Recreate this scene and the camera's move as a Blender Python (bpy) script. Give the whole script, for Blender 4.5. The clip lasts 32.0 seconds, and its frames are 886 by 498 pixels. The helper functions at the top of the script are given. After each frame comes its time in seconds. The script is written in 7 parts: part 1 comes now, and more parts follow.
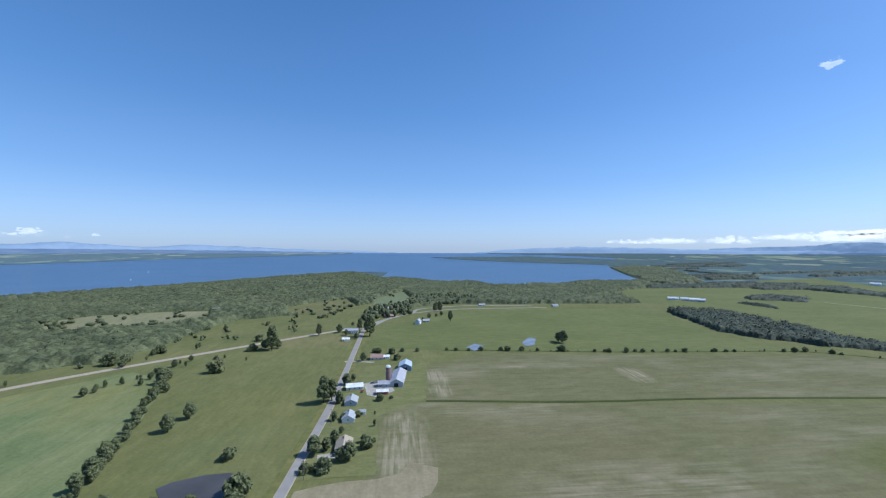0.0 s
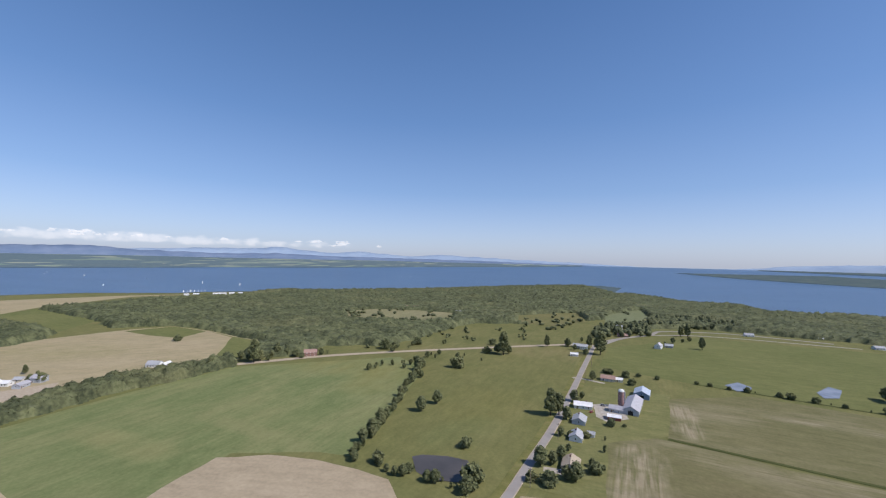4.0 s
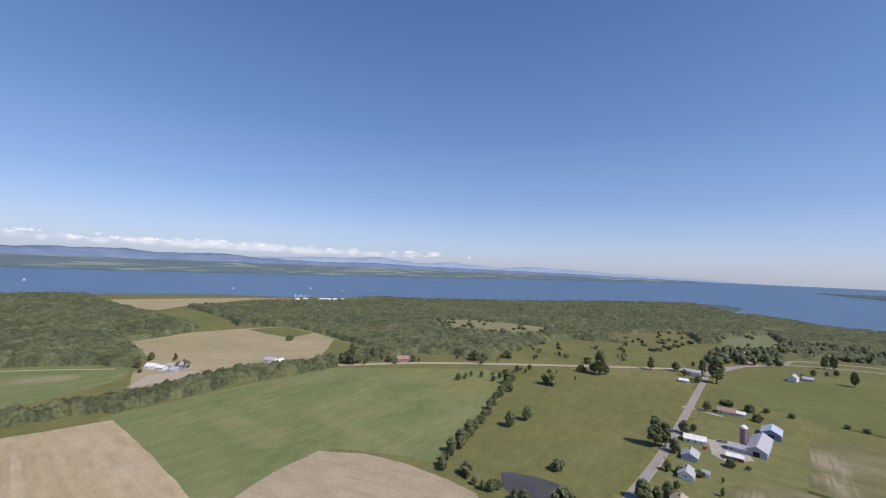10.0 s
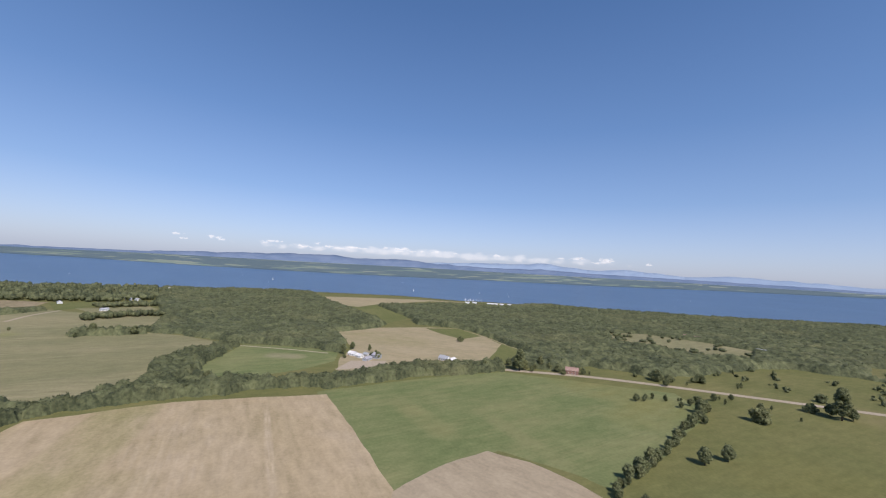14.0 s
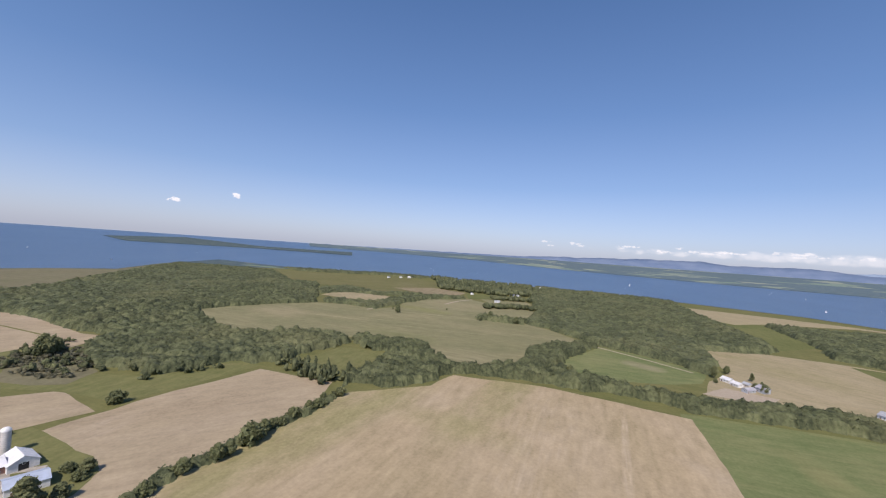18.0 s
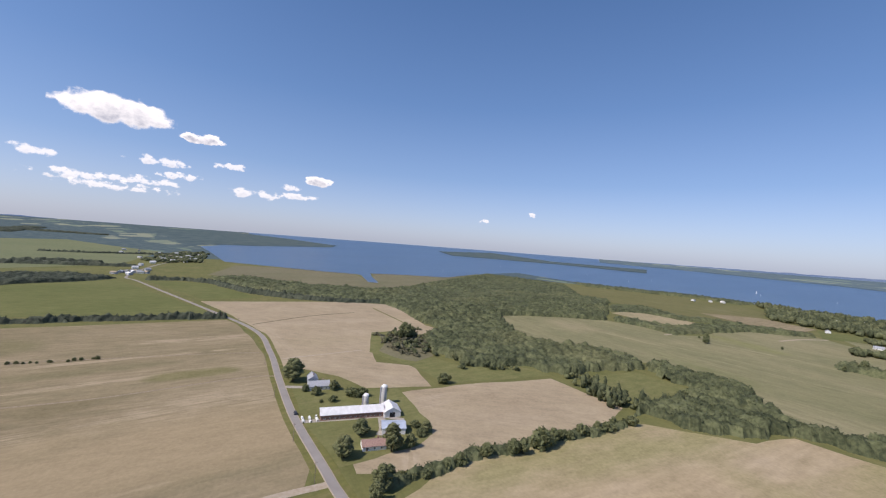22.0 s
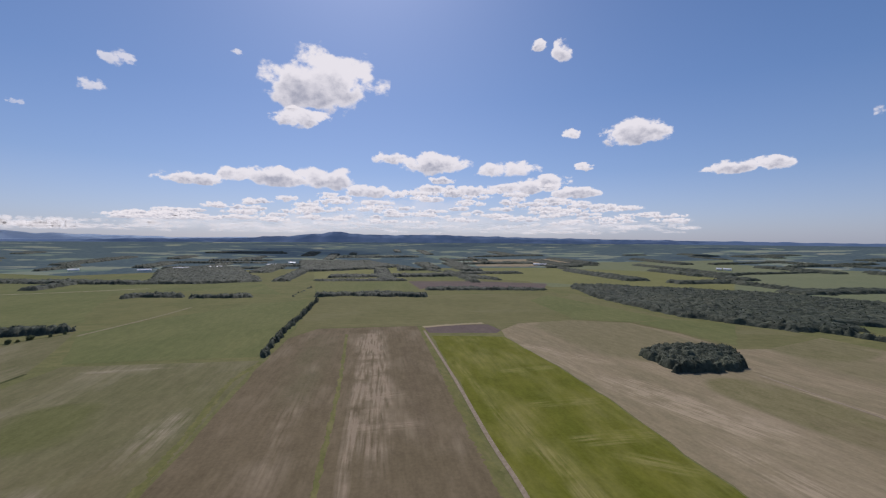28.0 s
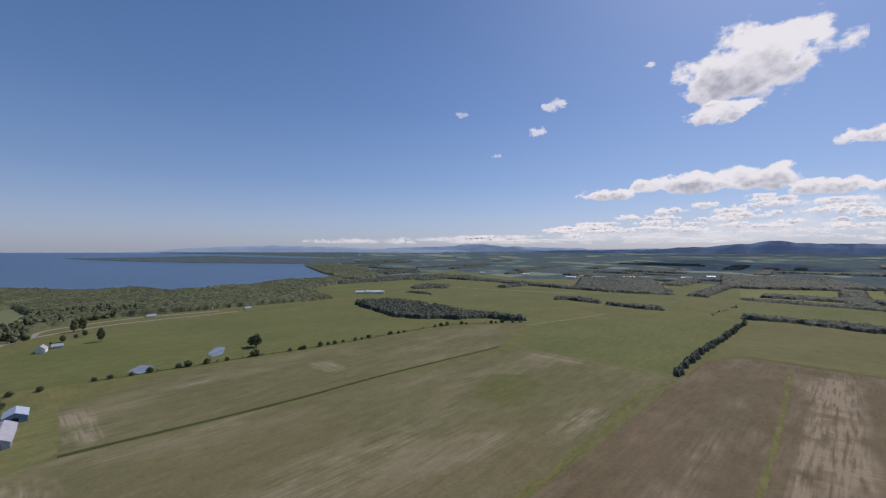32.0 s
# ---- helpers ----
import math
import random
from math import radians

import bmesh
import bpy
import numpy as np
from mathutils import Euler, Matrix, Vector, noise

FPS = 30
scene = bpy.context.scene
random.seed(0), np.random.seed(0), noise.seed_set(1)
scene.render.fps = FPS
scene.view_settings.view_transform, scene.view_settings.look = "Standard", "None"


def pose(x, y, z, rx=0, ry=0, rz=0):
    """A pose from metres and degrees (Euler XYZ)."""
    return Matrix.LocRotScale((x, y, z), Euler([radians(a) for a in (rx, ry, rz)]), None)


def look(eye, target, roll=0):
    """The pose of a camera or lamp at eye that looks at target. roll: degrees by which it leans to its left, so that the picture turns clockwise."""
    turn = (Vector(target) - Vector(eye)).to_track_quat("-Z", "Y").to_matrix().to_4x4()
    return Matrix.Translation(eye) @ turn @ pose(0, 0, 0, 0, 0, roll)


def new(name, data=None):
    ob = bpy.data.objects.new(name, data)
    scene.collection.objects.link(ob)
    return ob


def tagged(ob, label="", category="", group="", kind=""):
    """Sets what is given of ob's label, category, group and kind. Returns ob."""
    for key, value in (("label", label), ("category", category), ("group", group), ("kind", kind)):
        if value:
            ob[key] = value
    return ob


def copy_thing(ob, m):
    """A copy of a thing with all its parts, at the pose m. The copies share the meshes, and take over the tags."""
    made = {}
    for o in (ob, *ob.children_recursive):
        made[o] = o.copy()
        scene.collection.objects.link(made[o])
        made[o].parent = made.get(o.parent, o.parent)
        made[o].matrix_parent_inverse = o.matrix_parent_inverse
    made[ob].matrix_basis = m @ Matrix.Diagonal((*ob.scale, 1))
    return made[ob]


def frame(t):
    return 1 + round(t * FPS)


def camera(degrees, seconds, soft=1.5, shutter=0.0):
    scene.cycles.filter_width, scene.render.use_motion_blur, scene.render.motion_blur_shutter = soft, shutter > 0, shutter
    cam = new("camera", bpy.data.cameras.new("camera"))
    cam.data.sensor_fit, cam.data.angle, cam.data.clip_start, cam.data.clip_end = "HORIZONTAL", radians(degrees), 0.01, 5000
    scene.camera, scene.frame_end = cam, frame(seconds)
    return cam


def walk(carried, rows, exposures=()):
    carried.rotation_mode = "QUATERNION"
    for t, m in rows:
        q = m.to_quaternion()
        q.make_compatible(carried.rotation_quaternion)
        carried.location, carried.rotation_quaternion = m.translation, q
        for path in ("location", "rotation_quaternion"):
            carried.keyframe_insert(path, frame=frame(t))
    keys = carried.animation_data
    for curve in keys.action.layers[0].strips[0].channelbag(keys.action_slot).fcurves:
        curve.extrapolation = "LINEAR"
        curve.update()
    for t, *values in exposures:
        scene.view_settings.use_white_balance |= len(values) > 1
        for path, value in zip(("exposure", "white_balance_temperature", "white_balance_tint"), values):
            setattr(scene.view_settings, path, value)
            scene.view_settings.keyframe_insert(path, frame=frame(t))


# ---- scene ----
# ---- the camera and its turn, high over the fields ----
EYE = 115.5
cam = camera(95.3, 32.0, soft=1.2)
# seconds, heading (anticlockwise from +y), pitch, lean
TURNS = (
    (0.0, -0.64, 0.25, -0.08), (0.5, 5.62, 0.54, -0.41), (1.0, 10.87, 0.78, -0.40),
    (1.5, 15.15, 1.03, -0.36), (2.0, 16.29, 1.36, -0.63), (2.5, 21.53, 1.46, -0.81),
    (3.0, 24.19, 1.62, -1.00), (3.5, 28.53, 1.48, -1.21), (4.0, 31.03, 1.55, -1.36),
    (4.5, 33.57, 1.57, -1.41), (6.5, 39.87, 2.14, -1.78), (7.0, 40.60, 2.19, -1.85),
    (7.5, 39.42, 2.40, -2.10), (8.0, 40.80, 2.47, -2.21), (8.5, 41.50, 2.66, -2.35),
    (9.0, 40.17, 2.95, -2.10), (9.5, 41.69, 2.78, -2.46), (10.0, 43.77, 2.74, -2.41),
    (10.5, 49.16, 2.75, -2.34), (11.0, 49.98, 2.86, -2.27), (11.5, 50.48, 2.99, -2.18),
    (12.0, 51.74, 3.02, -2.22), (12.5, 52.65, 2.94, -2.29), (13.0, 54.27, 2.94, -2.41),
    (13.5, 60.95, 2.75, -2.81), (15.5, 79.26, 1.79, -4.24), (16.0, 84.50, 1.43, -4.56),
    (16.5, 91.38, 1.08, -4.58), (17.0, 99.24, 0.68, -4.49), (17.5, 106.77, 0.38, -4.22),
    (18.0, 114.72, 0.16, -4.02), (18.5, 120.49, 0.04, -4.00), (19.0, 125.69, -0.18, -3.88),
    (19.5, 130.98, -0.21, -3.72), (20.0, 135.22, -0.32, -3.56), (20.5, 139.43, -0.32, -3.34),
    (21.0, 143.35, -0.28, -3.18), (21.5, 148.88, -0.34, -3.70), (22.0, 154.29, -0.58, -4.37),
    (22.5, 162.13, -1.07, -4.57), (23.0, 171.20, -1.53, -4.21), (23.5, 183.48, -2.04, -3.60),
    (24.0, 194.89, -2.40, -2.88), (24.5, 203.38, -2.45, -2.42), (25.0, 213.82, -2.45, -1.83),
    (25.5, 221.27, -2.38, -1.55), (26.0, 230.06, -2.16, -1.51), (26.5, 238.73, -2.05, -1.05),
    (28.5, 270.27, -0.91, -0.62), (29.0, 275.27, -0.70, -0.95), (29.5, 281.64, -0.56, -0.74),
    (30.0, 286.98, -0.40, -0.68), (30.5, 291.08, -0.23, -0.42), (31.0, 298.42, -0.16, -0.28),
    (31.5, 308.39, -0.08, -0.30), (32.0, 318.08, 0.18, -0.12),
)
walk(cam, [(t, pose(0, 0, EYE, 90 + p, r, y)) for t, y, p, r in TURNS],
     exposures=((0, 0.33, 5450, 6.5), (1, 0.32, 5850, 10), (2, 0.3, 6050, 11), (4, 0.27, 6400, 15), (9, 0.25, 6480, 17), (13.5, 0.25, 6500, 17), (16, 0.25, 6650, 19), (22, 0.25, 6600, 18), (25, 0.07, 6300, 16), (26, -0.24, 6180, 17), (29, -0.27, 6350, 19), (32, -0.25, 6350, 18)))

# ---- sky and sun ----
SUN_HEADING, SUN_HEIGHT = 276.0, 48.0
world = bpy.data.worlds.new("sky")
scene.world = world
world.use_nodes = True
_wn = world.node_tree.nodes
_sky = _wn.new("ShaderNodeTexSky")
_sky.sky_type = "NISHITA"
_sky.sun_disc = False
_sky.sun_elevation = radians(SUN_HEIGHT)
_sky.sun_rotation = radians(360 - SUN_HEADING)
_sky.altitude = 100
_sky.air_density, _sky.dust_density, _sky.ozone_density = 1.0, 1.2, 4.0
_tint = _wn.new("ShaderNodeMix")
_tint.data_type, _tint.blend_type = "RGBA", "MULTIPLY"
_tint.inputs[0].default_value = 1.0
_tint.inputs[7].default_value = (0.87, 0.99, 1.2, 1.0)
world.node_tree.links.new(_sky.outputs[0], _tint.inputs[6])
world.node_tree.links.new(_tint.outputs[2], _wn["Background"].inputs[0])
_wn["Background"].inputs[1].default_value = 0.052
# the whitish summer air that pales the blue towards the horizon
_where = _wn.new("ShaderNodeTexCoord")
_height = _wn.new("ShaderNodeSeparateXYZ")
world.node_tree.links.new(_where.outputs["Generated"], _height.inputs[0])
_ramp = _wn.new("ShaderNodeValToRGB")
_ramp.color_ramp.elements[0].position, _ramp.color_ramp.elements[0].color = 0.0, (0.37, 0.405, 0.48, 1)
_ramp.color_ramp.elements[1].position, _ramp.color_ramp.elements[1].color = 1.0, (0.015, 0.045, 0.12, 1)
for _at, _c in ((0.06, (0.295, 0.35, 0.455, 1)), (0.16, (0.155, 0.24, 0.365, 1)), (0.32, (0.078, 0.16, 0.29, 1)), (0.55, (0.038, 0.10, 0.21, 1))):
    _stop = _ramp.color_ramp.elements.new(_at)
    _stop.color = _c
world.node_tree.links.new(_height.outputs[2], _ramp.inputs[0])
_air = _wn.new("ShaderNodeBackground")
world.node_tree.links.new(_ramp.outputs[0], _air.inputs[0])
_air.inputs[1].default_value = 0.74
_both = _wn.new("ShaderNodeAddShader")
world.node_tree.links.new(_wn["Background"].outputs[0], _both.inputs[0])
world.node_tree.links.new(_air.outputs[0], _both.inputs[1])
world.node_tree.links.new(_both.outputs[0], _wn["World Output"].inputs[0])
_sun = new("sun", bpy.data.lights.new("sun", "SUN"))
_sun.data.energy, _sun.data.angle, _sun.data.color = 3.6, radians(0.53), (1.0, 0.95, 0.87)
_a, _e = radians(SUN_HEADING), radians(SUN_HEIGHT)
_sun.matrix_world = look((-math.sin(_a) * math.cos(_e) * 900, math.cos(_a) * math.cos(_e) * 900, math.sin(_e) * 900), (0, 0, 0))

# ---- the lie of the land ----
# Distances are true metres from the camera's foot. Past BEND they are drawn closer together on a ground that
# rises like a shallow dish, so that the far shores lie at their true angles under the sky.
BEND, ROOM = 1500.0, 3300.0


def reach(d):
    return d if d <= BEND else BEND + (d - BEND) / (1 + (d - BEND) / ROOM)


def unreach(r):
    u = min(max(r - BEND, 0.0), ROOM * 0.97)
    return r if r <= BEND else BEND + u / (1 - u / ROOM)


def dish(r):
    if r <= BEND:
        return 0.0
    d = unreach(r)
    return EYE - r * (EYE / d + (d - BEND) / 1.274e7)


def spot(heading, d, up=0.0):
    r, a = reach(d), radians(heading)
    return Vector((-math.sin(a) * r, math.cos(a) * r, dish(r) + up))


def ground(x, y, up=0.0):
    return dish(math.hypot(x, y)) + up


# ---- materials ----
def node(nt, kind, **values):
    n = nt.nodes.new("ShaderNode" + kind)
    for key, value in values.items():
        if key in n.inputs:
            n.inputs[key].default_value = value
    return n


def blank(name, rough=0.9, metal=0.0, spec=0.2):
    m = bpy.data.materials.new(name)
    m.use_nodes = True
    nt = m.node_tree
    b = nt.nodes["Principled BSDF"]
    b.inputs["Roughness"].default_value, b.inputs["Metallic"].default_value = rough, metal
    b.inputs["Specular IOR Level"].default_value = spec
    return m, nt, b


def rgb(c):
    return (c[0], c[1], c[2], 1.0)


def coords(nt, turn=0.0, scale=(1, 1, 1)):
    t = nt.nodes.new("ShaderNodeTexCoord")
    mp = nt.nodes.new("ShaderNodeMapping")
    mp.vector_type = "TEXTURE"
    mp.inputs["Rotation"].default_value = (0, 0, radians(turn))
    mp.inputs["Scale"].default_value = [1 / s for s in scale]
    nt.links.new(t.outputs["Object"], mp.inputs["Vector"])
    return mp.outputs[0]


def mottle(nt, vec, size, detail=4.0, lo=0.35, hi=0.65, rough=0.55):
    n = node(nt, "TexNoise", Scale=1.0 / size, Detail=detail, Roughness=rough)
    nt.links.new(vec, n.inputs["Vector"])
    r = node(nt, "MapRange")
    r.inputs[1].default_value, r.inputs[2].default_value = lo, hi
    nt.links.new(n.outputs["Fac"], r.inputs[0])
    return r.outputs[0]


def blend(nt, fac, a, b, mode="MIX"):
    m = nt.nodes.new("ShaderNodeMix")
    m.data_type, m.blend_type = "RGBA", mode
    for value, socket in ((fac, 0), (a, 6), (b, 7)):
        if hasattr(value, "node"):
            nt.links.new(value, m.inputs[socket])
        else:
            m.inputs[socket].default_value = value if socket == 0 else rgb(value)
    return m.outputs[2]


def relief(nt, b, height, strength, distance):
    bump = node(nt, "Bump", Strength=strength, Distance=distance)
    nt.links.new(height, bump.inputs["Height"])
    nt.links.new(bump.outputs[0], b.inputs["Normal"])


def sums(nt, op, a, b=None, c=None):
    n = nt.nodes.new("ShaderNodeMath")
    n.operation = op
    for k, v in enumerate((a, b, c)):
        if v is None:
            continue
        if hasattr(v, "node"):
            nt.links.new(v, n.inputs[k])
        else:
            n.inputs[k].default_value = v
    return n.outputs[0]


def band(nt, h, d, turn, half, side, force):
    """Full in the middle of an oblong patch of the land, fading to its rim."""
    mp = nt.nodes.new("ShaderNodeMapping")
    mp.vector_type = "TEXTURE"
    mp.inputs["Location"].default_value = spot(h, d)
    mp.inputs["Rotation"].default_value = (0, 0, radians(turn))
    mp.inputs["Scale"].default_value = (half, side, 1)
    tc = nt.nodes.new("ShaderNodeTexCoord")
    sep = nt.nodes.new("ShaderNodeSeparateXYZ")
    nt.links.new(tc.outputs["Object"], mp.inputs[0])
    nt.links.new(mp.outputs[0], sep.inputs[0])
    far = sums(nt, "ADD", sums(nt, "POWER", sums(nt, "ABSOLUTE", sep.outputs[0]), 4.0), sums(nt, "POWER", sums(nt, "ABSOLUTE", sep.outputs[1]), 2.0))
    return sums(nt, "MULTIPLY", sums(nt, "MAXIMUM", sums(nt, "SUBTRACT", 1.0, far), 0.0), force)


def crop(name, low, high, bare=None, rows=0.0, patch=60.0, bare_at=(0.55, 0.75), row_width=5.0, streak=0.5, bands=(), lines=0.0, tints=(), drawn=0.19):
    """A field: two tones in soft patches, streaks along the rows, bare soil that shows through in drawn-out patches,
    bands (heading, distance, turn, half length, half width, strength) where the soil is barest,
    and tints, such bands with a colour of their own for weeds and dry growth."""
    m, nt, b = blank(name, 0.95, spec=0.08)
    flat = coords(nt)
    wide = mottle(nt, coords(nt, rows, (0.009, 0.8 / row_width / 3, 1)), 1.0, 4, 0.38, 0.62)
    thin = mottle(nt, coords(nt, rows, (0.03, 1.6 / row_width, 1)), 1.0, 4, 0.25, 0.75)
    fine = mottle(nt, flat, 2.2, 4, 0.3, 0.7)
    tone = sums(nt, "ADD", sums(nt, "MULTIPLY", mottle(nt, flat, patch, 5, 0.37, 0.63), 1 - streak * 0.5), sums(nt, "MULTIPLY", wide, streak * 0.5))
    c = blend(nt, tone, low, high)
    c = blend(nt, drawn, c, blend(nt, thin, tuple(0.72 * x for x in low), tuple(1.28 * x for x in high)))
    if bare:
        patchy = mottle(nt, coords(nt, rows, (0.4, 1.0, 1)), patch * 0.8, 6, *bare_at)
        show = sums(nt, "MULTIPLY", patchy, sums(nt, "MULTIPLY_ADD", thin, 0.8, 0.2))
        for h, d, turn, half, side, force in bands:
            local = mottle(nt, coords(nt, turn, (0.03, 0.45, 1)), 1.0, 4, 0.35, 0.65)
            blot = mottle(nt, flat, 18, 4, 0.3, 0.65)
            show = sums(nt, "ADD", show, sums(nt, "MULTIPLY", band(nt, h, d, turn, half, side, force), sums(nt, "MULTIPLY", local, blot)))
        show = sums(nt, "MINIMUM", show, 1.0)
        c = blend(nt, show, c, bare)
    for h, d, turn, half, side, force, colour in tints:
        blot = mottle(nt, coords(nt, rows, (0.45, 1.0, 1)), 22, 5, 0.3, 0.62)
        c = blend(nt, sums(nt, "MINIMUM", sums(nt, "MULTIPLY", band(nt, h, d, turn, half, side, force), sums(nt, "MULTIPLY_ADD", blot, 0.75, 0.25)), 0.85), c, colour)
    middle = mottle(nt, coords(nt, rows, (0.5, 1.0, 1)), 7.5, 6, 0.3, 0.7, 0.62)
    c = blend(nt, 0.26, c, blend(nt, middle, tuple(0.55 * x for x in low), tuple(min(1, 1.35 * x) for x in high)))
    c = blend(nt, 0.12, c, blend(nt, fine, tuple(0.3 * x for x in low), tuple(min(1, 1.5 * x) for x in high)))
    if lines:
        w = node(nt, "TexWave", Scale=0.314 / lines, Distortion=0.3)
        w.bands_direction = "Y"
        nt.links.new(coords(nt, rows), w.inputs["Vector"])
        r = node(nt, "MapRange")
        r.inputs[1].default_value, r.inputs[2].default_value, r.inputs[4].default_value = 0.9, 1.0, 0.35
        nt.links.new(w.outputs["Fac"], r.inputs[0])
        c = blend(nt, r.outputs[0], c, bare or high)
    nt.links.new(c, b.inputs["Base Color"])
    relief(nt, b, fine, 0.25, 0.25)
    return m


def simple(name, a, c, size=1.0, rough=0.8, metal=0.0, spec=0.3, bump=0.0, per=0.0):
    """A surface of two tones; per: how far each piece differs from the next."""
    m, nt, b = blank(name, rough, metal, spec)
    out = blend(nt, mottle(nt, coords(nt), size, 5), a, c)
    if per:
        info = nt.nodes.new("ShaderNodeObjectInfo")
        hue = node(nt, "HueSaturation")
        r = node(nt, "MapRange")
        r.inputs[3].default_value, r.inputs[4].default_value = 1 - per, 1 + per
        nt.links.new(info.outputs["Random"], r.inputs[0])
        nt.links.new(r.outputs[0], hue.inputs["Value"])
        nt.links.new(out, hue.inputs["Color"])
        out = hue.outputs[0]
    nt.links.new(out, b.inputs["Base Color"])
    if bump:
        relief(nt, b, mottle(nt, coords(nt), size * 0.4, 3), 0.6, bump)
    return m


def leafy(name, dark, light, warm, islands=True, glow=0.25):
    """Foliage: each clump its own green, and some light through the leaves."""
    m, nt, b = blank(name, 0.75, spec=0.15)
    geo = nt.nodes.new("ShaderNodeNewGeometry")
    info = nt.nodes.new("ShaderNodeObjectInfo")
    if islands:
        own = geo.outputs["Random Per Island"]
    else:
        mark = nt.nodes.new("ShaderNodeAttribute")
        mark.attribute_name = "tone"
        own = mark.outputs["Fac"]
    c = blend(nt, own, dark, light)
    w = node(nt, "MapRange")
    w.inputs[1].default_value, w.inputs[2].default_value, w.inputs[4].default_value = 0.55, 1.0, 0.6
    big = coords(nt)
    nt.links.new(info.outputs["Random"] if islands else mottle(nt, big, 130, 3), w.inputs[0])
    c = blend(nt, w.outputs[0], c, warm)
    if not islands:
        c = blend(nt, sums(nt, "MULTIPLY", mottle(nt, big, 38, 4, 0.45, 0.7), 0.55), c, dark)
        far = nt.nodes.new("ShaderNodeHueSaturation")
        step = node(nt, "MapRange")
        step.inputs[3].default_value, step.inputs[4].default_value = 0.8, 1.18
        nt.links.new(own, step.inputs[0])
        nt.links.new(step.outputs[0], far.inputs["Value"])
        nt.links.new(c, far.inputs["Color"])
        c = far.outputs[0]
    c = blend(nt, 0.35, c, blend(nt, mottle(nt, big, 1.3 if islands else 3.0, 3), tuple(0.35 * x for x in dark), tuple(1.2 * x for x in light)))
    nt.links.new(c, b.inputs["Base Color"])
    relief(nt, b, mottle(nt, big, 1.1 if islands else 2.4, 4, 0.25, 0.75), 0.5, 0.4 if islands else 0.9)
    t = nt.nodes.new("ShaderNodeBsdfTranslucent")
    nt.links.new(c, t.inputs[0])
    mix = nt.nodes.new("ShaderNodeMixShader")
    mix.inputs[0].default_value = glow
    nt.links.new(b.outputs[0], mix.inputs[1])
    nt.links.new(t.outputs[0], mix.inputs[2])
    nt.links.new(mix.outputs[0], nt.nodes["Material Output"].inputs[0])
    return m


GRASS = crop("rough_grass", (0.110, 0.123, 0.042), (0.172, 0.162, 0.064), (0.26, 0.22, 0.10), 95, 70, (0.55, 0.8), tints=(
    (17, 540, 5, 70, 45, 0.7, (0.25, 0.20, 0.10)), (24, 330, 20, 40, 55, 0.35, (0.175, 0.16, 0.045)), (27, 275, 60, 40, 25, 0.5, (0.10, 0.135, 0.05))))
HAY = crop("hay", (0.108, 0.146, 0.054), (0.190, 0.202, 0.088), (0.29, 0.26, 0.125), 100, 45, (0.47, 0.75), 4.0, tints=(
    (45, 455, 5, 90, 45, 0.8, (0.22, 0.195, 0.07)), (39, 400, 100, 60, 30, 0.6, (0.21, 0.19, 0.065)), (69, 315, 10, 50, 14, 0.9, (0.24, 0.225, 0.10)), (56, 300, 4, 60, 10, 0.6, (0.25, 0.23, 0.11)), (87.5, 514, 70, 26, 16, 1.3, (0.33, 0.28, 0.18))))
HAY_N = crop("north_hay", (0.106, 0.125, 0.041), (0.160, 0.162, 0.062), (0.23, 0.21, 0.085), 5, 110, (0.55, 0.85))
VIVID = crop("young_grain", (0.074, 0.093, 0.006), (0.155, 0.152, 0.022), (0.30, 0.265, 0.10), 4, 34, (0.44, 0.75), 7.0, 0.8,
             ((247, 300, 96, 30, 9, 1.0), (241, 255, 94, 30, 10, 1.3), (252, 370, 100, 30, 8, 0.9), (236, 236, 60, 24, 8, 1.1), (258, 300, 6, 90, 5, 0.9), (250, 230, 5, 60, 7, 1.1), (243, 190, 4, 50, 9, 1.1)))
SOIL = crop("pale_soil", (0.30, 0.245, 0.162), (0.385, 0.315, 0.215), (0.44, 0.365, 0.26), 28, 60, (0.5, 0.8), 4.0)
SOIL_B = crop("pale_soil_greening", (0.275, 0.228, 0.125), (0.425, 0.33, 0.208), (0.45, 0.365, 0.255), 4, 55, (0.42, 0.75), 9.0, 0.9, ((88.5, 255, 2, 130, 3, 1.6), (100, 250, 5, 120, 40, 0.8)),
              tints=((134, 262, -4, 210, 42, 1.1, (0.215, 0.215, 0.08)), (104, 360, 86, 22, 150, 0.9, (0.22, 0.215, 0.085)), (112, 270, 85, 60, 20, 0.5, (0.25, 0.235, 0.10)), (73, 270, 60, 60, 10, 0.7, (0.43, 0.35, 0.25))), drawn=0.42)
PASTURE_W = crop("dry_pasture", (0.168, 0.165, 0.082), (0.238, 0.22, 0.118), (0.36, 0.31, 0.19), 98, 80, (0.47, 0.75), 9.0, 0.9, ((119.9, 629, 104, 110, 4, 1.2), (114.5, 585, 104, 90, 5, 1.1), (111.6, 436, 92, 43, 4, 1.3), (129.9, 658, 104, 70, 5, 1.2), (118.5, 724, 104, 110, 6, 1.1), (107.3, 725, 80, 62, 5, 1.2), (124, 560, 104, 70, 5, 1.0)), tints=(
    (136, 690, 80, 60, 50, 0.9, (0.33, 0.28, 0.17)), (112, 860, 80, 90, 60, 0.9, (0.30, 0.26, 0.15)), (121, 545, 80, 80, 30, 0.6, (0.15, 0.165, 0.06)), (117, 770, 80, 70, 30, 0.7, (0.21, 0.215, 0.06))))
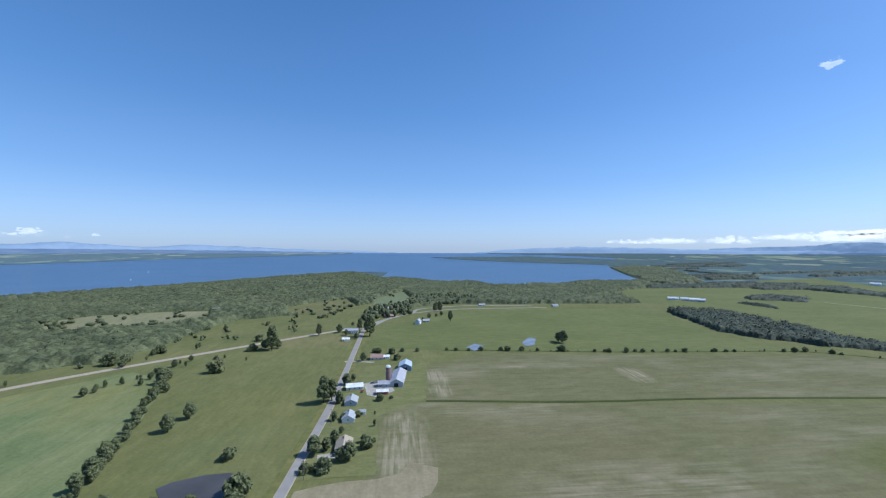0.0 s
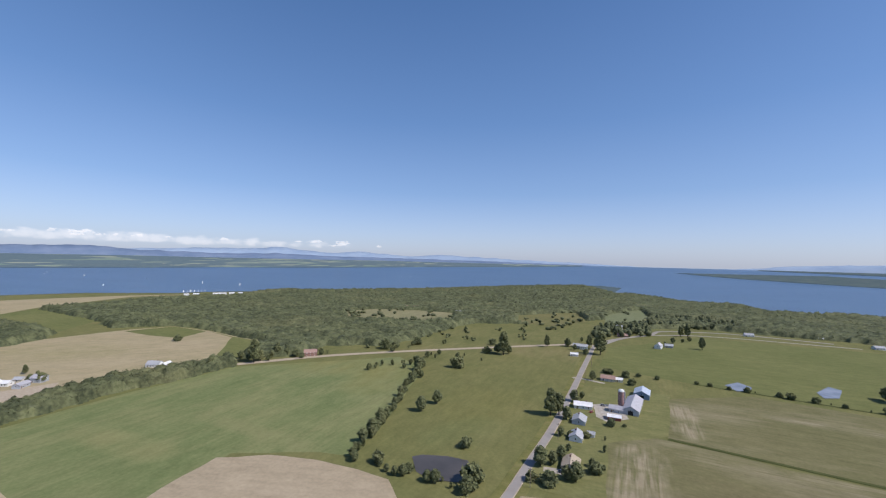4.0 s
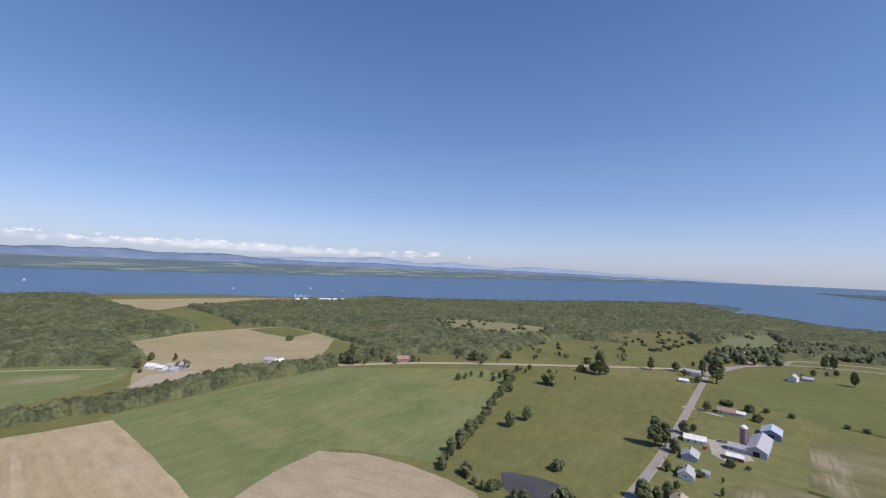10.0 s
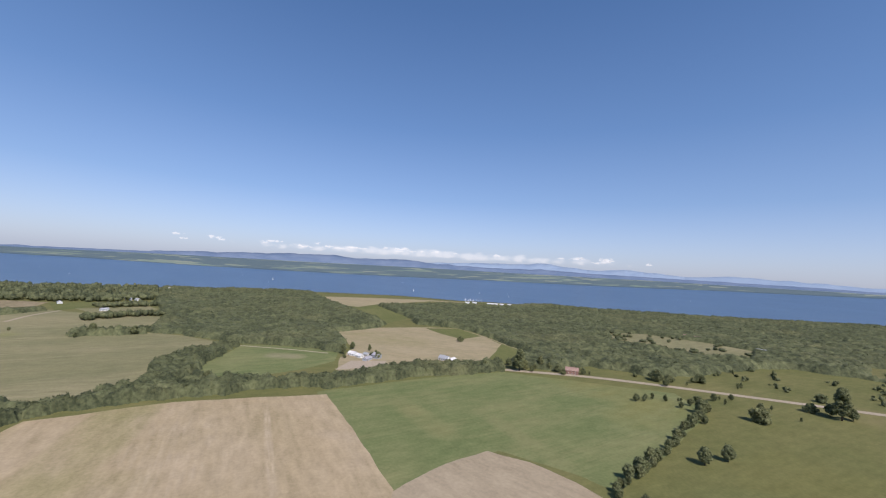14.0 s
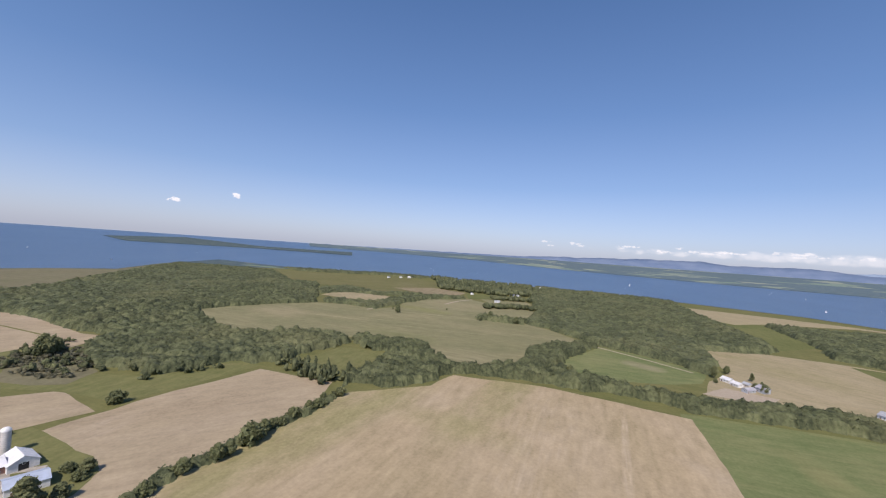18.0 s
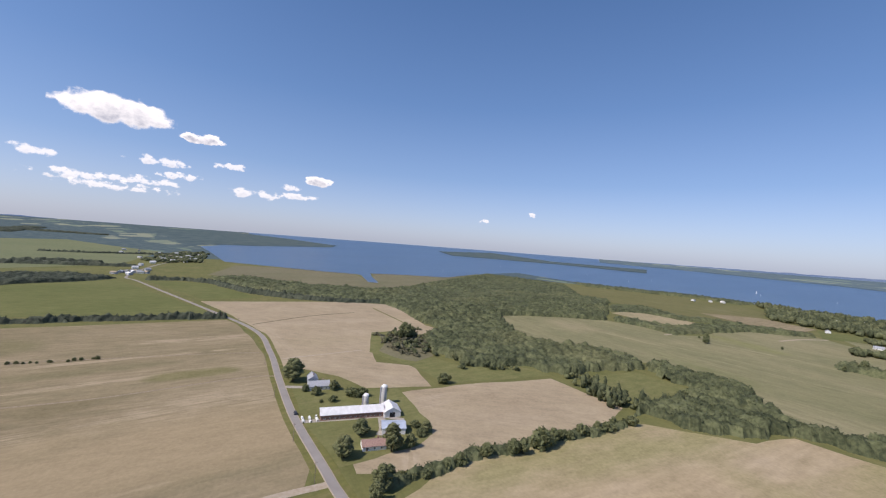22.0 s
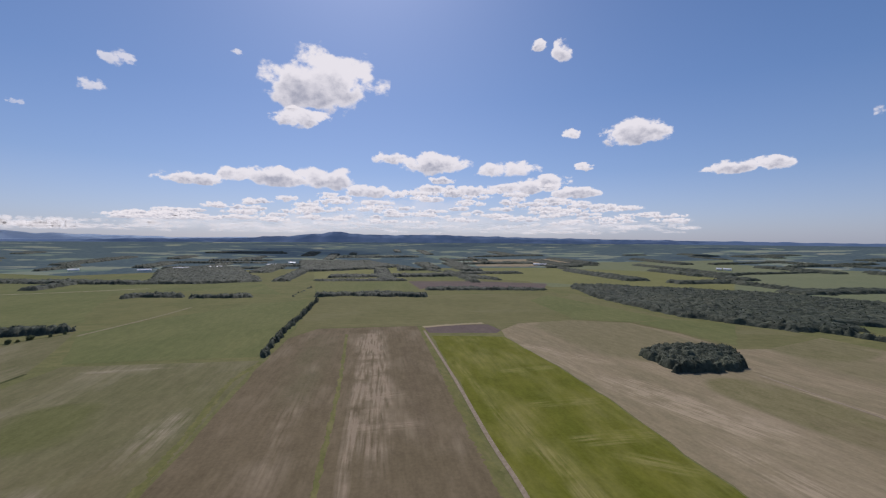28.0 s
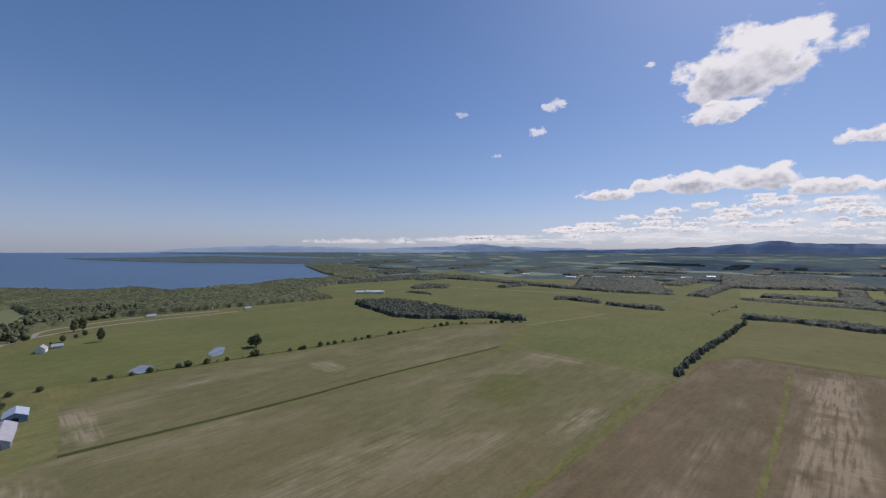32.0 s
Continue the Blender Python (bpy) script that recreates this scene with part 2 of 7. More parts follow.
SOIL_C = crop("farm_soil", (0.30, 0.24, 0.158), (0.39, 0.315, 0.205), (0.46, 0.375, 0.27), 150, 45, (0.5, 0.8), 5.0, 0.6, ((157, 235, 70, 40, 7, 1.6), (156, 290, 12, 45, 14, 1.3), (170, 560, 8, 120, 20, 0.9), (176, 480, 100, 90, 8, 1.0)),
              tints=((146, 310, 150, 60, 40, 0.6, (0.29, 0.225, 0.145)), (166, 620, 5, 110, 40, 0.5, (0.30, 0.24, 0.16)), (170, 460, 5, 60, 30, 0.5, (0.30, 0.25, 0.15))))
CORN = crop("thin_corn", (0.116, 0.118, 0.048), (0.174, 0.157, 0.078), (0.35, 0.295, 0.205), 5, 60, (0.5, 0.75), 5.0, 0.8,
            ((333, 215, 4, 70, 32, 1.5), (4.5, 240, 96, 55, 18, 2.0), (0, 355, 96, 40, 12, 1.8), (350, 300, 5, 60, 14, 0.9), (318, 225, 5, 55, 24, 2.2), (345, 420, 5, 60, 12, 1.0), (334, 418, 96, 26, 14, 2.0), (300, 285, 5, 45, 14, 1.6), (302, 446, 96, 40, 5, 1.4)),
            tints=((309, 345, 20, 40, 30, 1.6, (0.105, 0.118, 0.030)), (318, 180, 5, 130, 70, 0.9, (0.165, 0.135, 0.070)), (345, 250, 5, 90, 60, 0.7, (0.165, 0.138, 0.072))), drawn=0.28)
STUBBLE = crop("stubble", (0.184, 0.157, 0.085), (0.278, 0.223, 0.136), (0.42, 0.335, 0.225), 11, 70, (0.45, 0.75), 6.0, 0.9,
               ((203, 372, 14, 150, 5, 2.4), (194, 424, 13, 120, 5, 2.2), (205.5, 496, 15, 42, 6, 2.6), (233, 330, 24, 75, 26, 2.2), (216, 240, 10, 90, 16, 1.6), (190, 300, 12, 110, 30, 1.5), (184, 480, 14, 70, 12, 1.8), (202, 215, 12, 60, 5, 1.8), (247, 430, 40, 55, 12, 1.6)),
               tints=((222, 375, 12, 66, 36, 3.2, (0.135, 0.132, 0.045)), (205, 325, 14, 110, 26, 1.0, (0.165, 0.135, 0.072)), (185, 366, 12, 36, 12, 1.8, (0.15, 0.145, 0.05)), (188, 250, 12, 90, 45, 1.7, (0.37, 0.285, 0.172)),
                      (212, 520, 14, 130, 50, 2.2, (0.165, 0.150, 0.070)), (241, 540, 10, 120, 80, 3.4, (0.150, 0.140, 0.062)), (222, 610, 20, 60, 70, 3.0, (0.125, 0.127, 0.045)), (209, 378, 14, 14, 4, 1.8, (0.09, 0.072, 0.05)), (198, 400, 13, 90, 12, 1.1, (0.17, 0.15, 0.075))), drawn=0.36)
BROWN = crop("brown_rows", (0.122, 0.097, 0.052), (0.175, 0.136, 0.080), (0.36, 0.285, 0.195), 3, 45, (0.5, 0.78), 4.0, 0.8,
             ((273.5, 360, 3, 175, 16, 2.2), (274.6, 460, 3, 50, 14, 2.4), (276.2, 300, 3, 150, 5, 1.8), (262, 420, 3, 90, 16, 0.8), (271, 300, 100, 26, 9, 1.1), (272, 250, 96, 30, 8, 1.0), (284, 300, 3, 110, 10, 0.8)),
             tints=((282, 400, 3, 120, 22, 0.9, (0.13, 0.118, 0.06)), (268, 330, 3, 120, 10, 0.6, (0.11, 0.083, 0.05))), drawn=0.3)
OLIVE = crop("olive_pasture", (0.128, 0.128, 0.048), (0.176, 0.162, 0.070), (0.25, 0.215, 0.13), 85, 100, (0.55, 0.8), 7.0)
SOIL_D = crop("tan_soil", (0.27, 0.235, 0.13), (0.36, 0.295, 0.18), (0.42, 0.345, 0.23), 60, 50, (0.48, 0.8), 5.0, 0.6, tints=((75, 640, 40, 90, 50, 0.7, (0.24, 0.22, 0.10)), (63, 600, 20, 40, 30, 0.5, (0.40, 0.32, 0.21))))
HAY_E = crop("yellow_hay", (0.15, 0.158, 0.052), (0.195, 0.19, 0.072), None, 5, 150)
PLOUGH = crop("ploughed", (0.11, 0.085, 0.075), (0.15, 0.115, 0.095), None, 5, 40)
FAR_HAY = crop("far_hay", (0.141, 0.162, 0.081), (0.178, 0.191, 0.101), None, 5, 200)
YARD = simple("gravel_yard", (0.30, 0.27, 0.23), (0.42, 0.38, 0.32), 3.0, 0.95, spec=0.1, bump=0.02)
LAWN = crop("lawn", (0.126, 0.138, 0.050), (0.186, 0.178, 0.074), (0.24, 0.21, 0.11), 15, 14, (0.58, 0.8))
VERGE = crop("verge_grass", (0.105, 0.116, 0.036), (0.172, 0.162, 0.056), (0.24, 0.20, 0.10), 15, 9, (0.45, 0.7))
MARSH = crop("marsh_reed", (0.15, 0.14, 0.08), (0.20, 0.18, 0.11), (0.12, 0.13, 0.06), 30, 120, (0.5, 0.7))
ASPHALT = simple("worn_asphalt", (0.255, 0.232, 0.21), (0.295, 0.27, 0.245), 9.0, 0.9, spec=0.2)
DIRT = simple("dirt_track", (0.34, 0.28, 0.2), (0.42, 0.35, 0.27), 2.0, 0.95, spec=0.1)
HEADLAND = crop("headland_soil", (0.20, 0.17, 0.095), (0.29, 0.24, 0.15), (0.38, 0.315, 0.215), 96, 22, (0.42, 0.7), 4.0, 0.9)
TRACK = simple("worn_track", (0.23, 0.185, 0.125), (0.31, 0.25, 0.18), 2.5, 0.95, spec=0.1)
LEAF = leafy("leaves", (0.118, 0.138, 0.066), (0.21, 0.225, 0.108), (0.24, 0.24, 0.112), True, 0.3)
CANOPY = leafy("wood_leaves", (0.056, 0.071, 0.037), (0.158, 0.170, 0.083), (0.190, 0.187, 0.090), False, 0.13)
MARSH_BRUSH = leafy("grey_brush", (0.15, 0.15, 0.095), (0.215, 0.205, 0.13), (0.24, 0.22, 0.14), False, 0.35)
# backlit shade is put into these lower leaf tones
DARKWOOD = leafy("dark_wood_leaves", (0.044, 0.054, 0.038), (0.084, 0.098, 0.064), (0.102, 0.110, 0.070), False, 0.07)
BARK = simple("bark", (0.07, 0.055, 0.04), (0.13, 0.105, 0.08), 0.4, 0.95, spec=0.1, bump=0.03)
FAR_WOOD = simple("hazy_far_woodland", (0.04, 0.058, 0.05), (0.075, 0.092, 0.073), 60, 1.0, spec=0.0)
# faint blue emission puts aerial haze into the far woods
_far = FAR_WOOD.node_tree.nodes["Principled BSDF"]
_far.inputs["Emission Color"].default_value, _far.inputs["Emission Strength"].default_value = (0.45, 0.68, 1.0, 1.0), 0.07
_m, _nt, _b = blank("lake_water", 0.28, 0.0, 0.4)
_v = coords(_nt)
nt_c = blend(_nt, mottle(_nt, coords(_nt, 20, (1, 2.5, 1)), 420, 4), (0.032, 0.068, 0.13), (0.052, 0.096, 0.166))
_nt.links.new(nt_c, _b.inputs["Base Color"])
relief(_nt, _b, mottle(_nt, _v, 6.0, 4), 0.35, 0.6)
WATER = _m
_m, _nt, _b = blank("pond_water", 0.3, 0.0, 0.25)
_nt.links.new(blend(_nt, mottle(_nt, coords(_nt), 14, 4), (0.055, 0.05, 0.045), (0.085, 0.075, 0.068)), _b.inputs["Base Color"])
relief(_nt, _b, mottle(_nt, coords(_nt), 1.5, 3), 0.06, 0.05)
POND = _m
# pale base carries painted sky reflection as well as silt
POND_FAR = simple("silty_sky_pale_water", (0.17, 0.18, 0.20), (0.24, 0.25, 0.27), 12, 0.25, spec=0.5)


# ---- ways of making meshes ----
def mesh_of(name, verts, faces, material, smooth=False):
    me = bpy.data.meshes.new(name)
    me.from_pydata([tuple(v) for v in verts], [], [tuple(f) for f in faces])
    me.materials.append(material)
    if smooth:
        me.polygons.foreach_set("use_smooth", [True] * len(me.polygons))
    me.update()
    return me


def part(name, bm, material, parent, label="", smooth=False):
    """Links a bmesh as one mesh object under a thing or under a part."""
    me = bpy.data.meshes.new(name)
    bm.to_mesh(me)
    bm.free()
    me.materials.append(material)
    if smooth:
        me.polygons.foreach_set("use_smooth", [True] * len(me.polygons))
    ob = new(name, me)
    ob.parent = parent
    return tagged(ob, label)


def box(bm, x0, y0, z0, x1, y1, z1):
    vs = [bm.verts.new((x, y, z)) for z in (z0, z1) for x, y in ((x0, y0), (x1, y0), (x1, y1), (x0, y1))]
    for f in ((3, 2, 1, 0), (4, 5, 6, 7), (0, 1, 5, 4), (1, 2, 6, 5), (2, 3, 7, 6), (3, 0, 4, 7)):
        bm.faces.new([vs[i] for i in f])
    return vs


def inside(x, y, poly):
    """Which of the points (arrays) lie in the polygon."""
    hit = np.zeros(len(x), bool)
    for (ax, ay), (bx, by) in zip(poly, poly[1:] + poly[:1]):
        cross = ((ay > y) != (by > y)) & (x < (bx - ax) * (y - ay) / (by - ay + 1e-12) + ax)
        hit ^= cross
    return hit


def outline(corners, wobble=1.2, step=9.0):
    """The corners (heading, distance) as a closed line on the plan, with long sides broken and slightly uneven."""
    pts = [spot(h, d) for h, d in corners]
    out = []
    for a, b in zip(pts, pts[1:] + pts[:1]):
        n = max(1, int((b - a).length / max(step, (a.length + b.length) * 0.018)))
        for i in range(n):
            p = a.lerp(b, i / n)
            k = wobble if i else 0.0
            dx, dy = (2 * noise.noise((p.x * 0.03, p.y * 0.03, q)) + 0.9 * noise.noise((p.x * 0.17, p.y * 0.17, q + 3)) for q in (1.0, 7.0))
            out.append((p.x + k * dx, p.y + k * dy))
    return out


OPEN = []


def sheet(name, corners, material, up, label="", category="", wobble=1.2, kind="structure"):
    """A flat patch of the land: a field, a yard, a pond, a lake."""
    line = outline(corners, wobble)
    if name in ("clearing", "hay_field", "soil_field", "pasture", "meadow", "stubble_field"):
        OPEN.append(line)
    bm = bmesh.new()
    f = bm.faces.new([bm.verts.new((x, y, 0)) for x, y in line])
    if f.normal.z < 0:
        f.normal_flip()
    far = max(math.hypot(x, y) for x, y in line)
    bmesh.ops.triangulate(bm, faces=bm.faces[:])
    if far > BEND:
        for limit in (1600, 800, 400, 200, 120):
            long = [e for e in bm.edges if e.calc_length() > limit]
            if long and len(bm.faces) < 40000:
                bmesh.ops.subdivide_edges(bm, edges=long, cuts=1)
                bmesh.ops.triangulate(bm, faces=[q for q in bm.faces if len(q.verts) > 3])
    for v in bm.verts:
        v.co.z = ground(v.co.x, v.co.y, up * (1 + math.hypot(v.co.x, v.co.y) / 1500))
    bmesh.ops.recalc_face_normals(bm, faces=bm.faces[:])
    if sum(q.normal.z for q in bm.faces) < 0:
        bmesh.ops.reverse_faces(bm, faces=bm.faces[:])
    ob = part(name, bm, material, None)
    return tagged(ob, label, category, kind=kind)


def ribbon(name, line, width, material, up, label, category="road", kind="structure", smooth_steps=8, ragged=0.03):
    """A road or track along a line of (heading, distance)."""
    p = [spot(h, d) for h, d in line]
    p = [p[0] * 2 - p[1]] + p + [p[-1] * 2 - p[-2]]
    pts = []
    for i in range(1, len(p) - 2):
        for s in range(smooth_steps):
            t = s / smooth_steps
            a, b, c, d = p[i - 1:i + 3]
            pts.append(0.5 * (2 * b + (c - a) * t + (2 * a - 5 * b + 4 * c - d) * t * t + (3 * b - a - 3 * c + d) * t ** 3))
    pts.append(p[-2])
    verts, faces = [], []
    for i, q in enumerate(pts):
        g = (pts[min(i + 1, len(pts) - 1)] - pts[max(i - 1, 0)])
        n = Vector((-g.y, g.x, 0)).normalized()
        for s, z in ((-1, up - 0.08), (-0.94, up), (0.94, up), (1, up - 0.08)):
            w = n * (width / 2 * s * (1 + ragged * (noise.noise((q.x * 0.1, q.y * 0.1, s)) + noise.noise((q.x * 0.37, q.y * 0.37, s + 5)))))
            verts.append((q.x + w.x, q.y + w.y, ground(q.x, q.y, z)))
        if i:
            for k in range(3):
                b = 4 * (i - 1) + k
                faces.append((b, b + 4, b + 5, b + 1))
    ob = new(name, mesh_of(name, verts, faces, material))
    bm = bmesh.new()
    bm.from_mesh(ob.data)
    if sum(f.normal.z for f in bm.faces) < 0:
        bmesh.ops.reverse_faces(bm, faces=bm.faces[:])
    bm.to_mesh(ob.data)
    bm.free()
    return tagged(ob, label, category, kind=kind), pts


def ball(level):
    bm = bmesh.new()
    bmesh.ops.create_icosphere(bm, subdivisions=level, radius=1.0)
    v = np.array([q.co[:] for q in bm.verts])
    f = np.array([[q.index for q in w.verts] for w in bm.faces])
    bm.free()
    return v, f


BALLS = {k: ball(k) for k in (1, 2, 3)}


def lumps(centres, radii, tall, level, rng, rough=0.3):
    """Many uneven lumps in one array of vertices and faces."""
    v, f = BALLS[level]
    n = len(centres)
    jitter = 1 + rough * (rng.random((n, len(v), 1)) - 0.5) * 2
    out = v[None] * jitter * np.stack([radii, radii, radii * tall], -1)[:, None, :] + np.asarray(centres)[:, None, :]
    faces = f[None] + (np.arange(n) * len(v))[:, None, None]
    return out.reshape(-1, 3), faces.reshape(-1, 3)


def fast_mesh(name, verts, faces, material, smooth=True):
    me = bpy.data.meshes.new(name)
    me.vertices.add(len(verts))
    me.vertices.foreach_set("co", np.asarray(verts, np.float32).ravel())
    k = len(faces[0])
    me.loops.add(len(faces) * k)
    me.loops.foreach_set("vertex_index", np.asarray(faces, np.int32).ravel())
    me.polygons.add(len(faces))
    me.polygons.foreach_set("loop_start", np.arange(0, len(faces) * k, k, dtype=np.int32))
    me.polygons.foreach_set("use_smooth", np.full(len(faces), smooth))
    me.materials.append(material)
    me.update(calc_edges=True)
    me.validate()
    return me


# ---- the ground, one sheet to the horizon ----
def make_ground():
    rings = [0, 60, 120, 250, 500, 750, 1000, 1250, 1500] + [1500 + 60 * i for i in range(1, 52)]
    n = 180
    verts, faces = [(0, 0, 0)], []
    for r in rings[1:]:
        for i in range(n):
            a = 2 * math.pi * i / n
            verts.append((-math.sin(a) * r, math.cos(a) * r, dish(r) + (0 if r < 1500 else 0.0)))
    for i in range(n):
        faces.append((0, 1 + i, 1 + (i + 1) % n))
    for k in range(len(rings) - 2):
        b = 1 + k * n
        for i in range(n):
            j = (i + 1) % n
            faces.append((b + i, b + n + i, b + n + j, b + j))
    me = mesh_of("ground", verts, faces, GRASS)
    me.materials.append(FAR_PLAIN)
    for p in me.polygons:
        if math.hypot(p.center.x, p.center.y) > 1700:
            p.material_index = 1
    bm = bmesh.new()
    bm.from_mesh(me)
    if sum(f.normal.z for f in bm.faces) < 0:
        bmesh.ops.reverse_faces(bm, faces=bm.faces[:])
    bm.to_mesh(me)
    bm.free()
    return tagged(new("ground", me), "rough grass land, flat, reaching to the horizon", "ground", kind="structure")


# far plain: a quilt of dark woods and pale fields
_m, _nt, _b = blank("hazy_far_plain", 1.0, spec=0.0)
_v = coords(_nt)
_cells = node(_nt, "TexVoronoi", Scale=1 / 95)
_bend = node(_nt, "TexNoise", Scale=1 / 60, Detail=3.0)
_nt.links.new(_v, _bend.inputs["Vector"])
_push = _nt.nodes.new("ShaderNodeVectorMath")
_push.operation = "MULTIPLY_ADD"
_nt.links.new(_bend.outputs["Color"], _push.inputs[0])
_push.inputs[1].default_value = (70, 70, 0)
_nt.links.new(coords(_nt, 5, (1, 0.6, 1)), _push.inputs[2])
_nt.links.new(_push.outputs[0], _cells.inputs["Vector"])
_pick = node(_nt, "SeparateColor")
_nt.links.new(_cells.outputs["Color"], _pick.inputs[0])
_fields = blend(_nt, _pick.outputs[0], (0.105, 0.135, 0.066), (0.21, 0.205, 0.115))
_woods = blend(_nt, mottle(_nt, _v, 25, 4), (0.030, 0.043, 0.034), (0.066, 0.080, 0.058))
_is = node(_nt, "MapRange")
_is.inputs[1].default_value, _is.inputs[2].default_value = 0.64, 0.68
_sum = _nt.nodes.new("ShaderNodeMath")
_sum.operation = "MULTIPLY_ADD"
_nt.links.new(mottle(_nt, _v, 700, 3, 0.3, 0.7), _sum.inputs[0])
_sum.inputs[1].default_value = 0.45
_half = _nt.nodes.new("ShaderNodeMath")
_half.operation = "MULTIPLY"
_half.inputs[1].default_value = 0.55
_nt.links.new(_pick.outputs[1], _half.inputs[0])
_nt.links.new(_half.outputs[0], _sum.inputs[2])
_nt.links.new(_sum.outputs[0], _is.inputs[0])
_nt.links.new(blend(_nt, _is.outputs[0], _woods, _fields), _b.inputs["Base Color"])
# blue glow over the whole quilt stands in for distance haze
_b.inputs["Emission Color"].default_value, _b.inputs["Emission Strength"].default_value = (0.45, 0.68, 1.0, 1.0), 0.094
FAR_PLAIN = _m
make_ground()

# ---- the lake, its far shores and islands ----
LAKE = [(337.2, 3560), (336.9, 2993), (335.1, 2171), (333.4, 1778), (336.8, 1652), (340.3, 1600), (343.9, 1440), (347.1, 1430), (348.1, 1345), (352.1, 1331),
        (354.6, 1480), (359.9, 1466), (2.6, 1578), (6.1, 1750), (8.4, 1690), (7.1, 2130), (9.7, 2250), (11.2, 2230), (15.3, 2103), (22.7, 1862), (30.5, 1600),
        (38, 1495), (45, 1448), (51.3, 1475), (56, 1432), (60, 1440), (64.5, 1415), (72.5, 1500), (84.2, 1520), (96, 1521), (101.7, 1570), (111.5, 1582), (116.3, 1665),
        (121.7, 1735), (132, 1720), (138.5, 1900), (143.6, 2127), (149.3, 1740), (153.5, 1443), (159.2, 1422), (164.2, 1386), (163.8, 1242), (162.9, 1098), (164.4, 1105),
        (165.4, 1300), (166.1, 1330), (170.4, 1360), (175.2, 1432), (179.8, 1516), (182.5, 1583), (184.0, 2103), (185.2, 2750), (182.1, 3281), (180, 9000)]
_round = [(180 - 5 * i, 33000) for i in range(0, 41)]
sheet("lake", LAKE + _round + [(336, 9000)], WATER, 0.25, "wide blue lake under light wind", "lake", 0)
# the same quilt with more painted haze: a stronger blue emission
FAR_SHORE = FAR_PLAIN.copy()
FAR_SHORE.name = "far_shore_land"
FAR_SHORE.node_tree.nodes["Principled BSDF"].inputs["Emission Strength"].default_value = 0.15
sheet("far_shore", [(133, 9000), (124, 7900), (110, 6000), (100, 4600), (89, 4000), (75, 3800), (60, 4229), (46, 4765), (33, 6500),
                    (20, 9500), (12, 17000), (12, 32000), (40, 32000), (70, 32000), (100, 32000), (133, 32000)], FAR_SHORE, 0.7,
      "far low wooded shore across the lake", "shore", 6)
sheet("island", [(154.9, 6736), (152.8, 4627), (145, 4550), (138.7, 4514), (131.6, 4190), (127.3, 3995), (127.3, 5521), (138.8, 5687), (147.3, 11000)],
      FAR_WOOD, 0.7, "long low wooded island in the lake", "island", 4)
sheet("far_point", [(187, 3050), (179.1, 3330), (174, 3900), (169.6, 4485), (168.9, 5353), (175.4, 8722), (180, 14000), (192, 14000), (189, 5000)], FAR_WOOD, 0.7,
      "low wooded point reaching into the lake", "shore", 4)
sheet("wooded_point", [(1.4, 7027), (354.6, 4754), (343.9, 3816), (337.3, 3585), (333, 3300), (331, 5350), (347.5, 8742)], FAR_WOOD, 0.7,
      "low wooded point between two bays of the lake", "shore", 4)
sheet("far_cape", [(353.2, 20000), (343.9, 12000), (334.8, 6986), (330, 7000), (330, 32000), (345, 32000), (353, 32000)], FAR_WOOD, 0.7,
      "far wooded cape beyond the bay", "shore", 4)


# ---- hills on the skyline ----
def hills(name, skyline, material, r, label, seed):
    """A range with a broken crest: skyline gives (heading, degrees over eye level)."""
    rng = random.Random(seed)
    verts, faces = [], []
    n = 0
    for (a0, e0), (a1, e1) in zip(skyline, skyline[1:]):
        steps = max(2, int(abs(a1 - a0) / 0.35))
        for i in range(steps):
            t = i / steps
            s = t * t * (3 - 2 * t)
            a = radians(a0 + (a1 - a0) * t)
            e = e0 + (e1 - e0) * s + 0.10 * noise.noise((math.degrees(a) * 0.7, seed, 0)) + 0.03 * noise.noise((math.degrees(a) * 4, seed, 3))
            top = EYE + r * math.tan(radians(e))
            foot = EYE - r * math.tan(radians(0.42))
            top = max(top, foot + 4)
            for k, (q, z) in enumerate(((r - 130, foot), (r - 60, foot + 0.55 * (top - foot)), (r, top), (r + 60, foot))):
                w = q + 25 * noise.noise((math.degrees(a) * 2, k, seed))
                verts.append((-math.sin(a) * w, math.cos(a) * w, z))
            if n:
                for k in range(3):
                    b = 4 * (n - 1) + k
                    faces.append((b, b + 1, b + 5, b + 4))
            n += 1
    ob = new(name, mesh_of(name, verts, faces, material, True))
    return tagged(ob, label, "hills", kind="structure")


# haze is put into the hills' blue base colour and their emission
def haze_blue(name, a, c, glow):
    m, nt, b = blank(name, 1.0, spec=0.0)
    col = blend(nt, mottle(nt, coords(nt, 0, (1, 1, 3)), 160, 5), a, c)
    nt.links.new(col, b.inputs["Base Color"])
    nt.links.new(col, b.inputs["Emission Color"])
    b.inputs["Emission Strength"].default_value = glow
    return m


BLUE_NEAR = haze_blue("hazy_hills", (0.085, 0.12, 0.185), (0.115, 0.15, 0.215), 0.55)
BLUE_FAR = haze_blue("faint_hills", (0.15, 0.20, 0.28), (0.175, 0.225, 0.30), 0.65)
BLUE_DARK = haze_blue("hazy_wooded_hills", (0.05, 0.08, 0.135), (0.07, 0.10, 0.16), 0.75)
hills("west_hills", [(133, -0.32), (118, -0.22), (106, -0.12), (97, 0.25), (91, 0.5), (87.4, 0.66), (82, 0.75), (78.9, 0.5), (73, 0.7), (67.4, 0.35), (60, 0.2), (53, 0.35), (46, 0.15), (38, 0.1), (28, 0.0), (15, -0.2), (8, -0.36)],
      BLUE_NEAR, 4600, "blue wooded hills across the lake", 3)
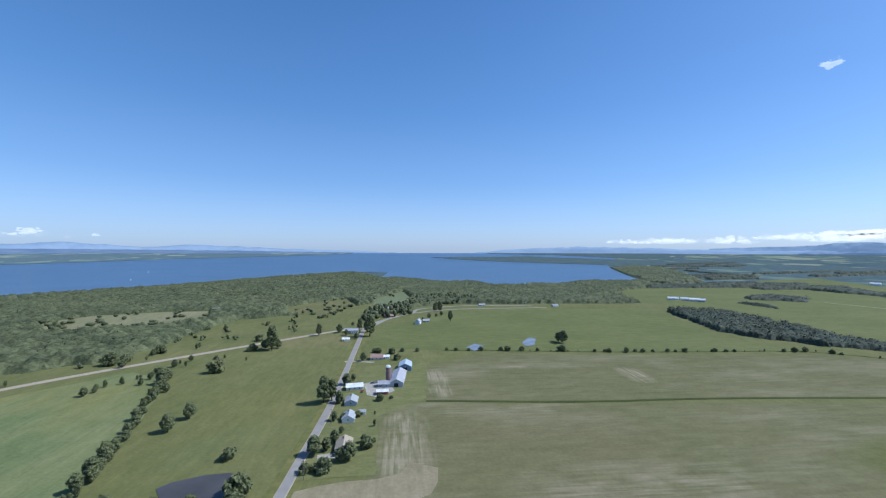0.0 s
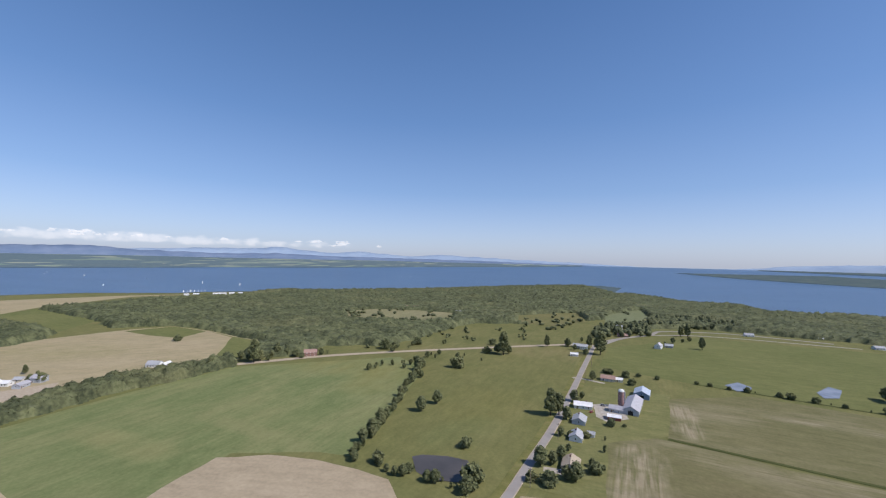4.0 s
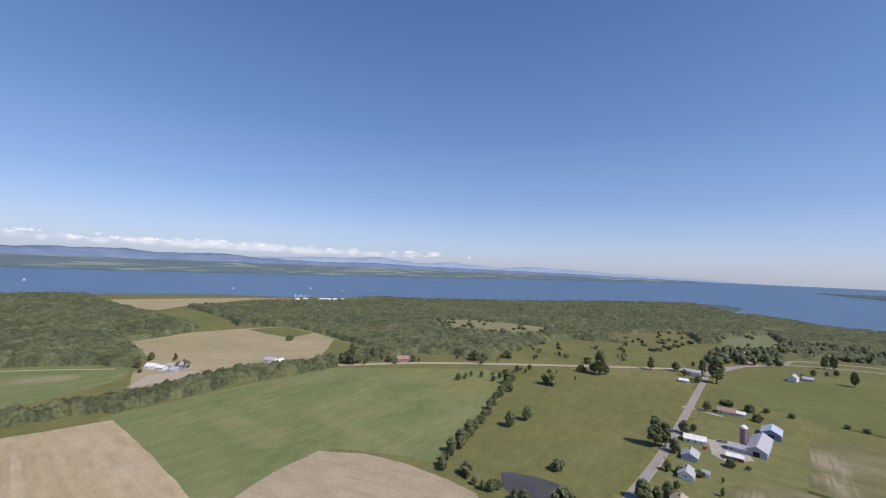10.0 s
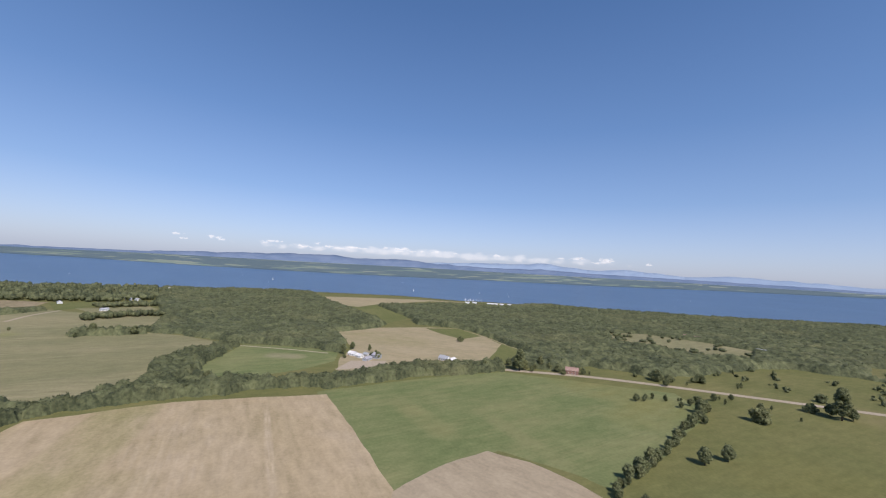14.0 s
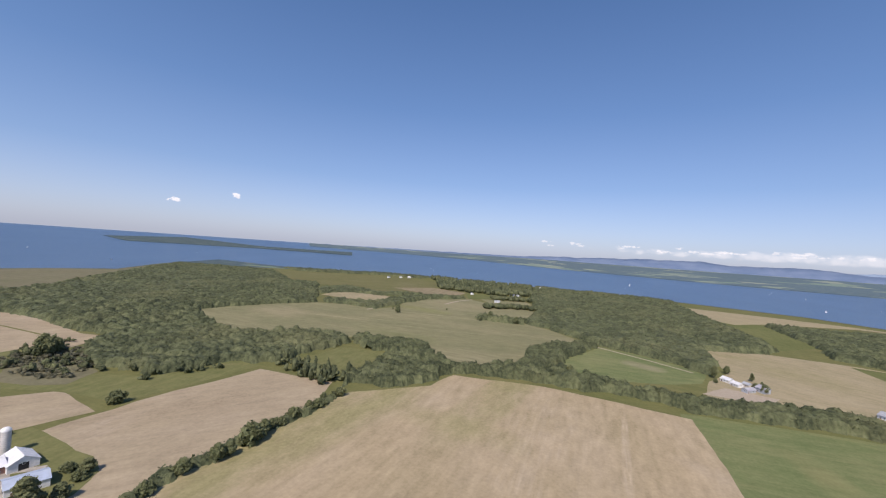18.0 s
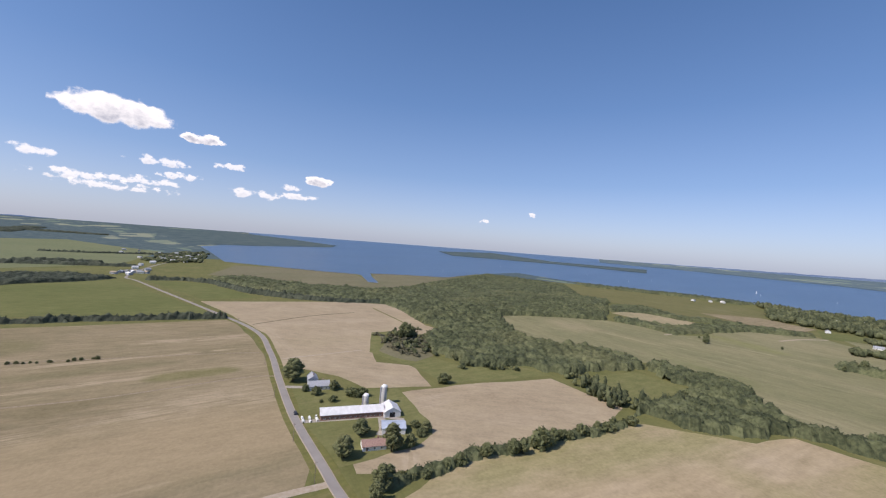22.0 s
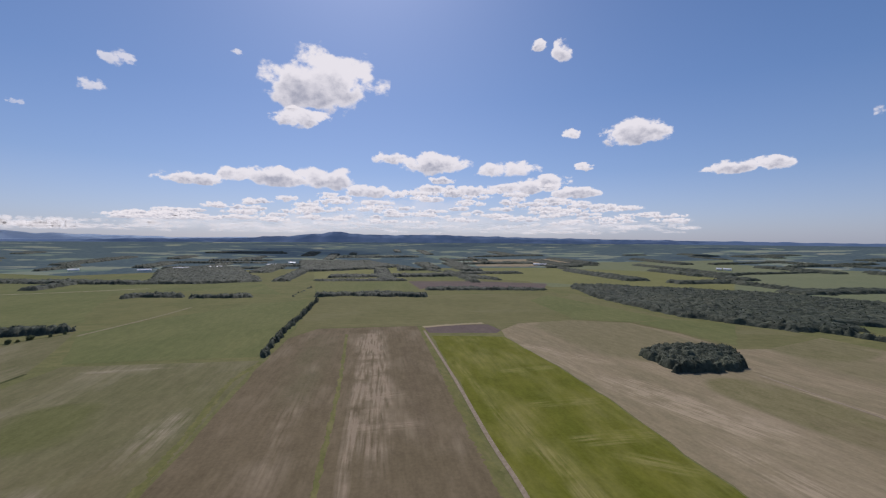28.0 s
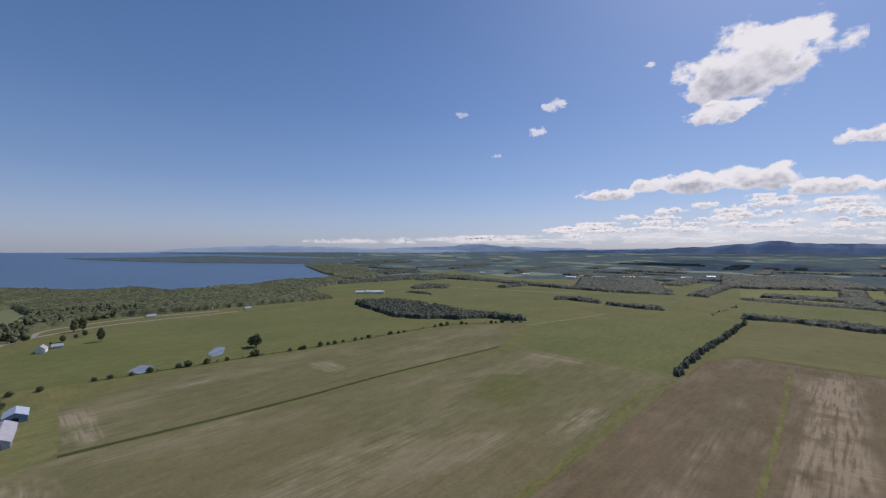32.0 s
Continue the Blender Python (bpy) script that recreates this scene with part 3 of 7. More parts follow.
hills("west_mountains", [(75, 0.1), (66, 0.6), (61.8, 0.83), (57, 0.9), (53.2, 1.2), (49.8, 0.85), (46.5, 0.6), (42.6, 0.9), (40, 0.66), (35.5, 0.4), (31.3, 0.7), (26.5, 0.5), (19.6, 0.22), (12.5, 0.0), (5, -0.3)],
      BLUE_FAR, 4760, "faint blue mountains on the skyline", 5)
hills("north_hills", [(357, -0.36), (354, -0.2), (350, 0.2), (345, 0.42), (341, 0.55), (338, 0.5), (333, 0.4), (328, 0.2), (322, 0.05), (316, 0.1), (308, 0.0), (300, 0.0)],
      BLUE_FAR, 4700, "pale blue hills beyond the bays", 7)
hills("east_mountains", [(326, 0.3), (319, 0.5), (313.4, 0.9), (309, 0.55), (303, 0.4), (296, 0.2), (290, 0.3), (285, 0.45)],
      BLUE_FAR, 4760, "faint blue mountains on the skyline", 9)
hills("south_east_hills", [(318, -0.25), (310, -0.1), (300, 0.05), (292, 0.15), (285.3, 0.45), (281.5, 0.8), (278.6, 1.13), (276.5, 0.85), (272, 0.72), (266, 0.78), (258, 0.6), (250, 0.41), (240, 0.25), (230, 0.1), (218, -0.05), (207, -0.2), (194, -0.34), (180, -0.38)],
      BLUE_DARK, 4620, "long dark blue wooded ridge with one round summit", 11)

# ---- fields ----
sheet("hay_field", [(83.2, 374), (68.6, 422), (57.8, 471), (36.8, 482), (33.5, 434), (37.5, 310), (43.3, 244), (47.1, 252), (57.9, 267), (62.4, 252), (68, 190), (75, 195)],
      HAY, 0.060, "hay field, mid green with pale streaks", "field")
sheet("soil_field", [(72.3, 211), (66.9, 235), (59.5, 265), (53.5, 257), (47.5, 243), (42.1, 228), (37.9, 216), (30.0, 120), (70.0, 110), (80.0, 125)],
      SOIL, 0.072, "bare pale tan soil, freshly worked", "field")
sheet("soil_field", [(81.9, 366), (90.0, 367), (99.5, 374), (112.0, 377), (115.1, 343), (126.2, 322), (134.9, 288), (143.8, 241), (151.3, 208), (157.5, 180), (166, 140), (140.0, 90), (110.0, 90), (76.0, 150), (72.1, 213)],
      SOIL_B, 0.084, "wide bare tan field with a first touch of green", "field")
sheet("soil_field", [(159.5, 307), (151.0, 335), (138.0, 387), (128.8, 345), (131.2, 295), (140.8, 244), (149.8, 217), (158.1, 202), (164.0, 200), (164.6, 209), (157.8, 226), (153.7, 245), (156.1, 280)],
      SOIL_C, 0.096, "bare tan field beside the dairy farm", "field")
sheet("soil_field", [(174.5, 376), (165.2, 419), (163.1, 424), (162.4, 385), (157.3, 379), (154.4, 327), (160.2, 319), (163.8, 317), (167.4, 343)],
      SOIL_C, 0.108, "bare tan field behind the farmhouse", "field")
sheet("soil_field", [(184.8, 723), (167.4, 742), (161.8, 737), (160.0, 701), (156.0, 572), (153.5, 547), (156.7, 510), (163.1, 506), (162.4, 430), (164.5, 408), (174.6, 366), (177.1, 494), (182.1, 628)],
      SOIL_C, 0.120, "bare tan field along the road", "field")
sheet("meadow", [(163.4, 508), (160.0, 523), (157.3, 425), (149.6, 389), (141.0, 419), (138.0, 397), (143.8, 366), (152.4, 335), (156.6, 371), (163.5, 420)],
      LAWN, 0.132, "rough green meadow by the thicket", "field")
sheet("pasture", [(145.2, 716), (141.8, 741), (136.8, 773), (131.4, 800), (127.4, 785), (123.8, 746), (121.0, 780), (119.5, 860), (116.5, 925), (111.0, 1000), (107.5, 930), (101.0, 866), (103.0, 705), (99.4, 671), (94.2, 598), (97.5, 545), (102.0, 460), (103.5, 421), (107.0, 409), (111.0, 404), (115.6, 440), (116.0, 495), (119.0, 505), (122.8, 515), (126.8, 512), (130.0, 525), (135.8, 540), (141.6, 545), (143.9, 613), (145.3, 640)],
      PASTURE_W, 0.060, "broad olive green pasture below the woods", "field")
sheet("yard", [(81.1, 447), (79.0, 487), (74.1, 489), (74.8, 463)],
      DIRT, 0.108, "bare dirt farm yard", "field")
sheet("hay_field", [(358.9, 768), (333.3, 913), (329.9, 819), (325.0, 651), (316.9, 635), (334.5, 510), (353.8, 468), (2.5, 472), (9.8, 491), (8.7, 600)],
      HAY_N, 0.072, "even green hay field", "field")
sheet("hay_field", [(335.5, 1295), (327.9, 1697), (316.6, 2354), (305.9, 1637), (305.6, 734), (313.8, 774), (323.8, 952), (333.4, 1015)],
      HAY_N, 0.084, "wide even green hay field", "field")
sheet("corn_field", [(2.2, 399), (353.8, 457), (334.5, 496), (316.9, 615), (306.3, 669), (310.1, 487), (325.8, 378), (339.8, 327), (1.7, 311)],
      CORN, 0.096, "thin young corn on olive and tan soil", "field")
sheet("corn_field", [(307.5, 495), (288.5, 420), (307.1, 189), (310.0, 110), (356.0, 90), (13.0, 150), (10.0, 215), (9.4, 283), (3.0, 309), (346.1, 314), (324.2, 376)],
      CORN, 0.108, "wide thin corn field with pale bare streaks", "field")
sheet("hay_field", [(306.1, 665), (288.6, 800), (282.4, 809), (282.9, 600), (288.5, 434), (307.5, 504)],
      HAY_N, 0.120, "green hay field beyond the ditch", "field")
sheet("strip_field", [(285.0, 502), (281.1, 546), (267.7, 542), (256.0, 193), (243.0, 118), (292.0, 105), (306.7, 189), (288.3, 405)],
      BROWN, 0.132, "grey brown strip field with pale bare patches", "field")
sheet("pasture", [(281.0, 840), (248.6, 940), (245.2, 802), (254.6, 565), (281.1, 553), (285.0, 508)],
      OLIVE, 0.144, "olive green field under a tree line", "field")
sheet("grain_field", [(265.5, 487), (255.3, 490), (249.1, 397), (242.9, 329), (234.0, 262), (222.0, 210), (208.0, 179), (197, 158), (190, 120), (225, 95), (240.0, 115), (253.4, 196)],
      VIVID, 0.060, "vivid green strip of young grain", "field")
sheet("ploughed_strip", [(266.8, 539), (258.2, 569), (255.7, 525), (256.3, 508), (265.9, 503)],
      PLOUGH, 0.072, "narrow dark ploughed strip", "field")
sheet("stubble_field", [(255.1, 488), (255.7, 525), (253.3, 573), (246.5, 617), (239.1, 630), (233.1, 586), (227.9, 535), (225.0, 560), (220.7, 670), (200.0, 581), (181.4, 576), (180.1, 527), (178.4, 459), (176.9, 396), (175.7, 340), (174.0, 287), (172.2, 243), (170.4, 206), (171.0, 190), (196, 160), (208, 180), (222, 212), (234, 264), (242.9, 331), (249.1, 399)],
      STUBBLE, 0.084, "wide tan stubble field with pale streaks", "field")
sheet("pasture", [(255.9, 527), (257.0, 569), (246.0, 940), (235.9, 719), (233.0, 695), (222.9, 690), (221.1, 669), (224.8, 562), (227.9, 537), (233.1, 588), (239.1, 632), (246.5, 619), (253.3, 575)],
      OLIVE, 0.096, "olive green field below a dark wood", "field")
sheet("hay_field", [(251.7, 800), (249.4, 890), (238.6, 727), (234.6, 690), (239.1, 632), (245.8, 624)],
      HAY_N, 0.22, "brighter green part of an olive field", "field")
sheet("hay_field", [(238.4, 632), (234.6, 688), (228.0, 700), (227.6, 553), (233.2, 594)],
      HAY_N, 0.23, "brighter green corner beside a round wood", "field")
sheet("hay_field", [(255.8, 1362), (246.0, 1995), (228.9, 2580), (214.6, 2340), (197.2, 2766), (189.1, 1998), (193.0, 1342), (214.4, 1111), (236.0, 1226), (248.8, 1048)],
      FAR_HAY, 0.108, "far pale green hay fields", "field")
sheet("hay_field", [(220.1, 795), (200.4, 947), (192.9, 994), (183.2, 618), (191.2, 619), (207.1, 671)],
      HAY_N, 0.120, "green field behind a tree line", "field")
sheet("hay_field", [(190.5, 1001), (184.3, 952), (178.3, 767), (184.1, 731)],
      HAY_N, 0.132, "green field beside the road", "field")
sheet("hay_field", [(309.8, 1558), (300.5, 1590), (288.6, 1256), (285.8, 904), (295.6, 1052), (303.3, 1092), (306.1, 758), (316.9, 905), (324.1, 1141), (316.9, 1695)],
      HAY_N, 0.096, "far green hay field between tree lines", "field")
sheet("hay_field", [(98.5, 445), (97.4, 478), (92.6, 588), (88.3, 573), (83.6, 550), (80.8, 527), (81.2, 485), (85.1, 452), (90.2, 433), (93.6, 436)],
      HAY, 0.084, "small bright green field behind a tree belt", "field")
sheet("meadow", [(133.9, 408), (128.0, 462), (122.4, 444), (120.7, 430), (123.8, 388), (126.5, 364), (131.0, 375)],
      LAWN, 0.144, "small green clearing among trees", "field")
sheet("soil_field", [(81.4, 680), (75.4, 738), (68.3, 767), (64.4, 771), (60.8, 706), (56.8, 629), (54.5, 600), (57.8, 500), (66.5, 470), (74.9, 440), (80.7, 425), (80.5, 502), (78.8, 559), (80.0, 613)],
      SOIL_D, 0.096, "tan field round a white farm", "field")
sheet("meadow", [(69.0, 754), (64.4, 769), (61.1, 703), (63.9, 660), (66.8, 701)], HAY_N, 0.15, "green corner of a tan field", "field")
sheet("meadow", [(60.8, 700), (57.0, 625), (54.8, 598), (57.8, 502), (60.5, 505), (59.0, 580), (58.3, 640)], HAY_N, 0.15, "green margin of a tan field", "field")
sheet("stubble_field", [(84.1, 1340), (75.8, 1355), (68.7, 1372), (62.5, 1358), (68.6, 1327), (76.1, 1147), (78.5, 1063), (81.4, 1111)],
      SOIL_D, 0.120, "pale field near the shore", "field")
sheet("hay_field", [(81.2, 1108), (78.5, 1063), (76.1, 1125), (71.3, 892), (74.8, 782), (77.8, 925)], HAY_N, 0.132, "green field near the shore", "field")
sheet("pasture", [(137.6, 1620), (132.0, 1590), (126.3, 1580), (122.0, 1570), (115.2, 1418), (115.6, 1190), (118.4, 988), (123.3, 991), (127.6, 1110), (134.8, 1179), (136.5, 1400)],
      OLIVE, 0.132, "olive green field near the lake", "field")
sheet("stubble_field", [(121.5, 1150), (115.5, 1211), (111.0, 1132), (112.0, 1060), (117.0, 1040)], STUBBLE, 0.22, "narrow pale brown field near the shore houses", "field")
sheet("stubble_field", [(131.1, 920), (128.6, 1006), (123.3, 961), (121.0, 928), (123.9, 861), (127.5, 869)], SOIL_D, 0.22, "pale dry field among tree belts", "field")
sheet("stubble_field", [(109.0, 1015), (102.7, 1029), (101.7, 973), (107.3, 920)], PASTURE_W, 0.22, "pale field by the shore houses", "field")
sheet("meadow", [(110.5, 985), (107.0, 1040), (103.0, 1060), (101.8, 1110), (104.0, 1140), (111.0, 1120)], HAY_N, 0.18, "green plot by the shore houses", "field")
sheet("clearing", [(44.5, 905), (40.1, 940), (33.4, 915), (29.3, 885), (29.6, 760), (34.4, 715), (39.6, 745), (44.0, 770)], PASTURE_W, 0.2, "pale grassy clearing in the woods", "clearing")
sheet("clearing", [(20.5, 885), (15.3, 962), (12.6, 990), (11.2, 850), (15.3, 770), (20.5, 775)], OLIVE, 0.2, "green clearing in the woods", "clearing")
sheet("clearing", [(9.3, 980), (5.0, 1150), (3.8, 1000), (5.6, 830), (9.0, 850)], FAR_HAY, 0.2, "pale green clearing in the woods", "clearing")
sheet("marsh", [(184.2, 1132), (181.2, 1440), (175.2, 1420), (170.4, 1352), (166.3, 1325), (163.4, 1083), (163.9, 1380), (159.2, 1415), (153.5, 1438), (149.3, 1709), (144.9, 1348), (159.1, 985), (163.4, 915), (173.8, 947), (180.6, 1059)],
      MARSH, 0.16, "brown green reed marsh by the lake", "marsh")
sheet("rough_patch", [(161.4, 466), (156.4, 464), (154.4, 417), (156.9, 392), (159.7, 401), (162.2, 424)], MARSH, 0.26, "grey brown brushy patch beside a wood", "rough ground")
sheet("ploughed_field", [(268.9, 1135), (259.1, 1149), (249.5, 1126), (249.8, 1010), (259, 980), (266.4, 975), (267.2, 948)], PLOUGH, 0.144, "far dark ploughed field", "field")
sheet("hay_field", [(281.6, 1147), (269.0, 1135), (267.2, 905), (277.6, 905), (281.6, 910)], HAY_N, 0.10, "far light green field", "field")
sheet("hay_field", [(281.7, 1502), (270.5, 1723), (269.4, 1215), (281.7, 1210)], HAY_E, 0.11, "far yellow green field", "field")
sheet("hay_field", [(269.4, 1578), (262.7, 1613), (259.9, 1391), (259.2, 1195), (268.7, 1167)], HAY_N, 0.12, "far green field behind a hedge", "field")
sheet("hay_field", [(262.0, 1713), (250.9, 1802), (238.9, 1759), (228.2, 1697), (228.0, 1130), (245.4, 1130), (250.2, 1160), (256.4, 1215)], HAY_E, 0.13, "far yellow green hay field", "field")
sheet("stubble_field", [(259.9, 2443), (246.9, 2816), (244.2, 2294), (252.3, 1850), (259.2, 1818)], STUBBLE, 0.14, "far tan field among woods", "field")
sheet("hay_field", [(243.5, 2369), (228.3, 3238), (228.2, 2137), (235.7, 1784), (242.2, 1800)], FAR_HAY, 0.15, "far light green field", "field")
sheet("hay_field", [(279.1, 3148), (273.0, 3294), (273.0, 2773), (279.1, 2668)], FAR_HAY, 0.16, "far light green field", "field")

# ---- roads, tracks and ponds ----
ROAD_A = [(75, 80), (30, 150), (22.1, 197), (18.7, 237), (14.5, 324), (11.2, 517), (10.4, 600), (9.2, 648), (6.1, 710), (3.4, 751), (357, 800), (345, 850)]
ROAD_B = [(105, 75), (160, 150), (166.5, 187), (168.5, 206), (173.0, 269), (175.1, 338), (176.5, 420), (178.6, 515), (184.2, 658), (190.9, 970), (192.0, 1080), (189, 1400), (186, 1600)]
ribbon("verge", ROAD_A[1:9], 15, VERGE, 0.16, "mown grass verge along the road", "verge")
ribbon("verge", ROAD_B[1:10], 13, VERGE, 0.16, "grass verge along the road", "verge")
ribbon("road_shoulder", ROAD_A, 5.9, DIRT, 0.24, "pale gravel shoulder of the road", "road shoulder")
ribbon("road_shoulder", ROAD_B, 5.6, DIRT, 0.24, "pale gravel shoulder of the road", "road shoulder")
ribbon("road", ROAD_A, 4.8, ASPHALT, 0.3, "straight grey asphalt country road", "road")
ribbon("road", ROAD_B, 4.7, ASPHALT, 0.3, "long grey asphalt country road", "road")
ribbon("gravel_road", [(57.6, 481), (45.4, 496), (29.6, 527), (15.2, 592), (10.6, 615)], 9, DIRT, 0.28, "pale gravel road between meadows")
ribbon("verge", [(266.9, 530), (263.6, 346), (259.2, 238), (255.6, 194), (246.3, 127)], 6.5, VERGE, 0.2, "grass margin of a field", "verge", smooth_steps=60, ragged=0.75)
ribbon("farm_track", [(266.6, 514), (262.6, 346), (257.5, 238), (253.2, 194), (243.4, 136)], 2.8, TRACK, 0.34, "bare dirt farm track", "track")
ribbon("verge", [(288.3, 415), (292.2, 359), (295.9, 287), (299.2, 249), (303.7, 211), (307.1, 193), (322, 120)], 4.6, VERGE, 0.2, "grass margin between two fields", "verge", smooth_steps=60, ragged=0.75)
ribbon("ditch", [(1.7, 311), (339.8, 329), (325.8, 380), (310.1, 489)], 3.5, crop("ditch_grass", (0.05, 0.06, 0.02), (0.08, 0.09, 0.03), None, 0, 8), 0.26, "dark grassy ditch across the field", "ditch")
sheet("pond", [(34.7, 240), (33.3, 242), (29.9, 241), (26.9, 237), (26.0, 227), (26.2, 213), (27.9, 213), (32.1, 215), (34.1, 223)], POND, 0.2, "dark still farm pond in rough grass", "pond", 0.5)
sheet("pond", [(356.1, 483), (354.9, 503), (353.6, 492), (353.7, 476), (354.9, 467)], POND_FAR, 0.3, "small pale farm pond in a hay field", "pond", 0.8)
sheet("pond", [(348.3, 516), (347.4, 550), (346.4, 544), (346.6, 509), (347.7, 499)], POND_FAR, 0.3, "small pale farm pond in a hay field", "pond", 0.8)
sheet("lawn", [(19.6, 216), (8.8, 211), (8.5, 285), (1.7, 316), (1.6, 416), (10.0, 411), (13.8, 316), (17.3, 254)], LAWN, 0.155, "mown lawn round the roadside houses", "lawn")
sheet("bare_ground", [(19.6, 206), (13, 208), (8.6, 207), (4, 222), (0, 215), (1, 192), (10.0, 180), (22.2, 178)], HEADLAND, 0.19, "pale bare headland by the road", "bare ground", 5)
sheet("gravel_yard", [(10.5, 357), (7.0, 367), (6.1, 335), (8.6, 322), (10.0, 329)], YARD, 0.2, "grey gravel farm yard", "yard")
ribbon("driveway", [(16.6, 236), (14.6, 236), (13.6, 234)], 6, YARD, 0.22, "short gravel driveway", "driveway")
ribbon("driveway", [(13.0, 430), (12.2, 432), (9.0, 424)], 4, YARD, 0.22, "gravel driveway to a bungalow", "driveway")
ribbon("driveway", [(12.9, 352), (10.5, 352)], 4, YARD, 0.22, "gravel driveway to the barn yard", "driveway")
sheet("lawn", [(173.4, 316), (168.5, 316), (165.7, 313), (159.2, 318), (154.3, 263), (153.7, 248), (155.7, 229), (161.6, 214), (166.5, 206), (171.4, 256)], LAWN, 0.155, "green lawn round the dairy farm", "lawn")
ribbon("driveway", [(172.3, 260), (165.9, 262), (161.1, 266), (158, 262)], 4.5, YARD, 0.22, "gravel driveway to the dairy barn", "driveway")
ribbon("driveway", [(161.1, 264), (160.8, 248), (161.2, 240)], 5, YARD, 0.22, "gravel drive to the machine shed", "driveway")
ribbon("driveway", [(174.4, 322), (170, 318)], 5, YARD, 0.22, "gravel drive of a farmhouse", "driveway")
ribbon("farm_track", [(175.3, 347), (179.5, 348), (193.9, 336), (205.0, 354), (212.7, 379), (225.7, 445)], 2.0, TRACK, 0.2, "pale farm track across the stubble", "track")
ribbon("farm_track", [(177.8, 418), (184.8, 422), (191.5, 428), (201.4, 447), (208.4, 469)], 1.6, TRACK, 0.2, "worn farm track across the stubble", "track", smooth_steps=30, ragged=0.9)
ribbon("ditch", [(191.5, 200), (199.1, 206), (206.2, 213), (213.3, 226)], 0.7, HEADLAND, 0.2, "narrow drain across the stubble", "ditch", smooth_steps=30, ragged=0.9)
ribbon("headland", [(266.8, 536), (262.5, 552), (258.3, 566)], 9, SOIL_D, 0.24, "pale dry headland beyond a ploughed strip", "headland", smooth_steps=20, ragged=0.4)
ribbon("farm_track", [(167.1, 193), (175.3, 186), (183.1, 180), (191.0, 172)], 5, DIRT, 0.21, "pale field entrance off the road", "track")
sheet("rough_grass", [(167.5, 188), (175.3, 182), (183.9, 175), (191.0, 168), (200, 140), (170, 140)], VERGE, 0.18, "rough grass by a field entrance", "grass")
ribbon("farm_track", [(174.9, 395), (169, 410), (164.6, 425)], 2.5, DIRT, 0.2, "pale track between bare fields", "track")
ribbon("ditch", [(178.8, 545), (172, 600), (166, 640)], 3, crop("dry_ditch", (0.14, 0.12, 0.07), (0.18, 0.15, 0.09), None, 0, 8), 0.2, "shallow ditch between bare fields", "ditch")
ribbon("ditch", [(163.5, 690), (159.5, 590), (157.3, 540)], 3, VERGE, 0.2, "grassy ditch between bare fields", "ditch")
ribbon("verge", [(277.4, 505), (278.4, 330), (281, 210), (285, 130)], 3.0, VERGE, 0.24, "grassy strip between crop rows", "verge", smooth_steps=60, ragged=0.75)
ribbon("ditch", [(358.9, 468), (348.0, 475), (334.5, 509), (325.6, 558), (316.9, 626), (306.9, 661)], 2.6, crop("hedge_bank", (0.055, 0.065, 0.022), (0.09, 0.1, 0.035), None, 0, 8), 0.26, "dark grassy bank across the hay field", "ditch")
ribbon("farm_track", [(306.3, 640), (300, 720), (296, 800)], 3, TRACK, 0.22, "pale farm track beside a hay field", "track")
ribbon("farm_track", [(316, 1250), (308, 1180), (300, 1150)], 4, DIRT, 0.25, "pale farm track over far fields", "track")
ribbon("farm_track", [(113.9, 866), (112.2, 930), (110.1, 986)], 5, DIRT, 0.3, "pale farm track over the far pasture", "track")
ribbon("farm_track", [(124.8, 734), (122.0, 801), (119.2, 874)], 4, DIRT, 0.3, "pale farm track over the far pasture", "track")
ribbon("farm_track", [(96, 600), (92.4, 578), (87, 550), (82.1, 526)], 3, DIRT, 0.3, "pale dry margin along the wood", "track")
ribbon("road", [(9.7, 615), (7.1, 687), (3.8, 749), (2.6, 800), (358.0, 838), (354.2, 856), (347, 868)], 7, ASPHALT, 0.34, "pale country road along the woods", "road")


# ---- woods ----
LAKE_XY = [(p.x, p.y) for p in (spot(h, d) for h, d in LAKE + _round + [(336, 9000)])]


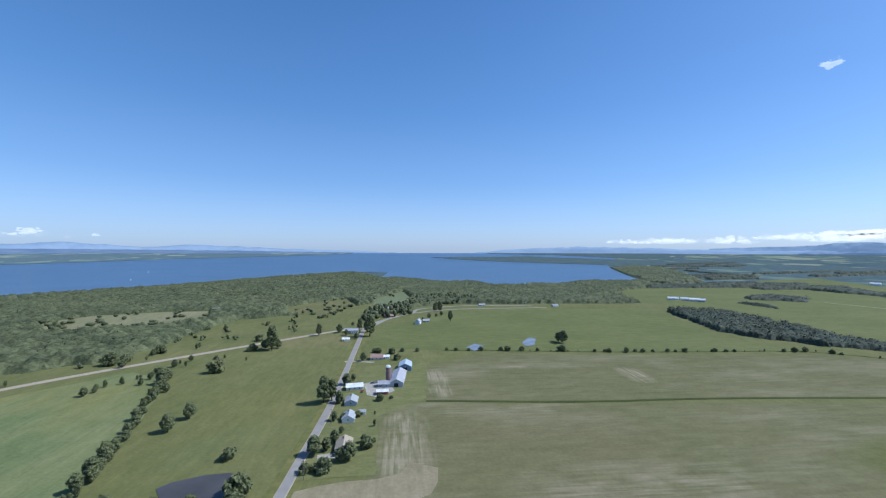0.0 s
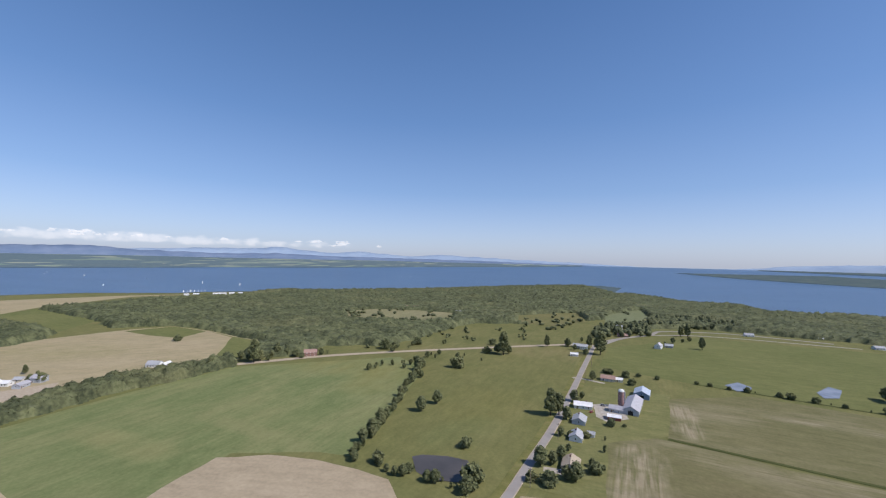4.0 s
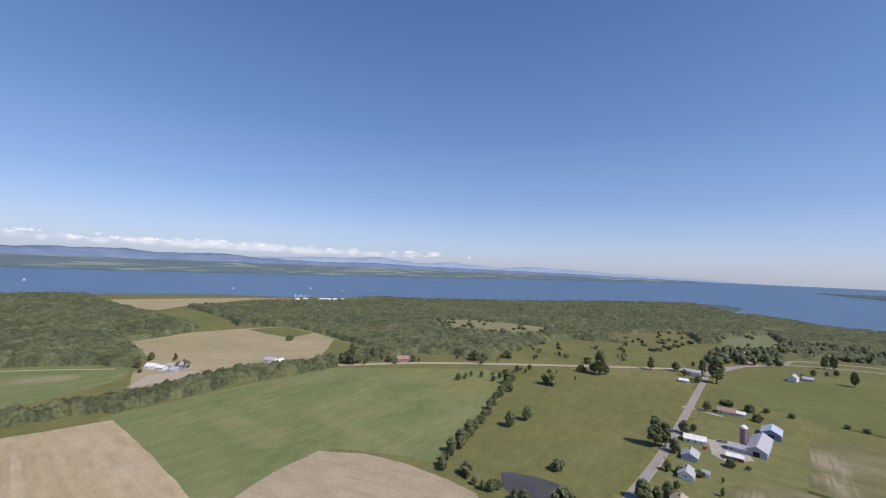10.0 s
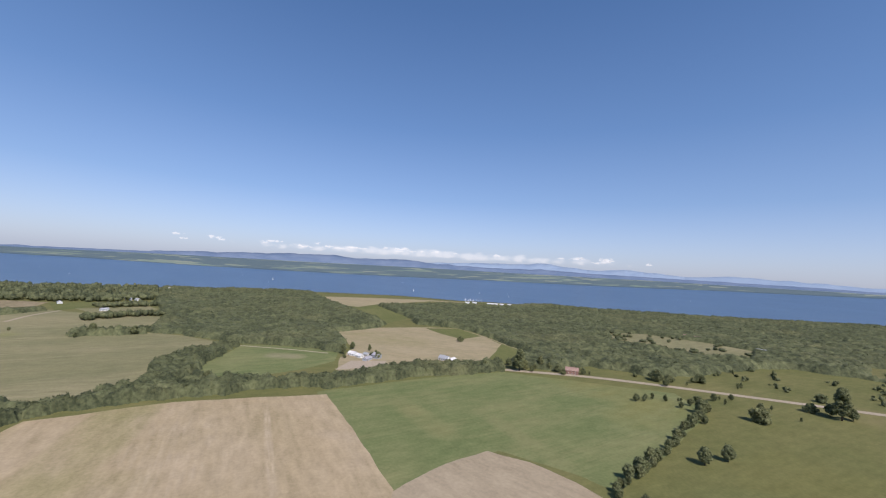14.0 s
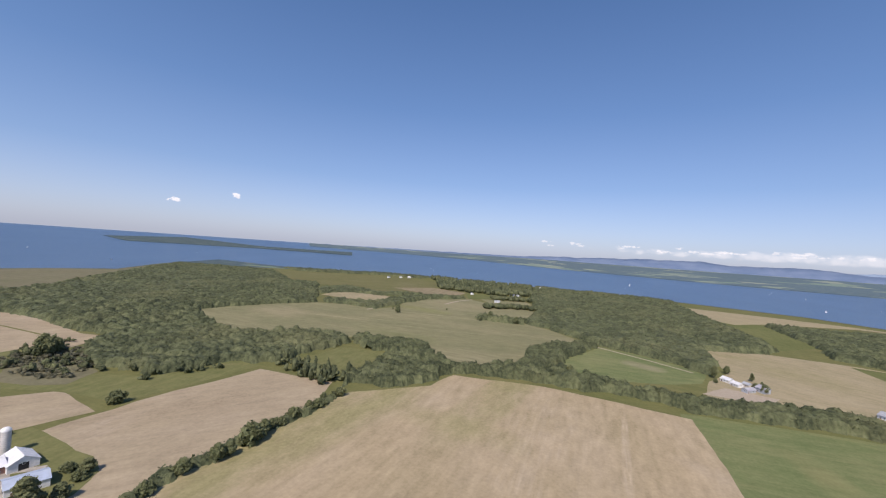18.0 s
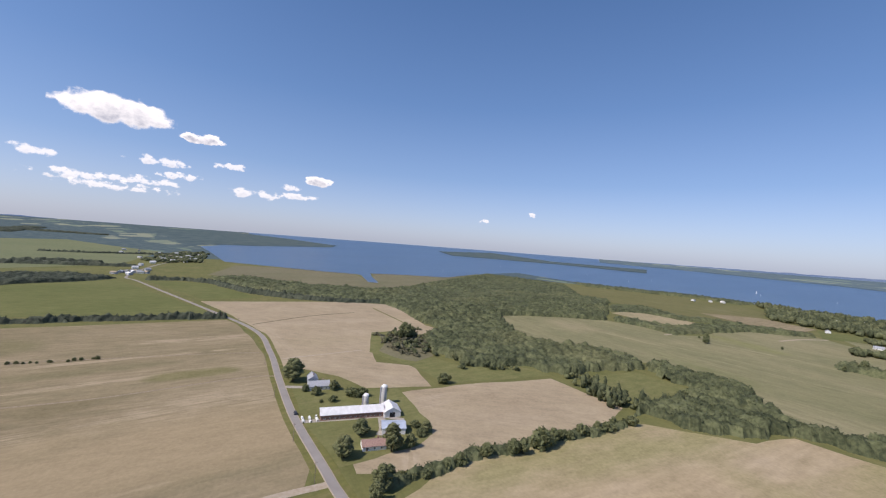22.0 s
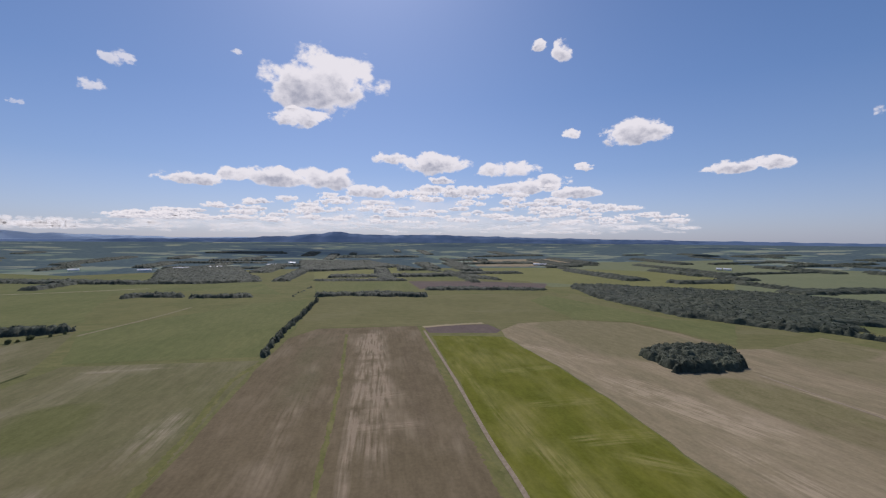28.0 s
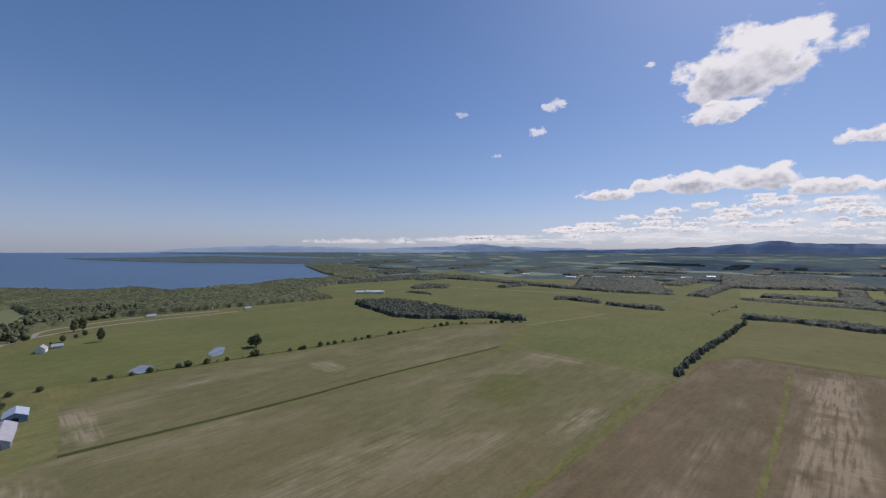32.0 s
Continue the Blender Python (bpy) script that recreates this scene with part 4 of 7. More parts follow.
def scatter(name, corners, material=None, tall=12.0, gap=7.9, label="dense green broadleaf wood in full summer leaf", seed=1, category="wood", thin=1.0, keep_all=False):
    """Trees standing loose, each a few uneven lumps of leaves."""
    material = material or CANOPY
    rng = np.random.default_rng(seed)
    line = [(p.x, p.y) for p in (spot(h, d) for h, d in corners)]
    arr = np.array(line)
    mean = float(np.hypot(arr[:, 0], arr[:, 1]).mean())
    s = max(gap, gap + (mean - 800) / 350)
    (x0, y0), (x1, y1) = arr.min(0), arr.max(0)
    gx, gy = np.meshgrid(np.arange(x0, x1 + s, s), np.arange(y0, y1 + s, s))
    x = gx.ravel() + rng.uniform(-0.48, 0.48, gx.size) * s
    y = gy.ravel() + rng.uniform(-0.48, 0.48, gx.size) * s
    wob = 0.9 * s if thin > 0.8 else 0.0
    wx = x + wob * (np.sin(x * 0.055 + 1.3 * np.sin(y * 0.041 + seed)) + 0.6 * np.sin(y * 0.16 + x * 0.11))
    wy = y + wob * (np.sin(y * 0.06 + 1.1 * np.sin(x * 0.047 + 2 * seed)) + 0.6 * np.sin(x * 0.15 - y * 0.12))
    keep = inside(wx, wy, line) & (rng.random(gx.size) < thin)
    for k in (1.0, 1.012):
        keep &= ~inside(x * k, y * k, LAKE_XY)
    for other in ([] if keep_all else OPEN):
        keep &= ~inside(x, y, other)
    if not keep.any():
        return None
    r = np.hypot(x, y)
    if r.max() > BEND:
        shrink = np.array([q / unreach(q) for q in r])
        z = np.array([dish(q) for q in r])
    else:
        shrink, z = np.ones(len(r)), np.zeros(len(r))
    wave = 0.5 * np.sin(x * 0.021 + 1.7 * np.sin(y * 0.017 + seed)) + 0.35 * np.sin(y * 0.09 + 1.5 * np.sin(x * 0.07)) + 0.3 * np.sin(x * 0.23 + y * 0.19)
    h = tall * np.clip(0.84 + 0.2 * wave + 0.3 * (rng.random(len(x)) - 0.5) + 0.3 * (rng.random(len(x)) > 0.93), 0.45, 1.5) * np.clip(shrink * 1.2, 0.5, 1)
    v, f, tones = [], [], []
    base = 0
    x, y, z, h = x[keep], y[keep], z[keep], h[keep]
    near = mean < 700
    for k in range(4 if near else 2):
        if k == 1 and not near:
            some = rng.random(len(x)) < 0.45
            x, y, z, h = x[some], y[some], z[some], h[some]
        off = rng.normal(0, 0.42 if near else 0.33, (len(x), 2)) * s * (1 if k or thin > 0.8 else 0)
        rad = s * (0.36 + 0.34 * rng.random(len(x)) ** 2) * ((0.68, 0.55, 0.7, 0.5) if near else (1.1, 0.85))[k]
        mid = h * ((0.74, 0.8, 0.36, 0.72) if near else (0.76, 0.8))[k] + h * (0.06 if near else 0.045) * rng.normal(size=len(x))
        mid = np.maximum(mid, rad * 0.4)
        high = np.minimum(h * (rng.uniform(0.20, 0.30, len(x)) if near else rng.uniform(0.13, 0.22, len(x))), rad * 1.1)
        if k == 2 or (k == 0 and thin <= 0.8):
            high = mid * 0.95
        level = 2 if len(x) < 1600 or not near else 1
        ball_v, ball_f = BALLS[level]
        jit = 1 + (0.34 if near else 0.26) * (rng.random((len(x), len(ball_v), 1)) - 0.5) * 2
        vv = ball_v[None] * jit * np.stack([rad, rad, high], -1)[:, None, :] + np.stack([x + off[:, 0], y + off[:, 1], z + mid], -1)[:, None, :]
        v.append(vv.reshape(-1, 3))
        own = rng.random(len(x))
        tones.append(np.repeat(own, len(ball_v)))
        f.append((ball_f[None] + (np.arange(len(x)) * len(ball_v))[:, None, None]).reshape(-1, 3) + base)
        base += len(x) * len(ball_v)
        # loose sprays of leaves that break the outline of the heads
        per = 0 if mean > 1500 else 16 if near else 4
        if per and k != 2:
            m = len(x) * per
            d = rng.normal(size=(m, 3))
            d[:, 2] = np.abs(d[:, 2]) * 1.1 - 0.25
            d /= np.linalg.norm(d, axis=1)[:, None]
            at = np.repeat(np.stack([x + off[:, 0], y + off[:, 1], z + mid], -1), per, 0) + d * np.repeat(np.stack([rad, rad, high], -1), per, 0) * rng.uniform(0.9, 1.3, (m, 1))
            a, b = rng.normal(size=(2, m, 3))
            size = (0.85 if near else 1.5) * rng.uniform(0.5, 1.3, (m, 1))
            v.append(np.stack([at - a * size * 0.6, at + a * size * 0.6, at + b * size], 1).reshape(-1, 3))
            f.append(np.arange(m * 3).reshape(-1, 3) + base)
            base += m * 3
            tones.append(np.repeat(np.repeat(own, per), 3))
    me = fast_mesh(name, np.concatenate(v), np.concatenate(f), material, True)
    mark = me.attributes.new("tone", "FLOAT", "POINT")
    mark.data.foreach_set("value", np.concatenate(tones).astype(np.float32))
    return tagged(new(name, me), label, category, kind="stuff")


def wood(name, corners, material=None, tall=10.0, gap=8.0, label="dense green broadleaf wood in full summer leaf", seed=1, category="wood", thin=1.0, keep_all=False, cell=9.0):
    """A closed wood: a roof of leaves in which each tree has its own dome, height and tone, falling to the ground at the rim."""
    material = material or CANOPY
    if thin <= 0.8:
        return scatter(name, corners, material, tall, gap, label, seed, category, thin, keep_all)
    rng = np.random.default_rng(seed)
    line = [(p.x, p.y) for p in (spot(h, d) for h, d in corners)]
    arr = np.array(line)
    mean = float(np.hypot(arr[:, 0], arr[:, 1]).mean())
    step = min(max(mean / 310, 1.5), 4.2, cell)
    (x0, y0), (x1, y1) = arr.min(0) - 2 * step, arr.max(0) + 2 * step
    gx, gy = np.meshgrid(np.arange(x0, x1, step), np.arange(y0, y1, step))
    shape = gx.shape
    x = gx.ravel() + rng.uniform(-0.42, 0.42, gx.size) * step
    y = gy.ravel() + rng.uniform(-0.42, 0.42, gx.size) * step
    bend = 0.38 * gap
    wx = x + bend * np.sin(x * 0.11 + 1.3 * np.sin(y * 0.07 + seed)) + 0.6 * bend * np.sin(y * 0.31 + x * 0.23)
    wy = y + bend * np.sin(y * 0.12 + 1.1 * np.sin(x * 0.08 + 2 * seed)) + 0.6 * bend * np.sin(x * 0.29 - y * 0.25)
    keep = inside(wx, wy, line)
    for k in (1.0, 1.008):
        keep &= ~inside(x * k, y * k, LAKE_XY)
    for other in ([] if keep_all else OPEN):
        keep &= ~inside(x, y, other)
    if not keep.any():
        return None
    # the trees: one in each cell of a loose grid
    nx, ny = int((x1 - x0) / gap) + 3, int((y1 - y0) / gap) + 3
    tx = rng.uniform(0.05, 0.95, (ny, nx))
    ty = rng.uniform(0.05, 0.95, (ny, nx))
    stand = rng.random((ny, nx))
    th = tall * (0.72 + 0.34 * rng.random((ny, nx)) + 0.22 * (stand > 0.94) - 0.25 * (stand < 0.08))
    tr = gap * (0.52 + 0.36 * rng.random((ny, nx)))
    tone = rng.random((ny, nx))
    high, far, own = np.full(x.size, 0.0), np.full(x.size, 9e9), np.zeros(x.size)
    u, w = (x - x0) / gap + 1, (y - y0) / gap + 1
    ci, cj = np.clip(u.astype(int), 0, nx - 1), np.clip(w.astype(int), 0, ny - 1)
    for dj in (-1, 0, 1):
        for di in (-1, 0, 1):
            i, j = np.clip(ci + di, 0, nx - 1), np.clip(cj + dj, 0, ny - 1)
            d = np.hypot(u - i - tx[j, i], w - j - ty[j, i]) * gap
            q = th[j, i] * (1 - 0.62 * (1 - np.sqrt(1 - np.minimum(d / tr[j, i], 0.985) ** 2)))
            best = q > high
            own = np.where(best, tone[j, i], own)
            high = np.maximum(high, q)
    high = np.maximum(high, 0.3 * tall) + rng.normal(0, 0.035 * tall, x.size)
    high *= 1 + 0.12 * np.sin(x * 0.013 + 1.7 * np.sin(y * 0.011 + seed)) + 0.08 * np.sin(y * 0.045 + 1.5 * np.sin(x * 0.04))
    grid = np.pad(keep.reshape(shape), 1)
    rim = keep & ~(grid[:-2, 1:-1] & grid[2:, 1:-1] & grid[1:-1, :-2] & grid[1:-1, 2:]).ravel()
    high *= np.where(rim, rng.uniform(0.35, 0.85, x.size), 1.0)
    r = np.hypot(x, y)
    if r.max() > BEND:
        base, shrink = np.array([dish(q) for q in r]), np.clip(1.15 * np.array([q / unreach(q) for q in r]), 0.45, 1)
    else:
        base, shrink = np.zeros(x.size), np.ones(x.size)
    z = base + np.where(keep, high * shrink, -0.3)
    at = np.arange(x.size).reshape(shape)
    quad = np.stack([at[:-1, :-1], at[:-1, 1:], at[1:, 1:], at[1:, :-1]], -1).reshape(-1, 4)
    quad = quad[keep[quad].any(1)]
    used, back = np.unique(quad, return_inverse=True)
    q = back.reshape(-1, 4)
    v, f, tones = [np.stack([x, y, z], -1)[used]], [q[:, [0, 1, 2]], q[:, [0, 2, 3]]], [own[used]]
    # loose sprays of leaves that break the outline of the heads
    top = used[keep[used]]
    many = int(len(top) * (2.2 if mean < 520 else 1.2 if mean < 800 else 0.45 if mean < 1300 else 0))
    if many:
        pick = rng.choice(top, many)
        p = np.stack([x, y, z], -1)[pick] + rng.normal(0, 0.35 * step, (many, 3)) * (1, 1, 0.6)
        a, b = rng.normal(size=(2, many, 3))
        size = min(0.42 * step, 1.1) * rng.uniform(0.5, 1.2, (many, 1))
        v.append(np.stack([p - a * size * 0.6, p + a * size * 0.6, p + b * size], 1).reshape(-1, 3))
        f.append(np.arange(many * 3).reshape(-1, 3) + len(used))
        tones.append(np.repeat(np.clip(own[pick] + rng.normal(0, 0.15, many), 0, 1), 3))
    me = fast_mesh(name, np.concatenate(v), np.concatenate(f), material, True)
    mark = me.attributes.new("tone", "FLOAT", "POINT")
    mark.data.foreach_set("value", np.concatenate(tones).astype(np.float32))
    return tagged(new(name, me), label, category, kind="stuff")


wood("wood", [(71.3, 892), (75.7, 1120), (70.0, 1182), (66.0, 1250), (57.2, 1290), (53.0, 1520), (40.1, 1520), (26.5, 1760), (12.5, 2300), (8.0, 1720), (4.9, 1250), (5.3, 1138), (9.2, 900), (12.0, 860),
              (19.6, 770), (26.6, 751), (30.4, 678), (33.6, 607), (36.2, 570), (39.4, 547), (45.3, 548), (46.9, 560), (49.7, 500), (56.9, 509), (56.0, 610), (60.8, 715), (64.4, 780), (69.9, 790)],
     CANOPY, 9.5, label="dense green broadleaf wood in full leaf", seed=2)
wood("wood", [(8.2, 1760), (2.6, 1640), (359.6, 1530), (354.6, 1540), (352.5, 1400), (347.8, 1420), (346.8, 1500), (340.3, 1650), (333.4, 1800), (331.0, 1500), (336.1, 1250), (336.1, 1190), (333.5, 1000), (336.8, 958), (343.8, 919), (351.0, 890), (359.3, 875), (5.4, 800), (9.2, 900), (6.1, 1087)],
     CANOPY, 9.5, label="dense green broadleaf wood in full leaf", seed=3)
wood("wood", [(332.8, 1700), (333.4, 1900), (335.1, 2200), (336.9, 3000), (334, 3400), (331, 3200), (328.5, 2400), (326.5, 1800), (330, 1640)], CANOPY, 9, label="wooded shore of a bay in full leaf", seed=4)
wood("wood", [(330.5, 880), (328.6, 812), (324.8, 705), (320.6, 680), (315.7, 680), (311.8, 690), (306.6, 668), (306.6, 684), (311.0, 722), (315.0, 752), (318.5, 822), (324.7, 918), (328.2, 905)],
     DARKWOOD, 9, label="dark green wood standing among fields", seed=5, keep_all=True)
wood("wood", [(153.2, 552), (156.0, 505), (154.4, 432), (149.4, 398), (142.0, 394), (135.5, 412), (129.8, 456), (126.6, 486), (126.8, 502), (130.0, 518), (135.8, 531), (141.6, 535), (144.0, 616), (145.3, 685), (142.5, 740), (131.7, 802), (131.7, 966), (137.6, 1021), (149.1, 910), (159.0, 649)],
     CANOPY, 8.5, label="dense green broadleaf wood in full leaf", seed=6)
wood("wood", [(183.9, 1047), (179.9, 912), (175.1, 788), (166.8, 745), (161.9, 745), (157.6, 640), (149.0, 772), (131.6, 893), (131.8, 1376), (134.9, 1455), (140.6, 1629), (147.8, 1775), (152.1, 1397), (159.1, 995), (163.4, 924), (173.8, 974), (180.6, 1070)],
     CANOPY, 8.5, label="wide green wood beside a reed marsh", seed=7)
wood("wood", [(101.0, 868), (102.9, 712), (99.3, 678), (94.0, 604), (88.2, 580), (83.6, 556), (80.6, 535), (79.6, 600), (81.2, 676), (75.6, 744), (74.6, 800), (77.6, 935), (81.0, 1120), (84.1, 1345), (85.0, 1540), (96.0, 1560), (101.5, 1560), (102.0, 1150)],
     CANOPY, 9.5, label="dense green broadleaf wood in full leaf", seed=8)
wood("wood", [(127.5, 332), (125.7, 341), (122.0, 335), (115.6, 351), (112.6, 379), (109.9, 390), (108.6, 402), (113.1, 400), (115.3, 448), (120.7, 437), (126.5, 361)],
     CANOPY, 9, keep_all=True, label="thick green grove at a field's corner", seed=9)
wood("wood", [(112.3, 380), (108.8, 389), (98.5, 381), (88.0, 390), (81.0, 384), (70.0, 424), (58.0, 470), (58.6, 505), (66.0, 480), (70.3, 470), (76.0, 440), (81.2, 424), (88.4, 408), (93.7, 424), (97.6, 436), (99.3, 436), (103.7, 420), (106.4, 412), (109.7, 400)],
     CANOPY, 9, keep_all=True, label="long green tree belt between fields", seed=10)
wood("wood", [(102.6, 432), (101.7, 501), (98.2, 555), (94.3, 590), (93.2, 577), (96.5, 497), (98.9, 436)],
     CANOPY, 9, keep_all=True, label="green tree belt between two fields", seed=11)
wood("wood", [(126.4, 481), (124.0, 454), (120.7, 441), (116.2, 450), (115.7, 478), (116.3, 488), (120.0, 500), (125.7, 514)],
     CANOPY, 8, keep_all=True, label="green grove beside the pasture", seed=208)
wood("grove", [(138.0, 402), (133.9, 410), (131.0, 378), (126.5, 364), (127.5, 334), (131.0, 340), (134.5, 385)], CANOPY, 7, 6.5, "young trees round a small clearing", 213, "trees", 0.55, True)
wood("wood", [(130.9, 808), (127.4, 787), (123.8, 748), (121.4, 794), (120.0, 836), (116.9, 918), (111.1, 990), (111.2, 1015), (117.0, 981), (121.0, 900), (123.9, 822), (127.5, 838), (130.7, 845)],
     CANOPY, 8, keep_all=True, label="belt of trees between far fields", seed=203, category="trees")
wood("wood", [(131.5, 943), (127.5, 985), (123.3, 951), (117.0, 998), (117.1, 1016), (123.3, 988), (127.6, 1100), (131.2, 1050)],
     CANOPY, 8, keep_all=True, label="narrow belt of trees between far fields", seed=204, category="trees")
wood("wood", [(134, 1600), (126.3, 1600), (121.7, 1620), (117.5, 1560), (116.3, 1640), (121.7, 1720), (132, 1700), (136, 1760)], CANOPY, 8, label="trees along the lake shore", seed=205, category="trees", keep_all=True)
wood("grove", [(115.2, 1440), (116.3, 1640), (111.5, 1560), (102.0, 1540), (102.0, 1180), (106, 1120), (111, 1150), (115.0, 1200)], CANOPY, 9, 9, "trees among the shore houses", 206, "trees", 0.62, True)
wood("wood", [(109.5, 702), (106.0, 690), (102.6, 690), (102.4, 725), (106.0, 722), (109.4, 730)], CANOPY, 9, keep_all=True, label="row of trees at the pasture edge", seed=207, category="trees")
wood("grove", [(109.0, 850), (105.0, 900), (101.0, 905), (101.2, 880), (105.0, 870), (108.0, 835)], CANOPY, 7, 7, "hedge of trees between far fields", 214, "trees", 0.8, True)
wood("grove", [(107.2, 1010), (102.0, 1030), (101.2, 975), (102.0, 1060), (107.5, 1060)], CANOPY, 7, 7, "hedge of trees between far fields", 215, "trees", 0.8, True)
wood("scrub", [(163.0, 500), (156.0, 500), (154.4, 440), (157.0, 400), (161.8, 440)], MARSH_BRUSH, 2.6, 5, "grey green scrub in a rough meadow", 216, "scrub", 0.45, True)
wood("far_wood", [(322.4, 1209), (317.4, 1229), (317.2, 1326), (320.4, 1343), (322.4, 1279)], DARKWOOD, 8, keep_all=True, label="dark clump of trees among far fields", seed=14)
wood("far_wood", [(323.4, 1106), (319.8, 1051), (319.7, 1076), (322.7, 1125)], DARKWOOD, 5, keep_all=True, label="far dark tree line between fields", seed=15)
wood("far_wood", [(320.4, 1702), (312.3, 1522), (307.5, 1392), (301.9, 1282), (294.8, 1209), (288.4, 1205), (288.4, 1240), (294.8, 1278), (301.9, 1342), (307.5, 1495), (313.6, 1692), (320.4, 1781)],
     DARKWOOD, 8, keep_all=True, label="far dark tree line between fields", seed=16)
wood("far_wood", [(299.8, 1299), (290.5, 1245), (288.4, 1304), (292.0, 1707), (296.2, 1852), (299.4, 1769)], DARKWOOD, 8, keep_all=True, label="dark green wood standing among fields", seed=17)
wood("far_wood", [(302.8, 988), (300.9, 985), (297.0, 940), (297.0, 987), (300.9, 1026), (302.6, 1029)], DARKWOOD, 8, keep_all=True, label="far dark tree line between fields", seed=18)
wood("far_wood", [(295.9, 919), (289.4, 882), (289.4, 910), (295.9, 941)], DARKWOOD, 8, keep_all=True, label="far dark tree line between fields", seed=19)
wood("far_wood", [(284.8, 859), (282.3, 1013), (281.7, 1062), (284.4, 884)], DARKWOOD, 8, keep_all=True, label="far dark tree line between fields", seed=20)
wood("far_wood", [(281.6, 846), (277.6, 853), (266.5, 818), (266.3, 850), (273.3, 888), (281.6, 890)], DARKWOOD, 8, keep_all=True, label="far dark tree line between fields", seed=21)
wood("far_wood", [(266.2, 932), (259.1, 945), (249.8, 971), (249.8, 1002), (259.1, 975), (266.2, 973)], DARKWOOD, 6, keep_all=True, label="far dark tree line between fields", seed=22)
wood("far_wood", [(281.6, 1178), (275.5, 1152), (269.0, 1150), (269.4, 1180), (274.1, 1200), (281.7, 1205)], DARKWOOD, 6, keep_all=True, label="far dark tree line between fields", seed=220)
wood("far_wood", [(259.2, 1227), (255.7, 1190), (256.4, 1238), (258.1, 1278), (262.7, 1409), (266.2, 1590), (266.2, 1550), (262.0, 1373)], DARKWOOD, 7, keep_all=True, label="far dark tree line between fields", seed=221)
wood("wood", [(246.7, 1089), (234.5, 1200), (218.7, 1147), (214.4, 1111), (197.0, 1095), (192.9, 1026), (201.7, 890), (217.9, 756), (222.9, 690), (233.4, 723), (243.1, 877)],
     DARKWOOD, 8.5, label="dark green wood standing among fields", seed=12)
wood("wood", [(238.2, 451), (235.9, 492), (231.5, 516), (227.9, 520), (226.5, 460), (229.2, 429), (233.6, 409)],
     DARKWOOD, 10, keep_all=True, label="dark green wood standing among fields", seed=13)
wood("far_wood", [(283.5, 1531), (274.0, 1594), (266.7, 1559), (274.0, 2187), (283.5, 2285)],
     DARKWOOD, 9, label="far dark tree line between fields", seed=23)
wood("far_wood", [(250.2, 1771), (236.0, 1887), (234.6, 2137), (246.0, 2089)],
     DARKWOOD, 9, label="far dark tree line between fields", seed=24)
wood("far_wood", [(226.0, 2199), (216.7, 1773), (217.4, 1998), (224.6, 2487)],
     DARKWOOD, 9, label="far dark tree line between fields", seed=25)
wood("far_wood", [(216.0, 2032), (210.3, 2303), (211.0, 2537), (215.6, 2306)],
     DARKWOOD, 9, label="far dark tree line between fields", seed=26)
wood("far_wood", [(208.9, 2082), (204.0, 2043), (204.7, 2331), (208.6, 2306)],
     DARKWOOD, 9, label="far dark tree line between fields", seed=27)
wood("grove", [(191.2, 1500), (188.4, 1430), (184.9, 1500), (184.2, 2000), (186.6, 2060), (189.0, 1830)], CANOPY, 5.5, 8, "trees among the houses of a far shore village", 231, "trees", 0.45, True)
wood("far_wood", [(299.1, 1753), (289.3, 1363), (290.7, 1807), (297.0, 1956)],
     DARKWOOD, 9, label="far dark tree line between fields", seed=29)
wood("grove", [(10.5, 674), (3.5, 734), (4.3, 892), (9.2, 810), (10.9, 748)], CANOPY, 8, 6.5,
     label="trees round roadside houses", seed=209, category="trees", thin=0.42, keep_all=True)
wood("grove", [(4.6, 828), (0.6, 857), (356.1, 894), (354.2, 926), (358.1, 1020), (4.0, 965)], CANOPY, 8, 6.5,
     label="trees along the far road", seed=210, category="trees", thin=0.5, keep_all=True)
wood("grove", [(45.0, 930), (38.3, 935), (34.7, 940), (28.0, 885), (29.5, 735), (37.6, 760), (44.0, 755)], CANOPY, 4, label="scattered young trees in a woodland clearing", seed=211, category="trees", thin=0.07, keep_all=True)
wood("grove", [(20.0, 835), (13.5, 970), (12.8, 770), (18.6, 680)], CANOPY, 4, label="scattered young trees in a woodland clearing", seed=212, category="trees", thin=0.07, keep_all=True)



# scattered scrub and far tree lines
wood("scrub", [(47, 560), (38, 640), (27, 720), (18, 780), (11, 700), (15, 640), (28, 560), (40, 520)], CANOPY, 4.5, 5.5, "scattered young trees in a rough meadow", 41, "scrub", 0.009, True)
wood("scrub", [(30, 900), (18, 1000), (8, 1150), (4, 950), (10, 800), (20, 760), (28, 780)], CANOPY, 5, 5.5, "scattered trees and thickets near the shore woods", 42, "scrub", 0.014, True)
wood("scrub", [(163, 470), (158, 560), (152, 480), (146, 420), (139, 400), (150, 380), (156, 400)], CANOPY, 4, 6, "low scrub and young trees at the meadow's edge", 43, "scrub", 0.2, True)
_lines = random.Random(31)
